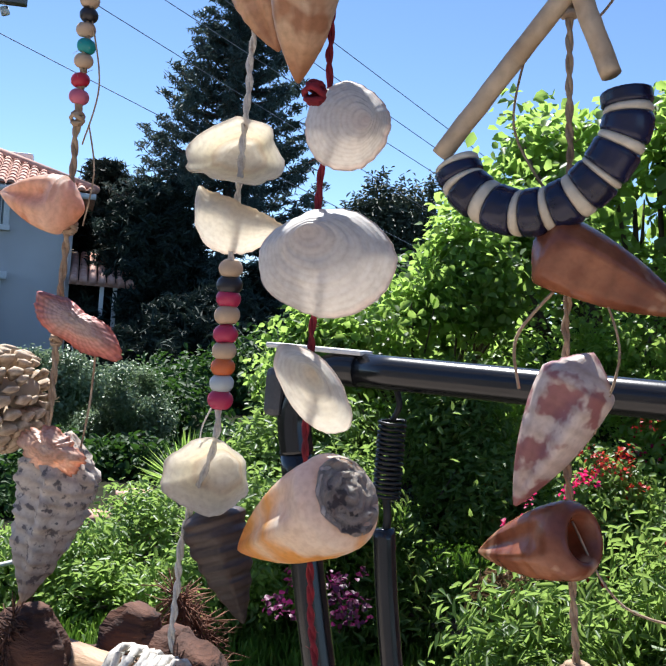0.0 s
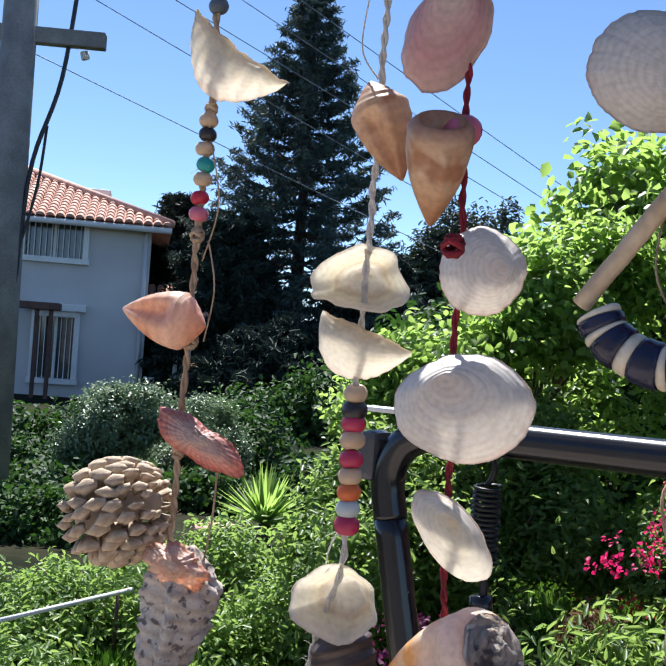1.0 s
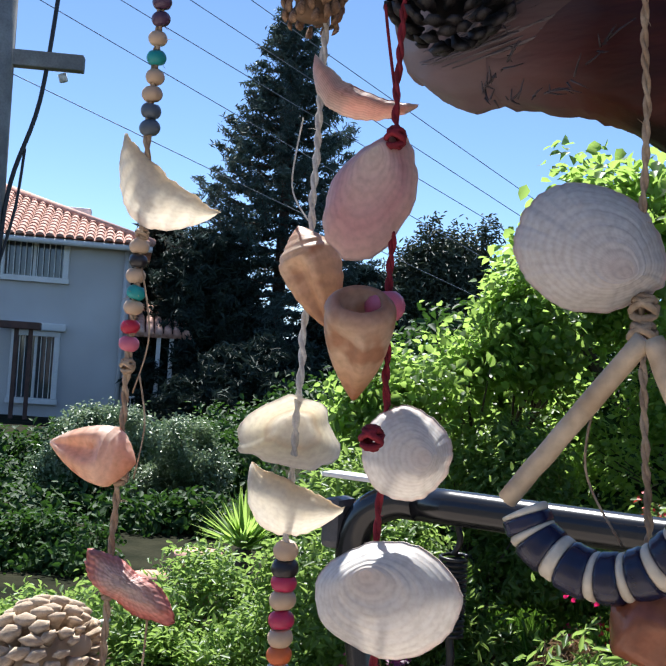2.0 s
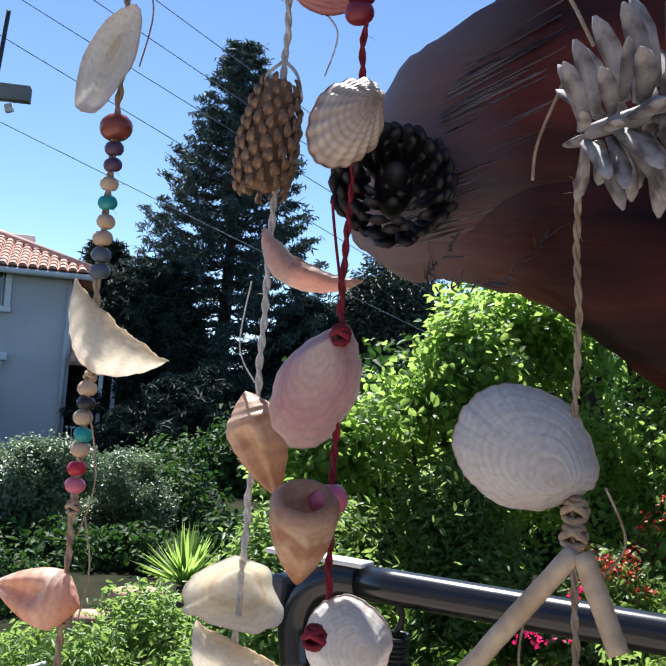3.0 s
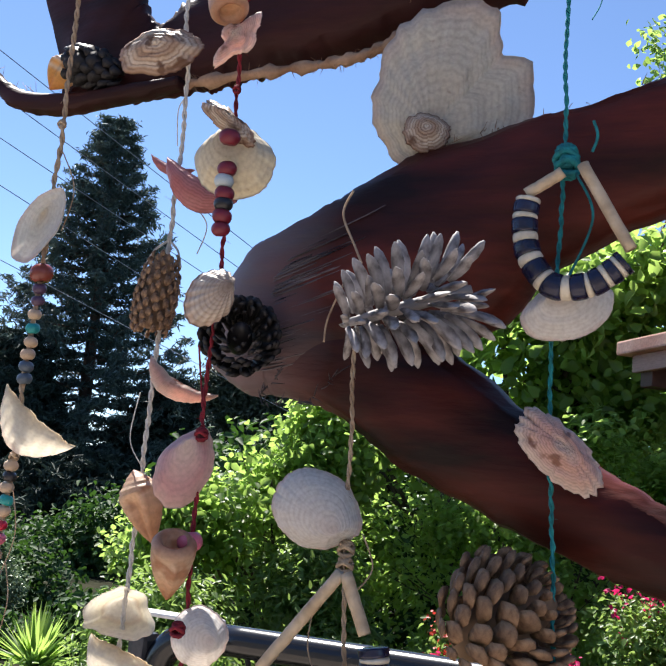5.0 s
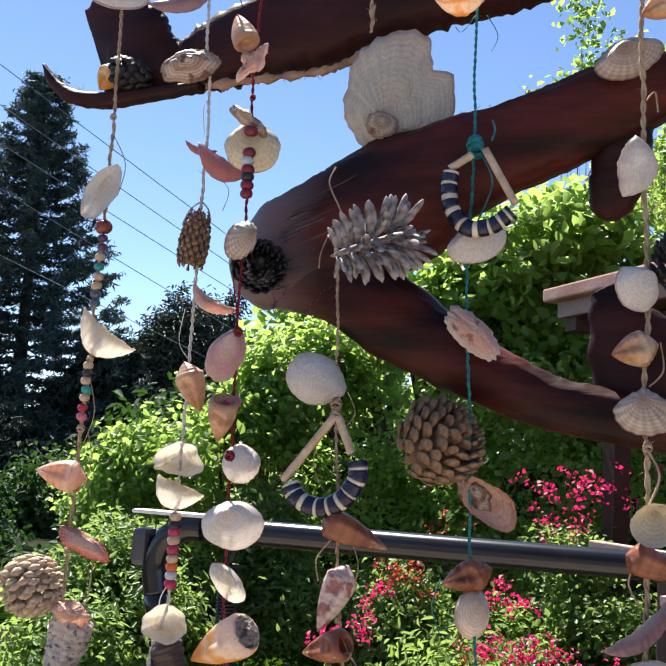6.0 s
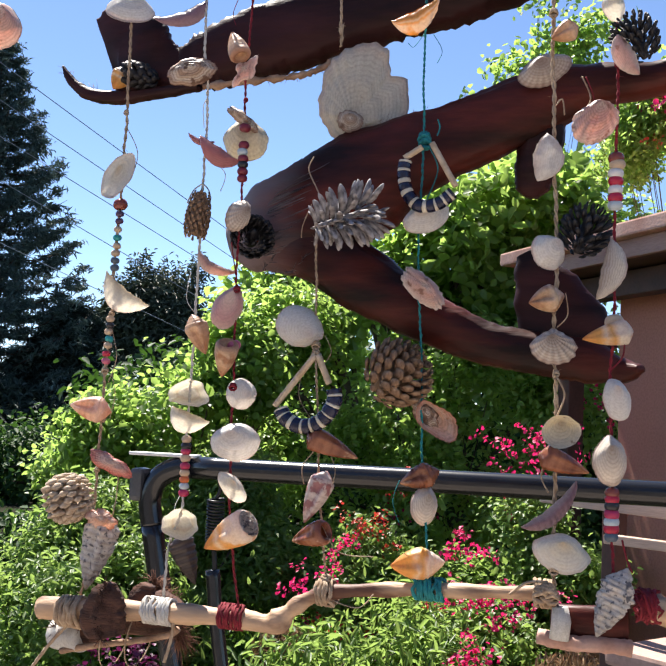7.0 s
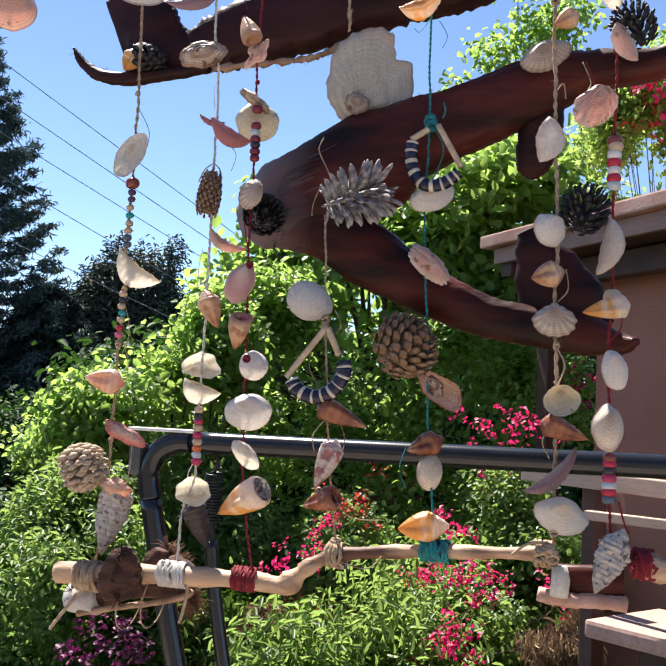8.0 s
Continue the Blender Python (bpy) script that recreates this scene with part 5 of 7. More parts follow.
oyster("large broken ivory scallop shell with growth ridges", 0.138, 0.046, 1.863, 0.0800, 0.0912, "chalk", cup=.10, ruffle=.09, ribs=22, hinge=(-.12, -.34), shape=(1.0, 1.04, .68, .80, .98, 1.0, 1.0, 1.02, 1.04, 1.0, .95, .97, 1.0, 1.06, 1.12, 1.14, 1.15, 1.0, .92, .92, .93, 1.02, 1.12, 1.06), name="scallop_shell")
oyster("small worn shell piece with a dark knot", 0.130, 0.032, 1.831, 0.0228, 0.0213, "oyster", cup=.2, ruffle=.2)
pine_cone("grey weathered pine cone, open and lying sideways", 0.152, -0.034, 1.730, 0.0611, 0.0542, CONE_GREY, spin=70, n=88, open_=84, fat=.37, slim=.42, core=.3, hook=-.12, end=.40, reach=.84, close=34, sharp=1)
clam("ribbed white cockle shell knotted to twine", 0.104, -0.003, 1.643, 0.0363, 0.0428, "white", d=.4, ribs=40, pinch=.25, spin=112, grow=15)
striped_ring("arc of navy and cream glazed rings", [(0.094, -0.013, 1.572), (0.099, -0.013, 1.564), (0.112, -0.013, 1.558), (0.125, -0.013, 1.560), (0.135, -0.013, 1.568), (0.141, -0.013, 1.580), (0.140, -0.013, 1.590)], 0.0067)
reed("dry reed tied above the striped arc", (0.123, -0.013, 1.618), (0.089, -0.013, 1.574), 0.0028)
reed("dry reed tied above the striped arc", (0.125, -0.013, 1.618), (0.136, -0.013, 1.594), 0.0028)
whelk("brown glossy cone shell pointing sideways", 0.138, -0.003, 1.542, 0.0469, 0.0206, "brown", spin=-68, spire=.1, mouth=.15)
whelk("reddish spotted volute shell", 0.126, -0.005, 1.500, 0.0470, 0.0215, "spotted", spin=22, spire=.2, mouth=.3)
whelk("brown and cream cone shell with a round dark end", 0.121, -0.003, 1.467, 0.0376, 0.0213, "brown", spin=72, turn=-40, mouth=.2, end="hole")
cord = Strand("teal yarn strung with shells and a cone", TEALYARN, 0.0011, [(0.202, 0.006, 2.300), (0.202, 0.006, 1.896), (0.204, 0.006, 1.818), (0.204, 0.006, 1.763), (0.203, 0.006, 1.734), (0.204, 0.006, 1.684), (0.207, 0.006, 1.648), (0.210, 0.006, 1.599), (0.213, 0.006, 1.532), (0.218, 0.006, 1.481), (0.222, 0.006, 1.434)], 3)
cord.knot(0.206, 0.000, 1.803, 0.0060)
cord.knot(0.207, 0.000, 1.799, 0.0060)
cord.knot(0.205, 0.000, 1.731, 0.0030)
cord.loose((0.200, 0.012, 1.899), (0.191, 0.012, 1.888), (0.186, 0.012, 1.892), r=0.0003)
cord.loose((0.208, 0.012, 1.898), (0.216, 0.012, 1.883), (0.212, 0.012, 1.872), r=0.0003)
cord.loose((0.211, -0.002, 1.795), (0.219, -0.002, 1.775), (0.209, -0.002, 1.747), r=0.0006)
cord.loose((0.193, 0.012, 1.517), (0.188, 0.012, 1.499), (0.194, 0.012, 1.482), r=0.0004)
cord.loose((0.217, 0.000, 1.819), (0.219, 0.000, 1.812), (0.217, 0.000, 1.805), r=0.0007)
crescent("amber clam shell edge-on above the bark", 0.199, 0.000, 1.907, 0.0463, 0.0202, "amber", spin=-30, sag=.1, skew=-.3)
striped_ring("arc of navy and cream glazed rings", [(0.193, -0.010, 1.782), (0.192, -0.010, 1.771), (0.195, -0.010, 1.756), (0.205, -0.010, 1.744), (0.219, -0.010, 1.744), (0.228, -0.010, 1.749), (0.234, -0.010, 1.754)], 0.0056)
reed("dry reed tied under the bark limb", (0.207, -0.010, 1.793), (0.192, -0.010, 1.784), 0.0026)
reed("dry reed tied under the bark limb", (0.215, -0.010, 1.796), (0.236, -0.010, 1.759), 0.0026)
clam("smooth white clam shell knotted to teal yarn", 0.211, 0.000, 1.737, 0.0432, 0.0255, "white", d=.35, spin=-24, pinch=.3)
oyster("pink and brown oyster shell with folded edges", 0.209, -0.002, 1.676, 0.0449, 0.0218, "pink", spin=40, ruffle=.2, cup=.4)
pine_cone("large brown closed pine cone", 0.190, 0.006, 1.605, 0.0531, 0.0659, CONE_BROWN, spin=50, tip=35, n=110, open_=74, fat=1.15, slim=.5, core=.82, hook=.35, end=.1, reach=.48, close=28)
oyster("open pink oyster shell with a pearly hollow", 0.223, 0.006, 1.568, 0.0446, 0.0293, "peach", spin=42, ruffle=.14, cup=-.4, shape=(1,.95,.85,.8,.9,.9,.8,.95))
oyster("brown curled oyster rim", 0.212, 0.012, 1.573, 0.0317, 0.0176, "oyster", spin=56, ruffle=.25, cup=.4)
whelk("dark red spiral shell hung on teal yarn", 0.212, 0.004, 1.521, 0.0341, 0.0202, "brown", spin=70, bumps=.12, spire=.3)
clam("grey white clam shell, closed", 0.217, 0.004, 1.498, 0.0235, 0.0325, "grey", d=.45, pinch=.3, spin=4)
whelk("pale orange whelk shell lying sideways", 0.213, 0.004, 1.451, 0.0448, 0.0269, "amber", spin=84, spire=.4, mouth=.3)
cord = Strand("thick jute cord with shells tied along it", TWINE, 0.0018, [(0.310, -0.004, 2.300), (0.310, -0.004, 1.913), (0.313, -0.004, 1.824), (0.315, -0.004, 1.761), (0.318, -0.004, 1.703), (0.317, -0.004, 1.645), (0.319, -0.004, 1.602), (0.321, -0.004, 1.568), (0.321, -0.004, 1.503), (0.322, -0.004, 1.441)], 8)
cord.knot(0.311, -0.010, 1.899, 0.0040)
cord.knot(0.320, -0.010, 1.608, 0.0030)
cord.knot(0.318, -0.010, 1.440, 0.0075)
cord.knot(0.313, -0.010, 1.438, 0.0070)
cord.knot(0.321, -0.010, 1.437, 0.0065)
cord.knot(0.322, -0.010, 1.457, 0.0040)
cord.loose((0.315, -0.014, 1.821), (0.320, -0.014, 1.826), (0.322, -0.014, 1.813), r=0.0006)
cord.loose((0.319, -0.012, 1.608), (0.327, -0.012, 1.592), (0.321, -0.012, 1.573), r=0.0008)
cord.loose((0.326, -0.012, 1.671), (0.328, -0.012, 1.654), (0.320, -0.012, 1.644), r=0.0005)
cord.loose((0.335, -0.016, 1.843), (0.342, -0.016, 1.825), (0.337, -0.016, 1.815), r=0.0006)
cord.loose((0.289, -0.010, 1.436), (0.302, -0.010, 1.446), (0.318, -0.010, 1.448), r=0.0012)
cord.loose((0.316, -0.014, 1.542), (0.311, -0.014, 1.529), (0.317, -0.014, 1.516), r=0.0006)
whelk("small tan whelk above the bark limb", 0.321, -0.016, 1.880, 0.0244, 0.0176, "tan", spin=60, spire=.3)
clam("pale ribbed scallop resting behind the limb", 0.304, 0.016, 1.863, 0.0487, 0.0268, "grey", d=.35, ribs=22, spin=-22)
oyster("striped brown and white clam shell", 0.346, -0.026, 1.802, 0.0400, 0.0300, "pink", spin=-40, ruffle=.12, cup=.25, ribs=14, hinge=(.3, .3))
crescent("narrow white cuttle-like shell half", 0.314, -0.016, 1.777, 0.0396, 0.0181, "white", spin=-80, sag=-.4, bulge=.4)
pine_cone("dark open pine cone behind the cord", 0.339, 0.000, 1.722, 0.0424, 0.0445, CONE_DARK, spin=20, n=90, open_=80, fat=.7, slim=.5, core=.5, reach=.6, close=35, end=.15)
clam("smooth white clam shell half", 0.315, -0.016, 1.704, 0.0306, 0.0273, "white", d=.45, spin=40, turn=15)
whelk("small tan snail shell with a spiral face", 0.312, -0.014, 1.666, 0.0293, 0.0220, "tan", spin=75, spire=.35, mouth=.5)
clam("fan-shaped grey scallop shell", 0.319, -0.016, 1.629, 0.0369, 0.0283, "grey", d=.25, ribs=14, pinch=.55, amp=1)
clam("round moon snail shell with a hollow", 0.324, -0.014, 1.563, 0.0308, 0.0255, "ivory", d=.45, hollow=True, pinch=.05)
whelk("brown cone shell pointing sideways", 0.328, -0.014, 1.539, 0.0417, 0.0189, "brown", spin=-72, spire=.14, mouth=.2)
crescent("purple ribbed clam half seen edge-on", 0.322, -0.012, 1.502, 0.0561, 0.0157, "purple", spin=-41, sag=.15, skew=-.1, ribs=12)
clam("large cream triangular clam shell", 0.329, -0.012, 1.470, 0.0467, 0.0298, "cream", d=.4, spin=14, pinch=.4)
cord = Strand("red yarn strung with beads, shells and cones", REDYARN, 0.0013, [(0.360, -0.012, 2.300), (0.360, -0.012, 1.891), (0.362, -0.012, 1.850), (0.362, -0.012, 1.768), (0.362, -0.012, 1.714), (0.363, -0.012, 1.655), (0.361, -0.012, 1.603), (0.363, -0.012, 1.557), (0.364, -0.012, 1.516), (0.365, -0.012, 1.475), (0.368, -0.012, 1.444)], 5)
cord.beads(0.0060, ("copper", 0.362, -0.012, 1.777), ("beige", 0.363, -0.012, 1.772), ("white", 0.362, -0.012, 1.765), ("red", 0.362, -0.012, 1.759), ("white", 0.362, -0.012, 1.752), ("red", 0.362, -0.012, 1.746), ("pale", 0.362, -0.012, 1.740))
cord.beads(0.0056, ("copper", 0.364, -0.012, 1.519), ("red", 0.364, -0.012, 1.514), ("black", 0.364, -0.012, 1.509), ("crimson", 0.364, -0.012, 1.503), ("pale", 0.364, -0.012, 1.497), ("red", 0.364, -0.012, 1.492), ("slate", 0.364, -0.012, 1.486))
cord.beads(0.0072, ("beige", 0.363, -0.012, 1.649))
cord.loose((0.371, -0.020, 1.636), (0.370, -0.020, 1.622), (0.362, -0.020, 1.612), r=0.0006)
cord.loose((0.372, -0.018, 1.485), (0.376, -0.018, 1.470), (0.380, -0.018, 1.461), r=0.0008)
cord.loose((0.338, -0.018, 1.842), (0.345, -0.018, 1.821), (0.337, -0.018, 1.805), r=0.0005)
pine_cone("dark open pine cone beside red yarn", 0.375, -0.018, 1.870, 0.0403, 0.0409, CONE_DARK, spin=-30, n=90, open_=80, fat=.7, slim=.5, core=.5, reach=.6, close=35, end=.15)
crescent("pink slipper shell with a dark hollow", 0.365, -0.030, 1.851, 0.0359, 0.0130, "pink", spin=60, sag=-.3)
crescent("long grey brown mussel half", 0.363, -0.024, 1.686, 0.0484, 0.0181, "grey", spin=-78, sag=-.1, skew=.1)
whelk("orange cone shell pointing sideways", 0.359, -0.022, 1.638, 0.0400, 0.0193, "amber", spin=78, spire=.16, mouth=.2)
clam("white clam half with red yarn through it", 0.367, -0.022, 1.589, 0.0211, 0.0332, "white", d=.4, spin=-14, turn=-10)
clam("grey white closed clam shell", 0.364, -0.022, 1.543, 0.0267, 0.0382, "grey", d=.45, pinch=.2)
whelk("grey knobbly murex shell hanging point down", 0.366, -0.020, 1.439, 0.0561, 0.0233, "rough", spin=24, bumps=.26, spire=.3, mouth=.3)
clam("white clam shell at the top of the cord", 0.359, -0.020, 1.898, 0.0186, 0.0246, "cream", d=.4, spin=-10)
cord = Strand("thin jute cord at the edge of the curtain", TWINE, 0.0012, [(-0.191, -0.055, 2.300), (-0.191, -0.055, 1.934), (-0.188, -0.055, 1.917)], 2)
clam("rosy brown clam shell hung far out", -0.185, -0.060, 1.912, 0.0476, 0.0436, "pink", d=.5, spin=20)
LIMB_UPPER = [(0.016, 0.045, 1.723, 0.0151, 0.0100), (0.035, 0.045, 1.729, 0.0323, 0.0220), (0.063, 0.045, 1.741, 0.0438, 0.0280), (0.104, 0.045, 1.756, 0.0495, 0.0280), (0.143, 0.045, 1.778, 0.0482, 0.0260), (0.181, 0.045, 1.799, 0.0371, 0.0240), (0.227, 0.045, 1.816, 0.0313, 0.0220), (0.271, 0.045, 1.833, 0.0294, 0.0220), (0.306, 0.045, 1.847, 0.0255, 0.0220), (0.348, 0.045, 1.856, 0.0165, 0.0200), (0.396, 0.045, 1.859, 0.0127, 0.0180), (0.442, 0.045, 1.879, 0.0139, 0.0180)]
LIMB_LOWER = [(0.056, 0.045, 1.721, 0.0235, 0.0200), (0.098, 0.045, 1.717, 0.0286, 0.0260), (0.143, 0.045, 1.691, 0.0296, 0.0260), (0.183, 0.045, 1.668, 0.0246, 0.0240), (0.221, 0.045, 1.649, 0.0206, 0.0220), (0.258, 0.045, 1.635, 0.0181, 0.0200), (0.298, 0.045, 1.628, 0.0178, 0.0180), (0.340, 0.045, 1.622, 0.0183, 0.0160), (0.367, 0.045, 1.615, 0.0104, 0.0100), (0.383, 0.033, 1.616, 0.0034, 0.0050)]
LIMB_STUB = [(0.302, 0.055, 1.843, 0.0147, 0.0180), (0.297, 0.055, 1.813, 0.0191, 0.0180), (0.293, 0.055, 1.787, 0.0176, 0.0160), (0.291, 0.055, 1.772, 0.0147, 0.0120), (0.291, 0.055, 1.763, 0.0059, 0.0060)]
LIMB_FIN = [(0.287, 0.057, 1.715, 0.0095, 0.0060), (0.295, 0.057, 1.699, 0.0190, 0.0100), (0.306, 0.057, 1.677, 0.0305, 0.0120), (0.319, 0.057, 1.648, 0.0389, 0.0140), (0.327, 0.057, 1.623, 0.0394, 0.0140)]
BARK_TOP = [(-0.142, 0.075, 1.922, 0.0470, 0.0040), (-0.128, 0.073, 1.927, 0.0500, 0.0070), (-0.108, 0.071, 1.922, 0.0440, 0.0090), (-0.092, 0.072, 1.913, 0.0340, 0.0110), (-0.074, 0.074, 1.906, 0.0250, 0.0120), (-0.058, 0.075, 1.902, 0.0195, 0.0130), (-0.044, 0.075, 1.909, 0.0260, 0.0150), (-0.030, 0.075, 1.914, 0.0300, 0.0170), (0.000, 0.075, 1.923, 0.0330, 0.0190), (0.034, 0.075, 1.931, 0.0360, 0.0200), (0.085, 0.075, 1.942, 0.0365, 0.0220), (0.144, 0.075, 1.953, 0.0340, 0.0220), (0.192, 0.075, 1.961, 0.0330, 0.0220), (0.244, 0.075, 1.968, 0.0280, 0.0210), (0.300, 0.075, 1.983, 0.0229, 0.0180)]
BARK_HORN = [(-0.186, 0.057, 1.911, 0.0013, 0.0030), (-0.174, 0.057, 1.894, 0.0048, 0.0050), (-0.152, 0.057, 1.880, 0.0064, 0.0070), (-0.120, 0.057, 1.875, 0.0064, 0.0080), (-0.081, 0.055, 1.876, 0.0050, 0.0080), (-0.029, 0.051, 1.879, 0.0037, 0.0060)]
BARK_EDGE = [(-0.027, 0.055, 1.880), (0.026, 0.055, 1.883), (0.069, 0.055, 1.885), (0.094, 0.055, 1.891), (0.123, 0.055, 1.905)]
BARK_TIP = [(-0.193, 0.067, 1.914), (-0.166, 0.067, 1.892), (-0.131, 0.067, 1.886)]
WOOD_END = [(0.050, 0.017, 1.739), (0.068, 0.017, 1.708), (0.060, 0.017, 1.693), (0.084, 0.017, 1.693), (0.100, 0.017, 1.708)]
STICK_LINE = [(-0.136, 0.004, 1.382), (-0.090, 0.004, 1.386), (-0.035, 0.004, 1.389), (0.014, 0.004, 1.391), (0.058, 0.004, 1.392), (0.089, 0.004, 1.391), (0.104, 0.004, 1.402), (0.115, 0.004, 1.411), (0.137, 0.004, 1.421), (0.177, 0.004, 1.427), (0.219, 0.004, 1.431), (0.267, 0.004, 1.434), (0.315, 0.004, 1.437)]
pine_cone("dark cone on the end of the bark limb", 0.055, 0.000, 1.721, 0.0299, 0.0440, CONE_DARK, tip=72, spin=10, n=110, open_=64, fat=.8, slim=.55, reach=.55, end=.05, close=20)
pine_cone("small dark pine cone lying on the bark", -0.093, 0.050, 1.893, 0.0360, 0.0310, CONE_DARK, spin=-80, n=60, open_=58, fat=1, slim=.7)
whelk("small amber snail shell beside the cone", -0.112, 0.045, 1.891, 0.0277, 0.0210, "amber", spin=30, spire=.4)
WRAP_WHITE = (-0.016, 0.004, 1.391)
WRAP_RED = (0.053, 0.004, 1.393)
WRAP_TEAL = (0.223, 0.004, 1.432)
WRAP_LEFT = (-0.102, 0.004, 1.382)
TIE_MID = (0.136, 0.004, 1.421)
TIE_RIGHT = (0.315, 0.004, 1.437)
ROLL_LINE = [(-0.127, 0.030, 1.360), (-0.091, 0.030, 1.369), (-0.052, 0.030, 1.377), (-0.019, 0.030, 1.386), (-0.011, 0.030, 1.392)]
ROLL_FRONT = [(-0.055, -0.014, 1.414, 0.0044, 0.0050), (-0.058, -0.014, 1.402, 0.0148, 0.0100), (-0.060, -0.014, 1.385, 0.0193, 0.0120), (-0.057, -0.014, 1.368, 0.0155, 0.0090)]
ROLL_SIDE = [(-0.040, 0.026, 1.408, 0.0069, 0.0060), (-0.044, 0.026, 1.393, 0.0131, 0.0100), (-0.042, 0.026, 1.373, 0.0107, 0.0080)]
FLAP = [(0.320, 0.012, 1.429), (0.324, 0.012, 1.403), (0.375, 0.012, 1.409), (0.377, 0.012, 1.441)]
TIE_WHITE = (0.327, -0.004, 1.418)
COCONUT = (-0.032, 0.050, 1.366)
CLOTH = (0.387, -0.002, 1.436)
TAIL_A = [(-0.104, 0.000, 1.371), (-0.120, 0.000, 1.354), (-0.138, 0.000, 1.330)]
TAIL_B = [(0.000, 0.000, 1.385), (-0.002, 0.000, 1.367), (-0.007, 0.000, 1.349)]

# ---- the bark pieces and the stick ----
bark = empty("forked_palm_bark", pose(*LIMB_UPPER[3][:3]), "large forked piece of red-brown palm bark", "bark")


def bark_part(name, stations, mat, thing, seed, label="", ridges=0.06, rag=0.0012):
    V, Fc = limb(stations, 34, ridges, seed, rag)
    o = thing.location
    return link_mesh(name, [v - o for v in V], Fc, mat, thing, label)


bark_part("upper_limb", LIMB_UPPER, BARK, bark, 1.0)
bark_part("lower_limb", LIMB_LOWER, BARK, bark, 4.0)
bark_part("stub", LIMB_STUB, BARK_DARK, bark, 7.0)
bark_part("fin", LIMB_FIN, BARK_DARK, bark, 9.0, "", 0.03)
V, Fc = fibres([Vector(p) for p in WOOD_END], 60, 0.009, 0.0004, 0.6, (0.5, -0.1, 0.1))
link_mesh("frayed_fibre", [v - bark.location for v in V], Fc, BARK_GREY, bark)
# Pale strands along the grey end draw the streaks of reflected sky.
chunks = []
for k in range(60):
    a = rnd.uniform(-2.3, -0.85)
    i0 = rnd.uniform(0.6, 1.5)
    pts = []
    for q in range(9):
        u = i0 + q * rnd.uniform(0.16, 0.24)
        i, f = int(u), u - int(u)
        A, B = LIMB_UPPER[i], LIMB_UPPER[i + 1]
        c = [x * (1 - f) + y * f for x, y in zip(A, B)]
        ca, sa = math.cos(a), math.sin(a)
        pts.append(Vector((c[0], c[1] + math.copysign(abs(sa) ** 0.8, sa) * c[4] * 0.99, c[2] + math.copysign(abs(ca) ** 0.75, ca) * c[3])))
    chunks.append(tube([p - bark.location for p in pts], [0.0002 + 0.0006 * math.sin(math.pi * q / 8) * rnd.random() for q in range(9)], 5))
V, Fc = merge(chunks)
link_mesh("sheen_fibre", V, Fc, BARK_GREY, bark, "grey fibre at the end, paled to silver for sky sheen")
edge = [Vector(s[:3]) + Vector((0, -0.01, s[3])) for s in LIMB_UPPER[1:9]]
V, Fc = fibres(edge, 60, 0.006, 0.00025, 1.0)
link_mesh("frayed_fibre", [v - bark.location for v in V], Fc, FIBRE, bark)

top = empty("long_palm_bark", pose(*BARK_TOP[5][:3]), "long curved piece of dark red palm bark with a torn edge", "bark")
bark_part("blade", BARK_TOP, BARK_DARK, top, 11.0, "", 0.05, 0.0042)
bark_part("horn", BARK_HORN, BARK_DARK, top, 13.0)
V, Fc = fibres([Vector(p) for p in BARK_EDGE], 200, 0.007, 0.00022, 1.0, (0, -0.1, -0.2))
link_mesh("frayed_fibre", [v - top.location for v in V], Fc, FIBRE, top)
lip = curve_points(BARK_EDGE, 12)
V, Fc = tube(lip, [0.0030 + 0.0022 * noise.noise(Vector((k * 0.37, 0, 4))) for k in range(len(lip))], 8, 0.7)
link_mesh("torn_lip", [v - top.location for v in V], Fc, FIBRE, top, "pale torn lip of the bark")
V, Fc = fibres([Vector(p) for p in BARK_TIP], 40, 0.009, 0.0002, 1.0, (-0.2, 0, 0.1))
link_mesh("frayed_fibre", [v - top.location for v in V], Fc, FIBRE, top)

stick = empty("driftwood_stick", pose(*STICK_LINE[0]), "crooked peeled stick hung along the bottom", "stick")
line = curve_points(STICK_LINE, 7)
o = stick.location
rad = [0.0098 - 0.0042 * min(1, i / len(line) * 1.3) + 0.0008 * math.sin(i * 0.7) + (0.003 * math.exp(-((i - 37) / 3.0) ** 2)) for i in range(len(line))]
V, Fc = tube([p - o for p in line], rad, 14, 0.10)
link_mesh("stem", V, Fc, STICK, stick)


def wrap(name, c, mat, w, r, parent, label, turns=9):
    """Yarn wound round the stick."""
    c = Vector(c) - parent.location
    pts = []
    for i in range(turns * 12):
        a = i * math.tau / 12
        pts.append(c + Vector(((i / (turns * 12) - 0.5) * w + rnd.gauss(0, 0.0009), math.cos(a) * r * rnd.uniform(0.97, 1.06), math.sin(a) * r * rnd.uniform(0.97, 1.06))))
    V, Fc = tube(pts, w / turns * 0.62, 5, 0.2)
    return link_mesh(name, V, Fc, mat, parent, label)


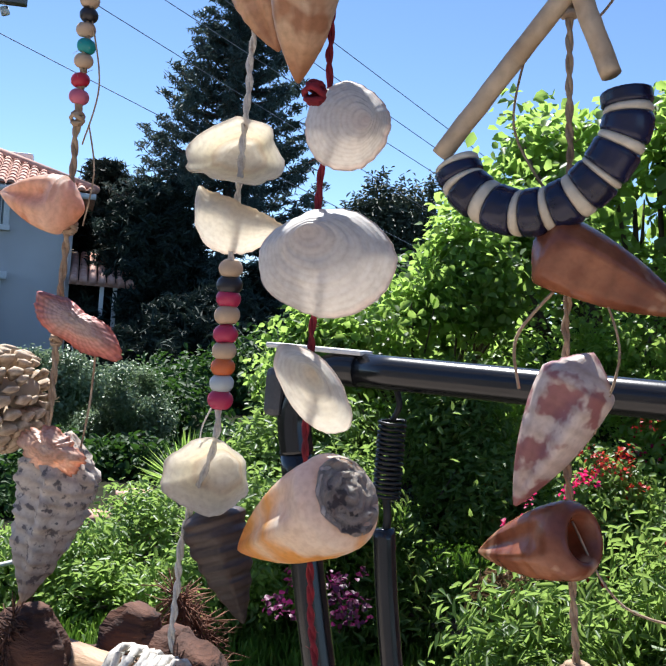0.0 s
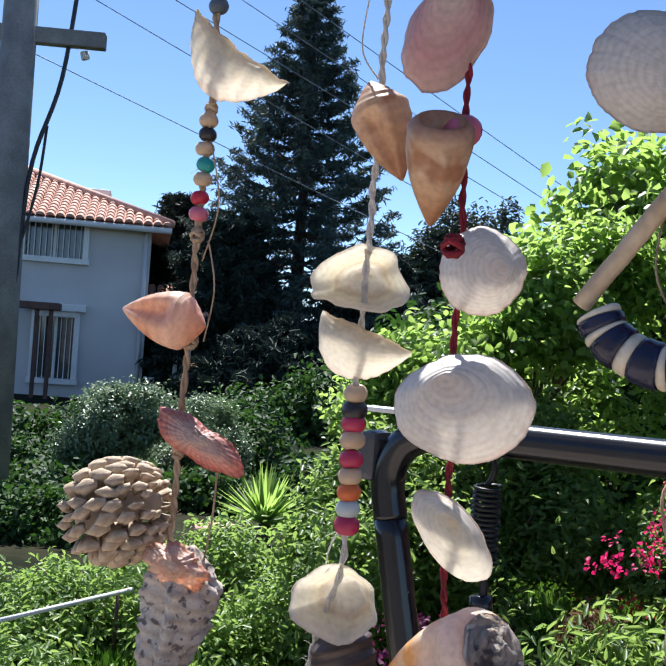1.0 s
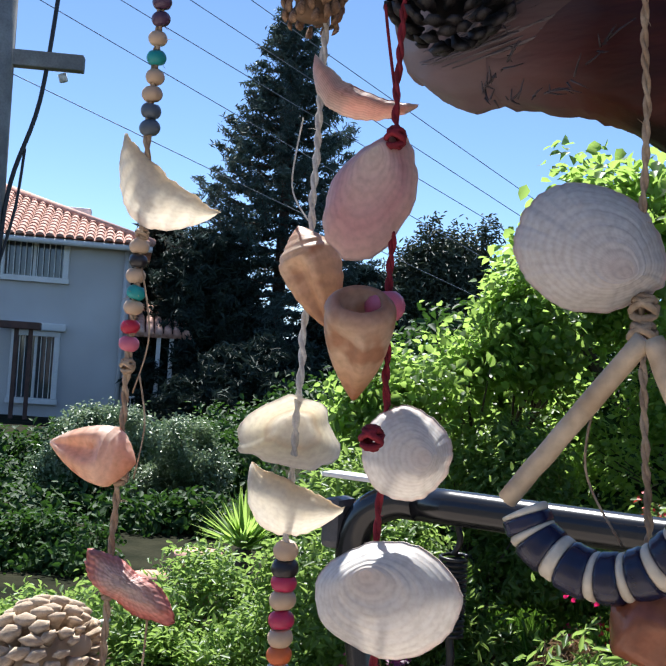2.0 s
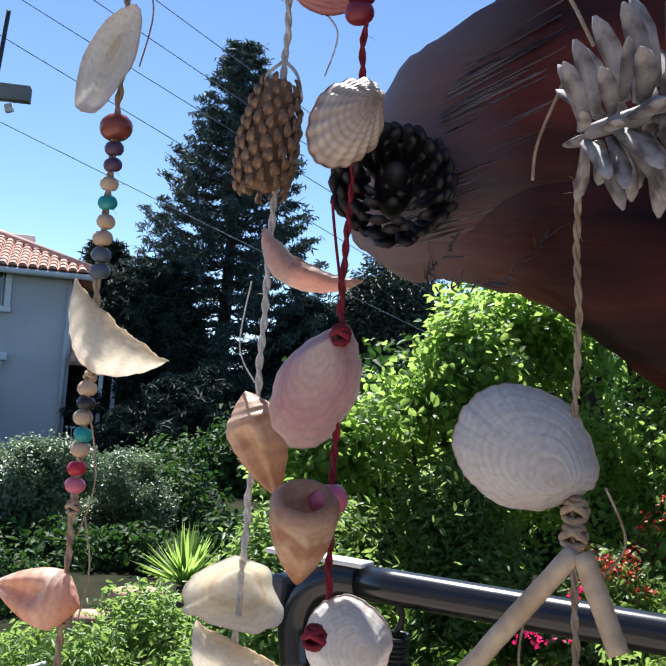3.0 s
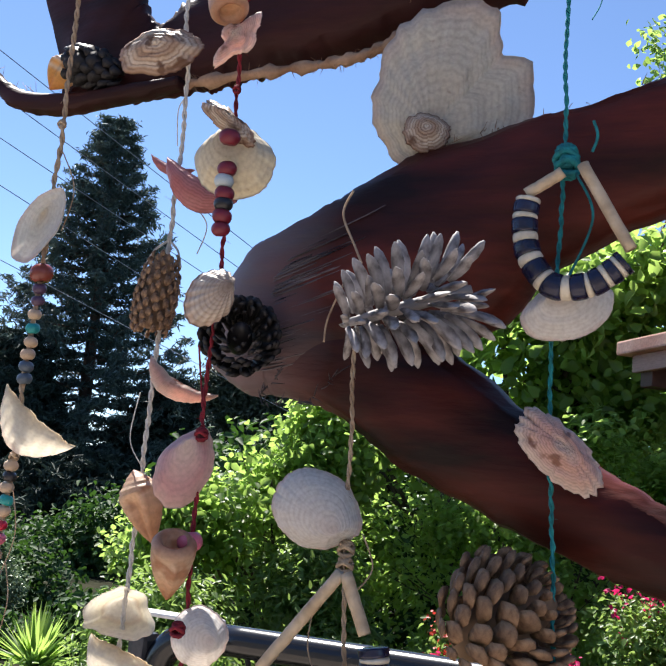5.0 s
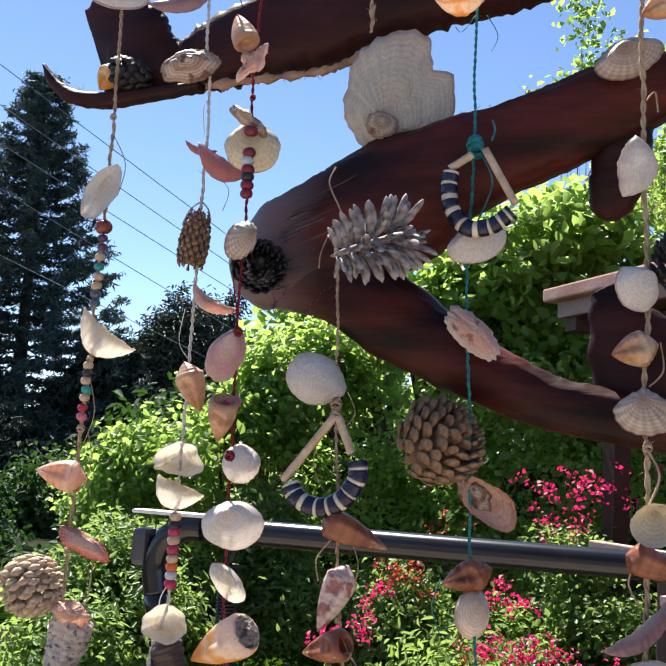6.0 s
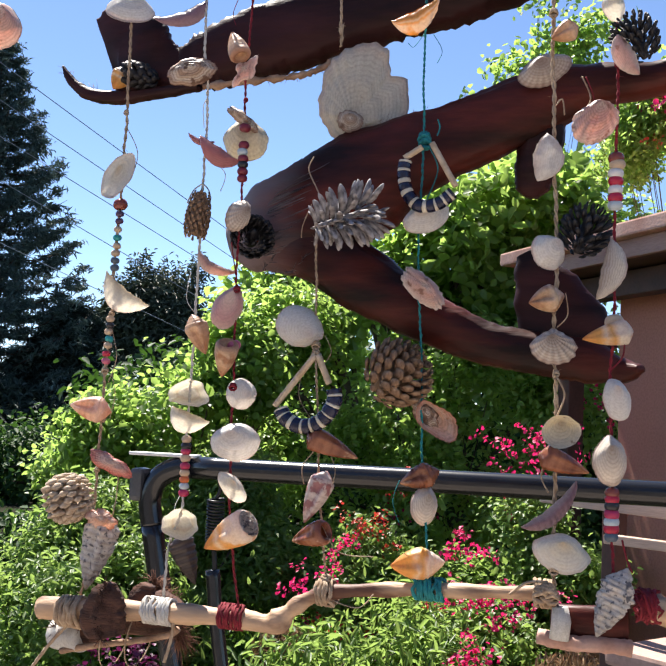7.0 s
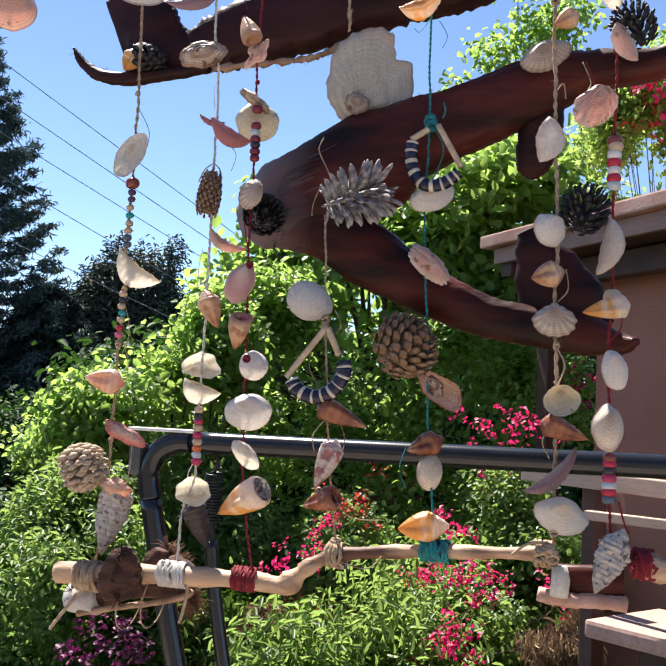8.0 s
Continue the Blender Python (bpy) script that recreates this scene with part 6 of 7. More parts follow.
wrap("yarn_wrap", WRAP_WHITE, COTTON, 0.026, 0.0105, stick, "white cotton cord wound round the stick")
wrap("yarn_wrap", WRAP_RED, REDYARN, 0.022, 0.0098, stick, "red yarn wound round the stick")
wrap("yarn_wrap", WRAP_TEAL, TEALYARN, 0.024, 0.0085, stick, "teal yarn wound round the stick")
wrap("twine_wrap", WRAP_LEFT, TWINE, 0.022, 0.0125, stick, "jute twine wound round the stick", 6)
wrap("twine_wrap", TIE_MID, TWINE, 0.014, 0.010, stick, "jute knot round the stick", 5)
wrap("twine_wrap", TIE_RIGHT, TWINE, 0.016, 0.010, stick, "jute knot round the stick", 5)
roll = empty("bark_roll", pose(*ROLL_LINE[0]), "curled roll of dark brown bark tied under the stick", "bark")
o = roll.location
V, Fc = tube([Vector(p) - o for p in curve_points(ROLL_LINE, 6)], [0.017 + 0.004 * math.sin(i * 0.5) for i in range(25)], 20, 0.22, 0.0, 0.8)
link_mesh("curl", V, Fc, SHRED, roll)
V, Fc = tube([Vector(p) + Vector((0.01, -0.018, -0.016)) - o for p in curve_points(ROLL_LINE, 6)], [0.003] * 25, 10, 0.25)
link_mesh("pale_edge", V, Fc, FIBRE, roll, "pale torn inner edge")
for st in (ROLL_FRONT, ROLL_SIDE):
    V, Fc = limb(st, 30, 0.26, 5.0, 0.002)
    link_mesh("curl", [v - o for v in V], Fc, SHRED, roll)
V, Fc = tube([Vector(ROLL_LINE[0]) + Vector((-0.003, -0.004, -0.004)) - o, Vector(ROLL_LINE[0]) + Vector((0.028, -0.012, -0.002)) - o], 0.0145, 14, 0.05)
link_mesh("cotton_wrap", V, Fc, COTTON, roll, "white cotton wound round the roll's end")
for c in ((0.03, 0.0), (0.055, 0.004)):
    p = Vector(ROLL_LINE[0]) - o + Vector((c[0] + 0.03, -0.01, c[1]))
    V, Fc = tube([p + Vector((0.004 * math.sin(a), 0.026 * math.cos(a), 0.027 * math.sin(a))) for a in np.linspace(0, 6.3, 26)], 0.0007, 5)
    link_mesh("twine_loop", V, Fc, TWINE, roll)
V, Fc = fibres([Vector(p) + Vector((0, -0.016, 0.004)) - o for p in ROLL_LINE], 260, 0.012, 0.0005, 0.9, (0, -0.2, 0))
link_mesh("frayed_fibre", V, Fc, SHRED, roll)
V, Fc = fibres([Vector(p[:3]) + Vector((0, -0.010, 0)) - o for p in ROLL_FRONT], 150, 0.011, 0.0005, 1.0, (0, -0.1, 0))
link_mesh("frayed_fibre", V, Fc, SHRED, roll)
husk = empty("coconut_fibre", pose(*COCONUT), "tuft of brown coconut fibre behind the stick", "fibre")
V, Fc = fibres([Vector(p) - Vector(COCONUT) + Vector((0.0, 0.01, 0.02)) for p in ((COCONUT[0] - 0.02, COCONUT[1], COCONUT[2] + 0.02), COCONUT, (COCONUT[0] + 0.012, COCONUT[1], COCONUT[2] - 0.03))], 700, 0.020, 0.0004, 1.0, (0, 0, -0.4))
link_mesh("fibre_tuft", V, Fc, surf("coconut_fibre", (0.12, 0.045, 0.025), (0.26, 0.12, 0.07), 60, 0.9, 0.2, 300), husk)
flap = empty("bark_flap", pose(*FLAP[0]), "flat brown bark flap hanging from the stick", "bark")
fw, fh = FLAP[3][0] - FLAP[0][0], FLAP[0][2] - FLAP[1][2]
V, Fc = limb([(0.0, 0.004, -fh * 0.5, fh * 0.48, 0.006), (fw * 0.35, 0, -fh * 0.48, fh * 0.5, 0.008), (fw * 0.7, 0, -fh * 0.46, fh * 0.52, 0.008), (fw, 0.003, -fh * 0.45, fh * 0.5, 0.004)], 22, 0.04, 3.0)
link_mesh("plate", V, Fc, BARK, flap)
V, Fc = tube(curve_points([(-0.01, -0.004, -fh), (fw * 0.3, -0.008, -fh * 1.06), (fw * 0.7, -0.006, -fh * 1.02), (fw * 1.05, -0.002, -fh * 1.08)], 6), 0.0065, 8, 0.3)
link_mesh("pale_edge", V, Fc, surf("pale_bark_edge", (0.44, 0.24, 0.18), (0.62, 0.40, 0.32), 40, 0.7, 0.3, 200), flap, "pale pink edge of the bark")
tie = empty("cotton_tie", pose(*TIE_WHITE), "white cotton wound under the knot", "cord")
V, Fc = tube([(0, 0, 0.011), (0.001, 0, 0.0), (0, 0, -0.013)], [0.0065, 0.0078, 0.0075], 12, 0.12)
link_mesh("winding", V, Fc, COTTON, tie)
cloth = empty("red_yarn_bundle", pose(*CLOTH), "bundle of red yarn and fibre at the stick's end", "yarn")
chunks = []
for i in range(26):
    a, b = rnd.uniform(0, 6.28), rnd.uniform(0.006, 0.013)
    chunks.append(tube([Vector((rnd.gauss(0, 0.004) + 0.001 * k, math.cos(a + k * 0.7) * b, math.sin(a + k * 0.7) * b)) for k in range(9)], 0.0014, 5))
V, Fc = merge(chunks)
tagged(link_mesh("yarn", V, Fc, REDYARN, cloth), kind="stuff")
V, Fc = tube(curve_points([(0.005, 0, 0.0), (0.03, 0.004, -0.006), (0.07, 0, -0.012), (0.12, 0, -0.018)], 6), [0.011 - 0.0002 * i for i in range(19)], 12, 0.3)
link_mesh("twig", V, Fc, STICK, cloth)
for nm, pts in (("jute_tail", TAIL_A), ("jute_tail", TAIL_B)):
    th = empty(nm, pose(*pts[-1]), "loose frayed end of jute hanging from the stick", "cord")
    V, Fc = tube([p - Vector(pts[-1]) for p in curve_points(pts, 8)], 0.0016, 6, 0.3)
    link_mesh("cord", V, Fc, TWINE, th)


# ---- wires ----
def wire(a, b):
    a, b = Vector(a), Vector(b)
    mid = (a + b) / 2 - Vector((0, 0, 0.03))
    V, Fc = tube([p - a for p in curve_points([a, mid, b], 12)], 0.0065, 5)
    th = empty("power_line", Matrix.Translation(a), "thin grey overhead power line", "cable", "overhead wires")
    link_mesh("wire", V, Fc, WIRE, th)


# ---- plants and the neighbour's shed ----
wire((-10.731, 4.920, 8.571), (-5.369, 16.404, 3.762))
wire((-11.753, 3.871, 8.664), (-5.331, 16.608, 3.363))
wire((-12.617, 3.000, 8.506), (-5.320, 16.764, 3.044))
wire((-12.196, 3.509, 7.645), (-6.437, 16.187, 3.062))
wire((-11.776, 4.345, 6.011), (-5.455, 21.070, 1.523))
conifer("pine_tree", "tall dark green conifer with sweeping boughs", (-16.14, 21.06, 0), 11.3, 3.8, 26, NEEDLE, 1.1, .12, .1, .20, up=.34, power=.85)
conifer("conifer", "dark conifer behind the house standing beyond the garden", (-20.26, 20.71, 0), 5.76, 1.70, 22, CONIFER_SHADED, 1.2, .2, .05, .24)
conifer("conifer", "dark bushy conifer standing beyond the garden", (-16.41, 18.54, 0), 4.79, 2.30, 22, CONIFER_SHADED, 1.2, .2, .05, .24)
conifer("conifer", "dark bushy conifer standing beyond the garden", (-14.35, 22.45, 0), 4.19, 2.20, 22, CONIFER_SHADED, 1.2, .2, .05, .24)
conifer("conifer", "dark bushy conifer standing beyond the garden", (-13.42, 17.65, 0), 2.09, 2.60, 22, CONIFER_SHADED, 1.2, .2, .05, .24)
tree("cypress_tree", "dusty dark cypress tree far behind the garden", (-14.84, 28.63, 0.0), [(-15.12, 28.02, 4.30, 1.36, 1.09, 1.64), (-14.59, 28.38, 4.89, 0.95, 0.76, 1.36), (-15.80, 27.54, 4.51, 0.68, 0.55, 1.23), (-13.80, 28.92, 5.78, 0.19, 0.15, 0.82), (-15.30, 27.87, 5.65, 0.22, 0.17, 0.82), (-14.19, 28.69, 3.56, 1.23, 0.98, 1.50), (-16.08, 27.36, 3.39, 0.82, 0.65, 1.36), (-13.06, 29.48, 3.38, 1.23, 0.98, 1.36)], 26000, 0.200, CYPRESS, trunk_r=.2, spread=.22, aspect=.3, category='tree')
tree("hedge", "dark clipped hedge under the conifers", (-11.36, 12.83, 0.0), [(-11.63, 12.23, -0.50, 1.09, 0.87, 0.80), (-10.58, 12.96, -0.19, 1.09, 0.87, 0.94), (-9.41, 13.77, 0.27, 1.09, 0.87, 1.09), (-8.25, 14.58, 0.74, 1.09, 0.87, 1.23), (-13.22, 11.12, -0.93, 1.23, 0.99, 0.65), (-14.46, 10.25, -1.03, 1.16, 0.93, 0.65)], 30000, 0.120, LEAF_SHADED, spread=.15, category='hedge', trunk_r=.1, gap=.5)
tree("round_shrub", "rounded pale green shrub by the house", (-7.79, 7.38, 0.0), [(-7.71, 7.01, 0.59, 0.49, 0.39, 0.38), (-7.43, 7.21, 0.75, 0.40, 0.32, 0.29), (-7.92, 6.87, 0.40, 0.31, 0.25, 0.31)], 15000, 0.062, LEAF_SAGE, spread=.07, trunk_r=.05)
tree("round_shrub", "rounded pale green shrub by the house", (-7.41, 8.37, 0.0), [(-7.21, 7.98, 0.58, 0.40, 0.32, 0.35), (-7.04, 8.10, 0.36, 0.28, 0.23, 0.28), (-7.68, 7.98, 0.01, 0.38, 0.30, 0.42)], 9000, 0.062, LEAF_SAGE, spread=.07, trunk_r=.05)
tree("lime_tree", "sunlit tree with lime green heart-shaped leaves", (-1.49, 6.20, 0.0), [(-2.16, 6.11, 2.64, 0.34, 0.27, 0.39), (-1.93, 6.28, 2.21, 0.42, 0.34, 0.51), (-2.44, 6.17, 2.02, 0.29, 0.23, 0.43), (-1.35, 5.69, 2.45, 0.43, 0.35, 0.38), (-0.90, 5.60, 2.66, 0.42, 0.34, 0.34), (-0.58, 5.46, 2.89, 0.27, 0.22, 0.25), (-0.49, 5.73, 2.43, 0.31, 0.25, 0.31), (-1.86, 5.74, 2.57, 0.33, 0.26, 0.27), (-0.81, 5.86, 2.18, 0.43, 0.35, 0.29), (-0.42, 5.62, 3.10, 0.30, 0.26, 0.30), (-0.10, 5.70, 2.85, 0.32, 0.26, 0.34), (-0.85, 5.80, 2.98, 0.26, 0.24, 0.22), (-0.15, 5.75, 3.35, 0.22, 0.2, 0.25)], 13500, 0.092, LEAF_LIME, clump=7, spread=.12, trunk_r=.07, category='tree', gap=.1, aspect=.7)
tree("climber", "bright lime green climber over the fence", (-2.35, 5.26, 0.0), [(-2.50, 5.40, 1.42, 0.42, 0.34, 0.34), (-2.66, 5.30, 1.14, 0.34, 0.27, 0.29), (-2.24, 5.59, 1.31, 0.34, 0.27, 0.32), (-1.85, 4.75, 1.90, 0.28, 0.23, 0.28), (-1.72, 4.98, 2.08, 0.26, 0.21, 0.24), (-2.31, 4.44, 1.47, 0.37, 0.30, 0.22), (-2.59, 4.36, 1.34, 0.25, 0.20, 0.20), (-2.15, 4.47, 1.68, 0.27, 0.22, 0.17), (-3.50, 5.50, 0.98, 0.30, 0.26, 0.28)], 21000, 0.072, LEAF_LIME, clump=7, spread=.10, trunk_r=.03, gap=.1, aspect=.7)
tree("sapling", "thin leafy shoots rising above the bark", (-0.53, 7.00, 0.0), [(-0.38, 6.66, 4.51, 0.15, 0.12, 0.19), (-0.59, 6.61, 4.25, 0.16, 0.13, 0.13), (-0.87, 6.55, 3.97, 0.13, 0.10, 0.08), (-0.22, 6.72, 4.33, 0.19, 0.16, 0.19), (-0.07, 6.74, 4.59, 0.23, 0.18, 0.16), (-0.45, 6.61, 4.93, 0.13, 0.10, 0.23)], 900, 0.080, LEAF_LIME, spread=.09, trunk_r=.007, gap=.35, category='tree', thick=.8, aspect=.7)
tree("bougainvillea", "dense bougainvillea with dark green leaves", (-0.94, 5.57, 0.0), [(-1.05, 5.21, 1.56, 0.45, 0.36, 0.40), (-0.52, 5.15, 1.71, 0.43, 0.35, 0.41), (-0.06, 5.08, 1.60, 0.32, 0.26, 0.44), (-1.42, 5.15, 1.01, 0.45, 0.36, 0.40), (-0.75, 5.13, 1.06, 0.46, 0.37, 0.38), (-1.87, 5.21, 1.25, 0.35, 0.28, 0.38), (-0.19, 5.64, 2.06, 0.33, 0.26, 0.33), (0.30, 5.70, 2.39, 0.34, 0.28, 0.34), (0.19, 5.66, 2.67, 0.30, 0.26, 0.30)], 17000, 0.066, LEAF_LIME, spread=.09, trunk_r=.014, gap=.12, category='bush', aspect=.6)
tree("low_bougainvillea", "sunlit bougainvillea bush with small leaves", (-0.53, 4.61, 0.0), [(-0.17, 4.47, 1.01, 0.31, 0.25, 0.20), (0.03, 4.23, 0.78, 0.23, 0.18, 0.19), (-0.59, 4.37, 0.62, 0.33, 0.27, 0.20), (-1.04, 4.34, 0.69, 0.29, 0.23, 0.20), (-0.27, 4.06, 0.50, 0.25, 0.20, 0.18), (-0.90, 4.47, 0.91, 0.28, 0.22, 0.18), (-0.06, 3.91, 0.55, 0.18, 0.14, 0.14)], 24000, 0.050, LEAF_MID, spread=.08, trunk_r=.014, gap=.12, aspect=.6)
tree("roof_bougainvillea", "bougainvillea with red bracts climbing over the roof", (0.90, 6.64, 0.0), [(0.46, 4.50, 3.10, 0.27, 0.21, 0.24), (0.38, 4.47, 3.20, 0.16, 0.12, 0.13), (0.72, 4.58, 2.96, 0.27, 0.21, 0.35), (0.72, 4.56, 3.33, 0.27, 0.21, 0.24), (0.25, 4.85, 3.09, 0.14, 0.11, 0.14)], 13000, 0.050, LEAF_LIME, spread=.07, trunk_r=.012, gap=.15)
tree("garden_shrub", "leafy sunlit shrub below the swing", (-3.30, 3.62, 0.0), [(-3.61, 2.94, 0.14, 0.31, 0.25, 0.23), (-3.41, 3.33, 0.22, 0.32, 0.26, 0.23), (-3.27, 3.91, 0.28, 0.35, 0.28, 0.25), (-2.64, 3.62, 0.20, 0.33, 0.26, 0.23), (-2.91, 3.19, 0.09, 0.33, 0.27, 0.18), (-3.37, 2.62, 0.00, 0.38, 0.30, 0.17)], 18000, 0.062, LEAF_MID, spread=.08, trunk_r=.03, gap=.3, aspect=.42)
tree("garden_shrub", "leafy sunlit shrub below the swing", (-2.17, 4.17, 0.0), [(-2.40, 3.62, 0.82, 0.19, 0.18, 0.20), (-2.30, 3.85, 0.96, 0.27, 0.21, 0.20), (-2.21, 3.28, 0.61, 0.29, 0.24, 0.22), (-1.97, 3.55, 0.73, 0.23, 0.18, 0.18), (-1.86, 4.39, 1.04, 0.29, 0.23, 0.29), (-1.60, 4.28, 0.72, 0.28, 0.22, 0.25)], 17000, 0.062, LEAF_MID, spread=.08, trunk_r=.03, gap=.3, aspect=.42)
tree("oleander_shrub", "shrub with narrow bright green leaves", (-1.34, 3.94, 0.0), [(-0.71, 3.30, 0.57, 0.23, 0.19, 0.14), (-0.56, 3.54, 0.64, 0.17, 0.14, 0.11), (-0.85, 3.05, 0.49, 0.19, 0.15, 0.10), (-0.39, 3.40, 0.48, 0.18, 0.14, 0.11), (-1.96, 3.85, 0.27, 0.27, 0.22, 0.22), (-1.80, 3.96, 0.38, 0.18, 0.14, 0.16), (-2.42, 4.01, 0.49, 0.23, 0.19, 0.19)], 9000, 0.085, LEAF_MID, spread=.13, trunk_r=.025, gap=.2, aspect=.26, droop=-1.0)
tree("dry_bush", "dry brown seeding stems", (-0.84, 3.95, 0.0), [(-1.03, 3.20, 0.57, 0.10, 0.08, 0.14), (0.14, 3.54, 0.61, 0.13, 0.11, 0.14), (-1.33, 4.05, 0.35, 0.15, 0.12, 0.13)], 7000, 0.075, DRY, spread=.04, trunk_r=.006, gap=.3, aspect=.07, droop=-4.0, thick=.95)
blossoms("bougainvillea_bracts", "magenta bougainvillea bracts", [(-0.39, 3.88, 1.01, 0.08, 0.06, 0.06), (-0.29, 3.72, 0.76, 0.13, 0.11, 0.08), (-0.27, 3.21, 0.60, 0.10, 0.08, 0.08), (-0.46, 3.67, 0.81, 0.05, 0.04, 0.04), (0.09, 3.62, 0.79, 0.05, 0.04, 0.04), (0.23, 3.87, 0.68, 0.06, 0.05, 0.05), (-1.02, 3.91, 0.92, 0.05, 0.04, 0.05), (-1.09, 3.69, 0.80, 0.10, 0.08, 0.05), (-1.19, 3.67, 0.75, 0.05, 0.04, 0.02)], 1100, 0.020, PETAL, clump=12, spread=.020)
blossoms("bougainvillea_bracts", "magenta bracts in the shade of the climber", [(-0.19, 4.34, 1.28, 0.13, 0.10, 0.11), (-0.29, 4.40, 1.52, 0.09, 0.07, 0.11), (0.15, 4.72, 1.72, 0.07, 0.06, 0.09), (-0.90, 4.88, 1.07, 0.12, 0.10, 0.07), (-0.11, 4.35, 1.48, 0.13, 0.10, 0.13), (-1.68, 5.27, 0.34, 0.12, 0.10, 0.17), (-1.61, 5.32, 0.53, 0.10, 0.08, 0.10), (-1.83, 5.16, 0.28, 0.07, 0.06, 0.07)], 700, 0.022, PETAL, clump=8, spread=.022)
blossoms("scarlet_flowers", "scattered scarlet flowers", [(-0.96, 4.24, 1.00, 0.13, 0.11, 0.09), (-0.86, 4.67, 1.20, 0.07, 0.06, 0.07), (-0.59, 3.95, 0.71, 0.06, 0.05, 0.03), (-0.96, 4.06, 0.51, 0.13, 0.10, 0.06), (0.50, 4.31, 3.02, 0.09, 0.07, 0.11), (-1.16, 4.00, 0.56, 0.06, 0.05, 0.04), (-1.74, 5.72, 0.42, 0.13, 0.10, 0.10)], 700, 0.020, PETAL_RED, clump=7, spread=.018)
blossoms("bougainvillea_bracts", "pink bracts over the roof", [(0.54, 4.20, 3.18, 0.06, 0.05, 0.08), (0.55, 4.21, 3.05, 0.04, 0.03, 0.06), (0.42, 4.27, 3.21, 0.11, 0.09, 0.03), (0.62, 4.31, 3.39, 0.09, 0.07, 0.11)], 130, 0.040, PETAL)
blossoms("purple_daisies", "dark purple daisies in the bed", [(-1.29, 2.50, 0.65, 0.11, 0.09, 0.06), (-1.43, 2.46, 0.61, 0.08, 0.06, 0.05), (-1.39, 2.46, 0.70, 0.09, 0.07, 0.02), (-1.54, 2.43, 0.60, 0.04, 0.03, 0.03)], 300, 0.020, PETAL_PURPLE, clump=10, spread=.018)
# Dark-leaved fill over sunlit soil, coloured as the shadow that lies there.
tree("low_shrub", "dark leafy shrub in the shade", (-7.37, 7.08, 0.0), [(-8.90, 6.80, -0.13, 0.61, 0.49, 0.38), (-7.55, 6.53, -0.10, 0.47, 0.38, 0.26), (-6.59, 6.59, -0.01, 0.45, 0.36, 0.24), (-9.52, 6.37, -0.19, 0.61, 0.49, 0.42), (-6.07, 6.96, 0.07, 0.32, 0.26, 0.20), (-4.99, 7.10, 0.22, 0.42, 0.34, 0.31)], 16000, 0.090, LEAF_SHADED, spread=.1, trunk_r=.03)
tree("boundary_hedge", "dense dark hedge closing the garden", (-1.78, 9.91, 0.0), [(-4.61, 8.68, 1.44, 0.85, 0.68, 0.76), (-4.59, 8.76, 0.42, 0.85, 0.68, 0.76), (-3.88, 8.89, 1.48, 0.85, 0.68, 0.76), (-3.86, 8.97, 0.45, 0.85, 0.68, 0.76), (-3.15, 9.10, 1.51, 0.85, 0.68, 0.76), (-3.13, 9.18, 0.49, 0.85, 0.68, 0.76), (-2.42, 9.31, 1.54, 0.85, 0.68, 0.76), (-2.40, 9.39, 0.52, 0.85, 0.68, 0.76), (-1.69, 9.51, 1.58, 0.85, 0.68, 0.76), (-1.67, 9.60, 0.55, 0.85, 0.68, 0.76), (-0.96, 9.72, 1.61, 0.85, 0.68, 0.76), (-0.94, 9.81, 0.59, 0.85, 0.68, 0.76), (-0.23, 9.93, 1.64, 0.85, 0.68, 0.76), (-0.21, 10.02, 0.62, 0.85, 0.68, 0.76), (0.50, 10.14, 1.68, 0.85, 0.68, 0.76), (0.52, 10.23, 0.65, 0.85, 0.68, 0.76), (1.23, 10.35, 1.71, 0.85, 0.68, 0.76), (1.25, 10.43, 0.69, 0.85, 0.68, 0.76)], 30000, 0.120, LEAF_SHADED, spread=.16, trunk_r=.05, category='hedge', gap=.6)
tree("low_shrub", "dark leafy shrub in the shade of the pole", (-6.19, 4.97, 0.0), [(-6.57, 4.29, -0.01, 0.36, 0.29, 0.23), (-6.25, 4.51, 0.02, 0.36, 0.29, 0.23), (-5.93, 4.73, 0.04, 0.36, 0.29, 0.23), (-5.62, 4.96, 0.07, 0.36, 0.29, 0.23)], 9000, 0.080, LEAF_SHADED, spread=.09, trunk_r=.03)
tree("boundary_hedge", "dark hedge in the shade before the house", (-9.20, 7.73, 0.0), [(-11.46, 6.84, -0.18, 0.69, 0.55, 0.56), (-10.85, 7.26, -0.13, 0.69, 0.55, 0.56), (-10.24, 7.69, -0.08, 0.69, 0.55, 0.56), (-9.64, 8.12, -0.03, 0.69, 0.55, 0.56), (-9.03, 8.55, 0.03, 0.69, 0.55, 0.56), (-8.42, 8.97, 0.08, 0.69, 0.55, 0.56), (-7.81, 9.40, 0.13, 0.69, 0.55, 0.56), (-8.90, 5.59, -0.31, 0.55, 0.44, 0.30), (-8.41, 5.93, -0.26, 0.55, 0.44, 0.30), (-7.92, 6.27, -0.22, 0.55, 0.44, 0.30), (-7.44, 6.61, -0.18, 0.55, 0.44, 0.30)], 26000, 0.100, LEAF_SHADED, spread=.12, trunk_r=.05, category='hedge', gap=.6)
YUCCA = (-4.291, 5.392, 0.255)
STUMP = (-4.198, 4.371, 0.215)
STUMP_TWO = (-4.157, 4.752, 0.315)
EAVE_A, EAVE_B = (-0.295, 4.594, 2.420), (0.539, 3.546, 2.420)
WALL_MARK = (0.205, 4.315, 1.709)
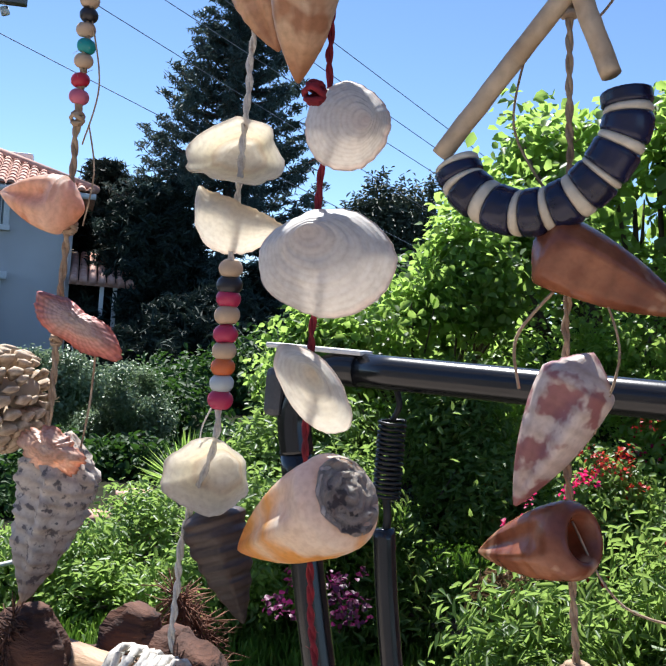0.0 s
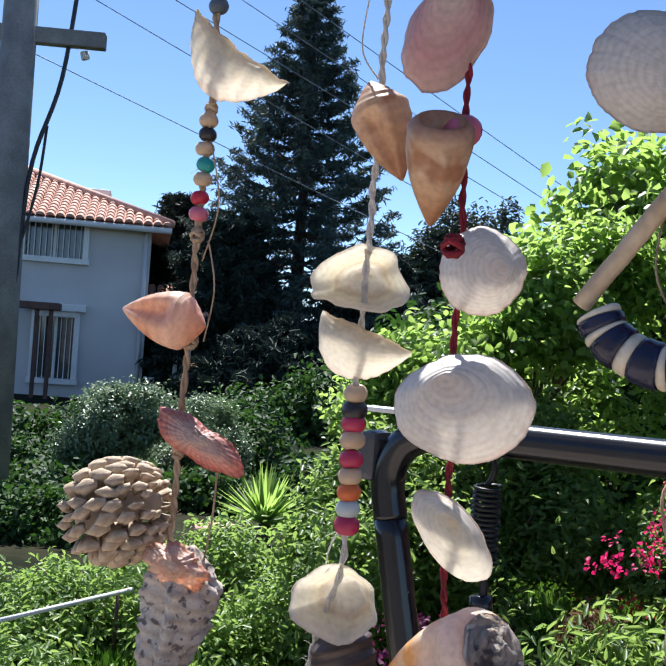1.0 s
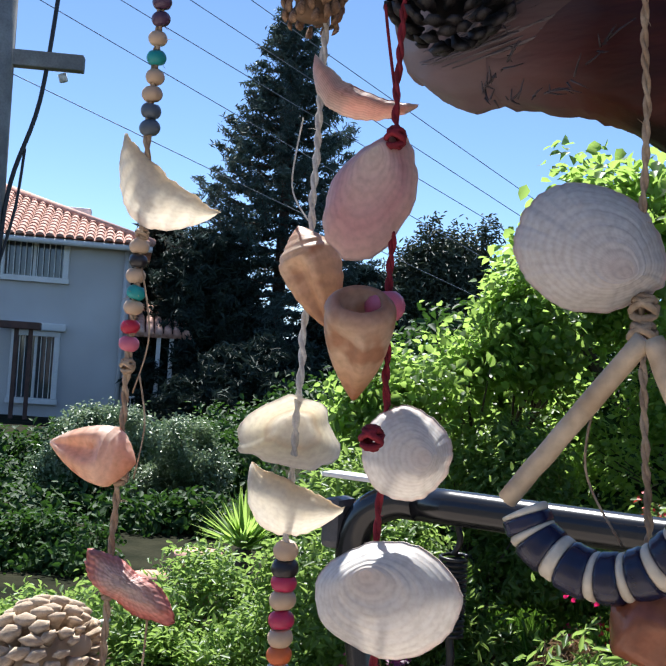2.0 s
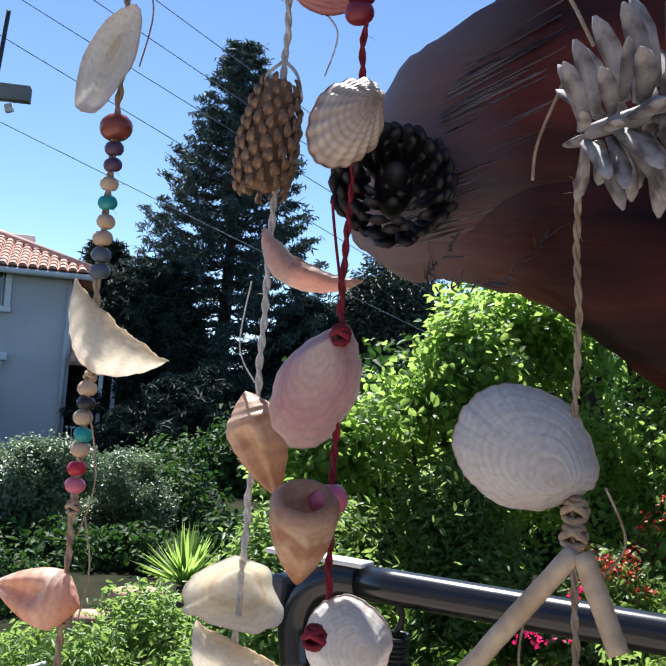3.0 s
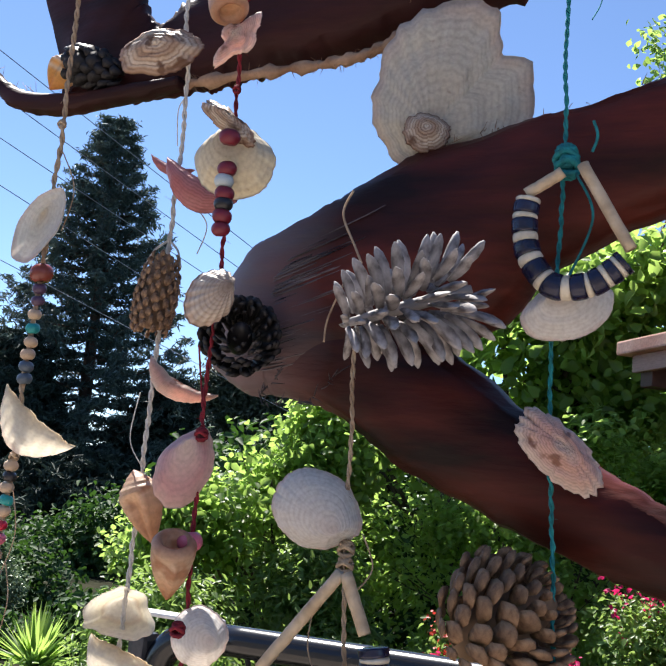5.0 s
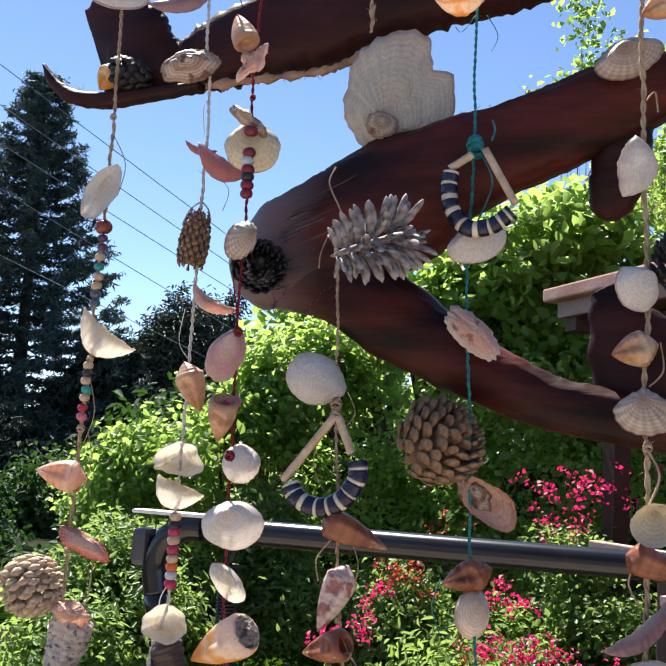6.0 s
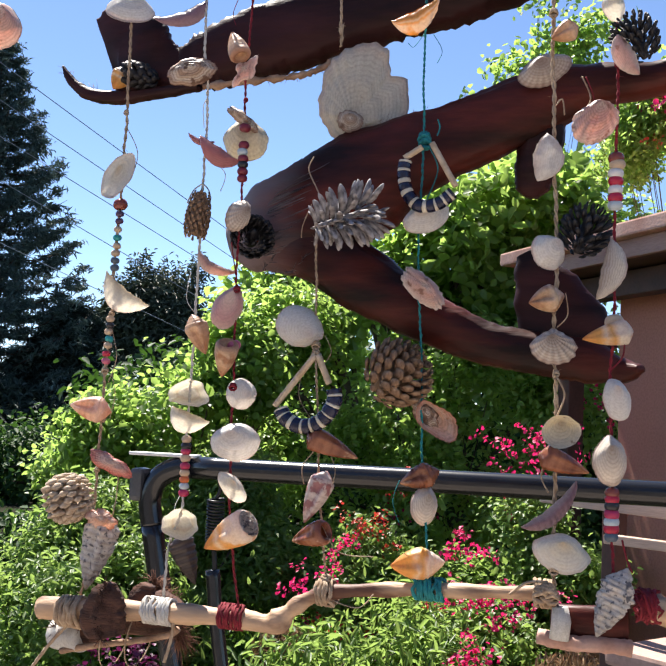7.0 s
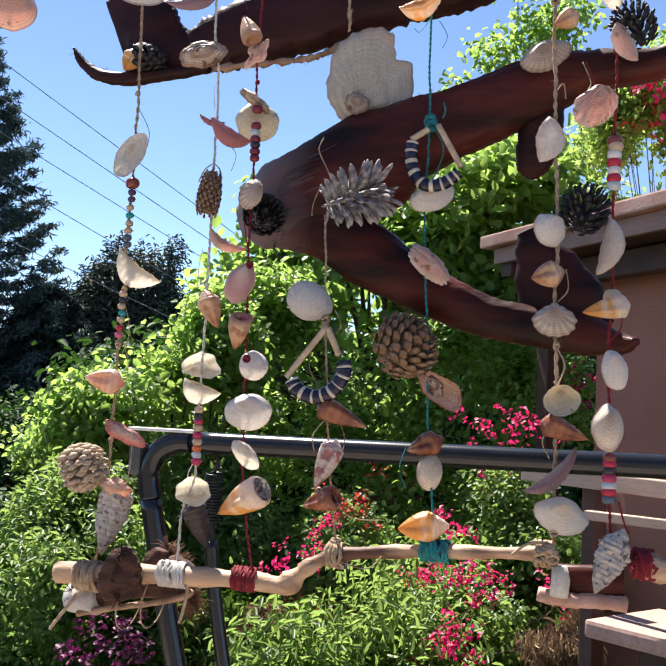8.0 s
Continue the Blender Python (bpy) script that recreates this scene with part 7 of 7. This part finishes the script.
RAIL_TOP = ((0.091, 2.324, 1.362), (0.493, 1.961, 1.362))
RAIL_LOW = ((0.289, 1.999, 1.277), (0.492, 1.893, 1.277))
KERB_LINE = ((0.301, 2.023, 0.996), (0.497, 1.877, 0.996))

yucca = empty("yucca", pose(YUCCA[0], YUCCA[1], 0), "spiky green yucca with sword leaves", "plant")
ch = YUCCA[2]
chunks = []
for i in range(150):
    a, e = rnd.uniform(0, 6.283), rnd.uniform(0.15, 1.4)
    d = Vector((math.cos(a) * math.cos(e), math.sin(a) * math.cos(e), math.sin(e)))
    s = d.cross(Vector((0, 0, 1))).normalized()
    ln, w = rnd.uniform(0.3, 0.5), 0.016
    b = Vector((0, 0, ch))
    t = b + d * ln - Vector((0, 0, 0.10 * (1.3 - e) * ln))
    m = b + d * ln * 0.5
    chunks.append(([b - s * w * 0.5, b + s * w * 0.5, m + s * w, t, m - s * w, m - Vector((0, 0, 0.008))], [(0, 5, 4), (0, 1, 5), (1, 2, 5), (5, 2, 3), (4, 5, 3)]))
V, Fc = merge(chunks)
link_mesh("sword_leaves", V, Fc, LEAF_LIME, yucca, smooth=False)
V, Fc = tube([(0, 0, 0), (0.01, 0, ch * 0.5), (0, 0, ch)], 0.06, 8, 0.2)
link_mesh("trunk", V, Fc, TRUNK, yucca)
for c, r in ((STUMP, 0.10), (STUMP_TWO, 0.12)):
    th = empty("clay_pot", pose(c[0], c[1], 0), "reddish clay pot on a brown stand", "pot")
    V, Fc = tube([(0, 0, 0), (0, 0, c[2] - 0.05), (0, 0, c[2] - 0.05), (0, 0, c[2])], [r * 0.8, r * 0.9, r * 1.2, r * 1.25], 16)
    link_mesh("body", V, Fc, TILE, th)
    V, Fc = tube([(0, 0, c[2] - 0.02), (0, 0, c[2] + 0.015)], r * 1.32, 16)
    link_mesh("rim", V, Fc, TILE, th)

A, B = Vector(EAVE_A), Vector(EAVE_B)
d = (B - A)
d.z = 0
d.normalize()
inn = Vector((-d.y, d.x, 0))
if inn.x < 0:
    inn = -inn
shed = empty("shed", Matrix(((d.x, inn.x, 0, A.x), (d.y, inn.y, 0, A.y), (0, 0, 1, 0), (0, 0, 0, 1))), "pinkish-brown rendered garden house with timber eaves", "house")
EZ2 = A.z
part("fascia", _box_bm((2.5, 0.015, EZ2 - 0.03), (5.06, 0.03, 0.085), 0.004), FASCIA, shed, "pinkish timber fascia board")
# Soffit, beams and post: brown wood with the eave's shade in its colour.
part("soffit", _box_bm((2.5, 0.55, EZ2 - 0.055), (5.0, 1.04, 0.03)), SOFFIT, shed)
part("roof", _box_bm((2.5, 1.5, EZ2 + 0.05), (5.2, 3.1, 0.07), 0.01), TILE, shed)
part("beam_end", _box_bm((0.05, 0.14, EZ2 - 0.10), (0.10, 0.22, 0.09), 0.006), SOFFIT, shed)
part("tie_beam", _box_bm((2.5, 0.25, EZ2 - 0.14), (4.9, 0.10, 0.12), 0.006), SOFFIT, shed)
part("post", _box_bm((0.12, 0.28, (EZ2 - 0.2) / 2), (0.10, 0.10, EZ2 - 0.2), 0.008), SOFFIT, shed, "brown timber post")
wm = (Vector(WALL_MARK) - A)
wx, wy = wm.dot(d) - 0.16, wm.dot(inn)
wy = max(0.4, wy)
part("wall", _box_bm((wx + 2.2, wy + 0.1, (EZ2 - 0.07) / 2), (4.4, 0.2, EZ2 - 0.07)), PINKWALL, shed)
part("wall", _box_bm((wx + 0.1, wy + 1.3, (EZ2 - 0.07) / 2), (0.2, 2.2, EZ2 - 0.07)), PINKWALL, shed)


def rail(name, a, b, s, mat, label, category, more=0.9):
    a, b = Vector(a), Vector(b)
    e = (b - a)
    e.z = 0
    ln = e.length + more
    rz = math.degrees(math.atan2(e.y, e.x))
    th = empty(name, pose(a.x, a.y, a.z, 0, 0, rz), label, category)
    part("board", _box_bm((ln / 2, 0, 0), (ln, s[0], s[1]), min(s) * 0.12), mat, th)
    for k in range(3):
        part("post", _box_bm((0.25 + k * ln * 0.45, s[0] * 0.5 + 0.028, -a.z / 2), (0.05, 0.05, a.z), 0.005), SOFFIT, th)
    return th


rail("fence_rail", *RAIL_TOP, (0.03, 0.047), PLANK, "weathered timber handrail before the shed", "rail")
rail("fence_rail", *RAIL_LOW, (0.03, 0.025), PLANK, "thin timber rail before the shed", "rail")
ka, kb = Vector(KERB_LINE[0]), Vector(KERB_LINE[1])
ke = kb - ka
ke.z = 0
kerb = empty("low_wall", pose(ka.x, ka.y, 0, 0, 0, math.degrees(math.atan2(ke.y, ke.x))), "low pink plastered garden wall", "wall")
part("coping", _box_bm((0.8, 0.15, ka.z - 0.025), (1.6, 0.34, 0.05), 0.012), KERB, kerb, "pale pink coping")
# Plaster below the slab gets the dark brown in place of the slab's shade.
part("masonry", _box_bm((0.82, 0.22, (ka.z - 0.05) / 2), (1.5, 0.18, ka.z - 0.05), 0.01), SOFFIT, kerb, "wall under the coping, coloured dark as its shade")

pipe = empty("pipe_rail", pose(-3.393, 2.318, 0), "thin pale pipe rail along the planted bed", "rail")
V, Fc = tube([(0, 0, 0.284), (0.196, 0.744, 0.368)], 0.011, 8)
link_mesh("pipe", V, Fc, WHITEPAINT, pipe)
for f, z in ((0.1, 0.284), (0.9, 0.368)):
    V, Fc = tube([(0.196 * f, 0.744 * f, 0), (0.196 * f, 0.744 * f, z)], 0.009, 8)
    link_mesh("post", V, Fc, SOFFIT, pipe)

# ---- lawn blades between the shrubs ----
n = 26000
gx = rng.uniform(-3.5, 1.2, n)
gy = rng.uniform(2.6, 7, n)
cc = np.stack([gx, gy, np.full(n, 0.05)], 1)
nn = rng.normal(size=(n, 3)) * [1, 1, 0.15]
tagged(leaf_mesh("grass", cc, nn, 0.16, LAWN, None, 0.10, 0.1, droop=-3.0), "green grass between the shrubs", "grass", "", "stuff")
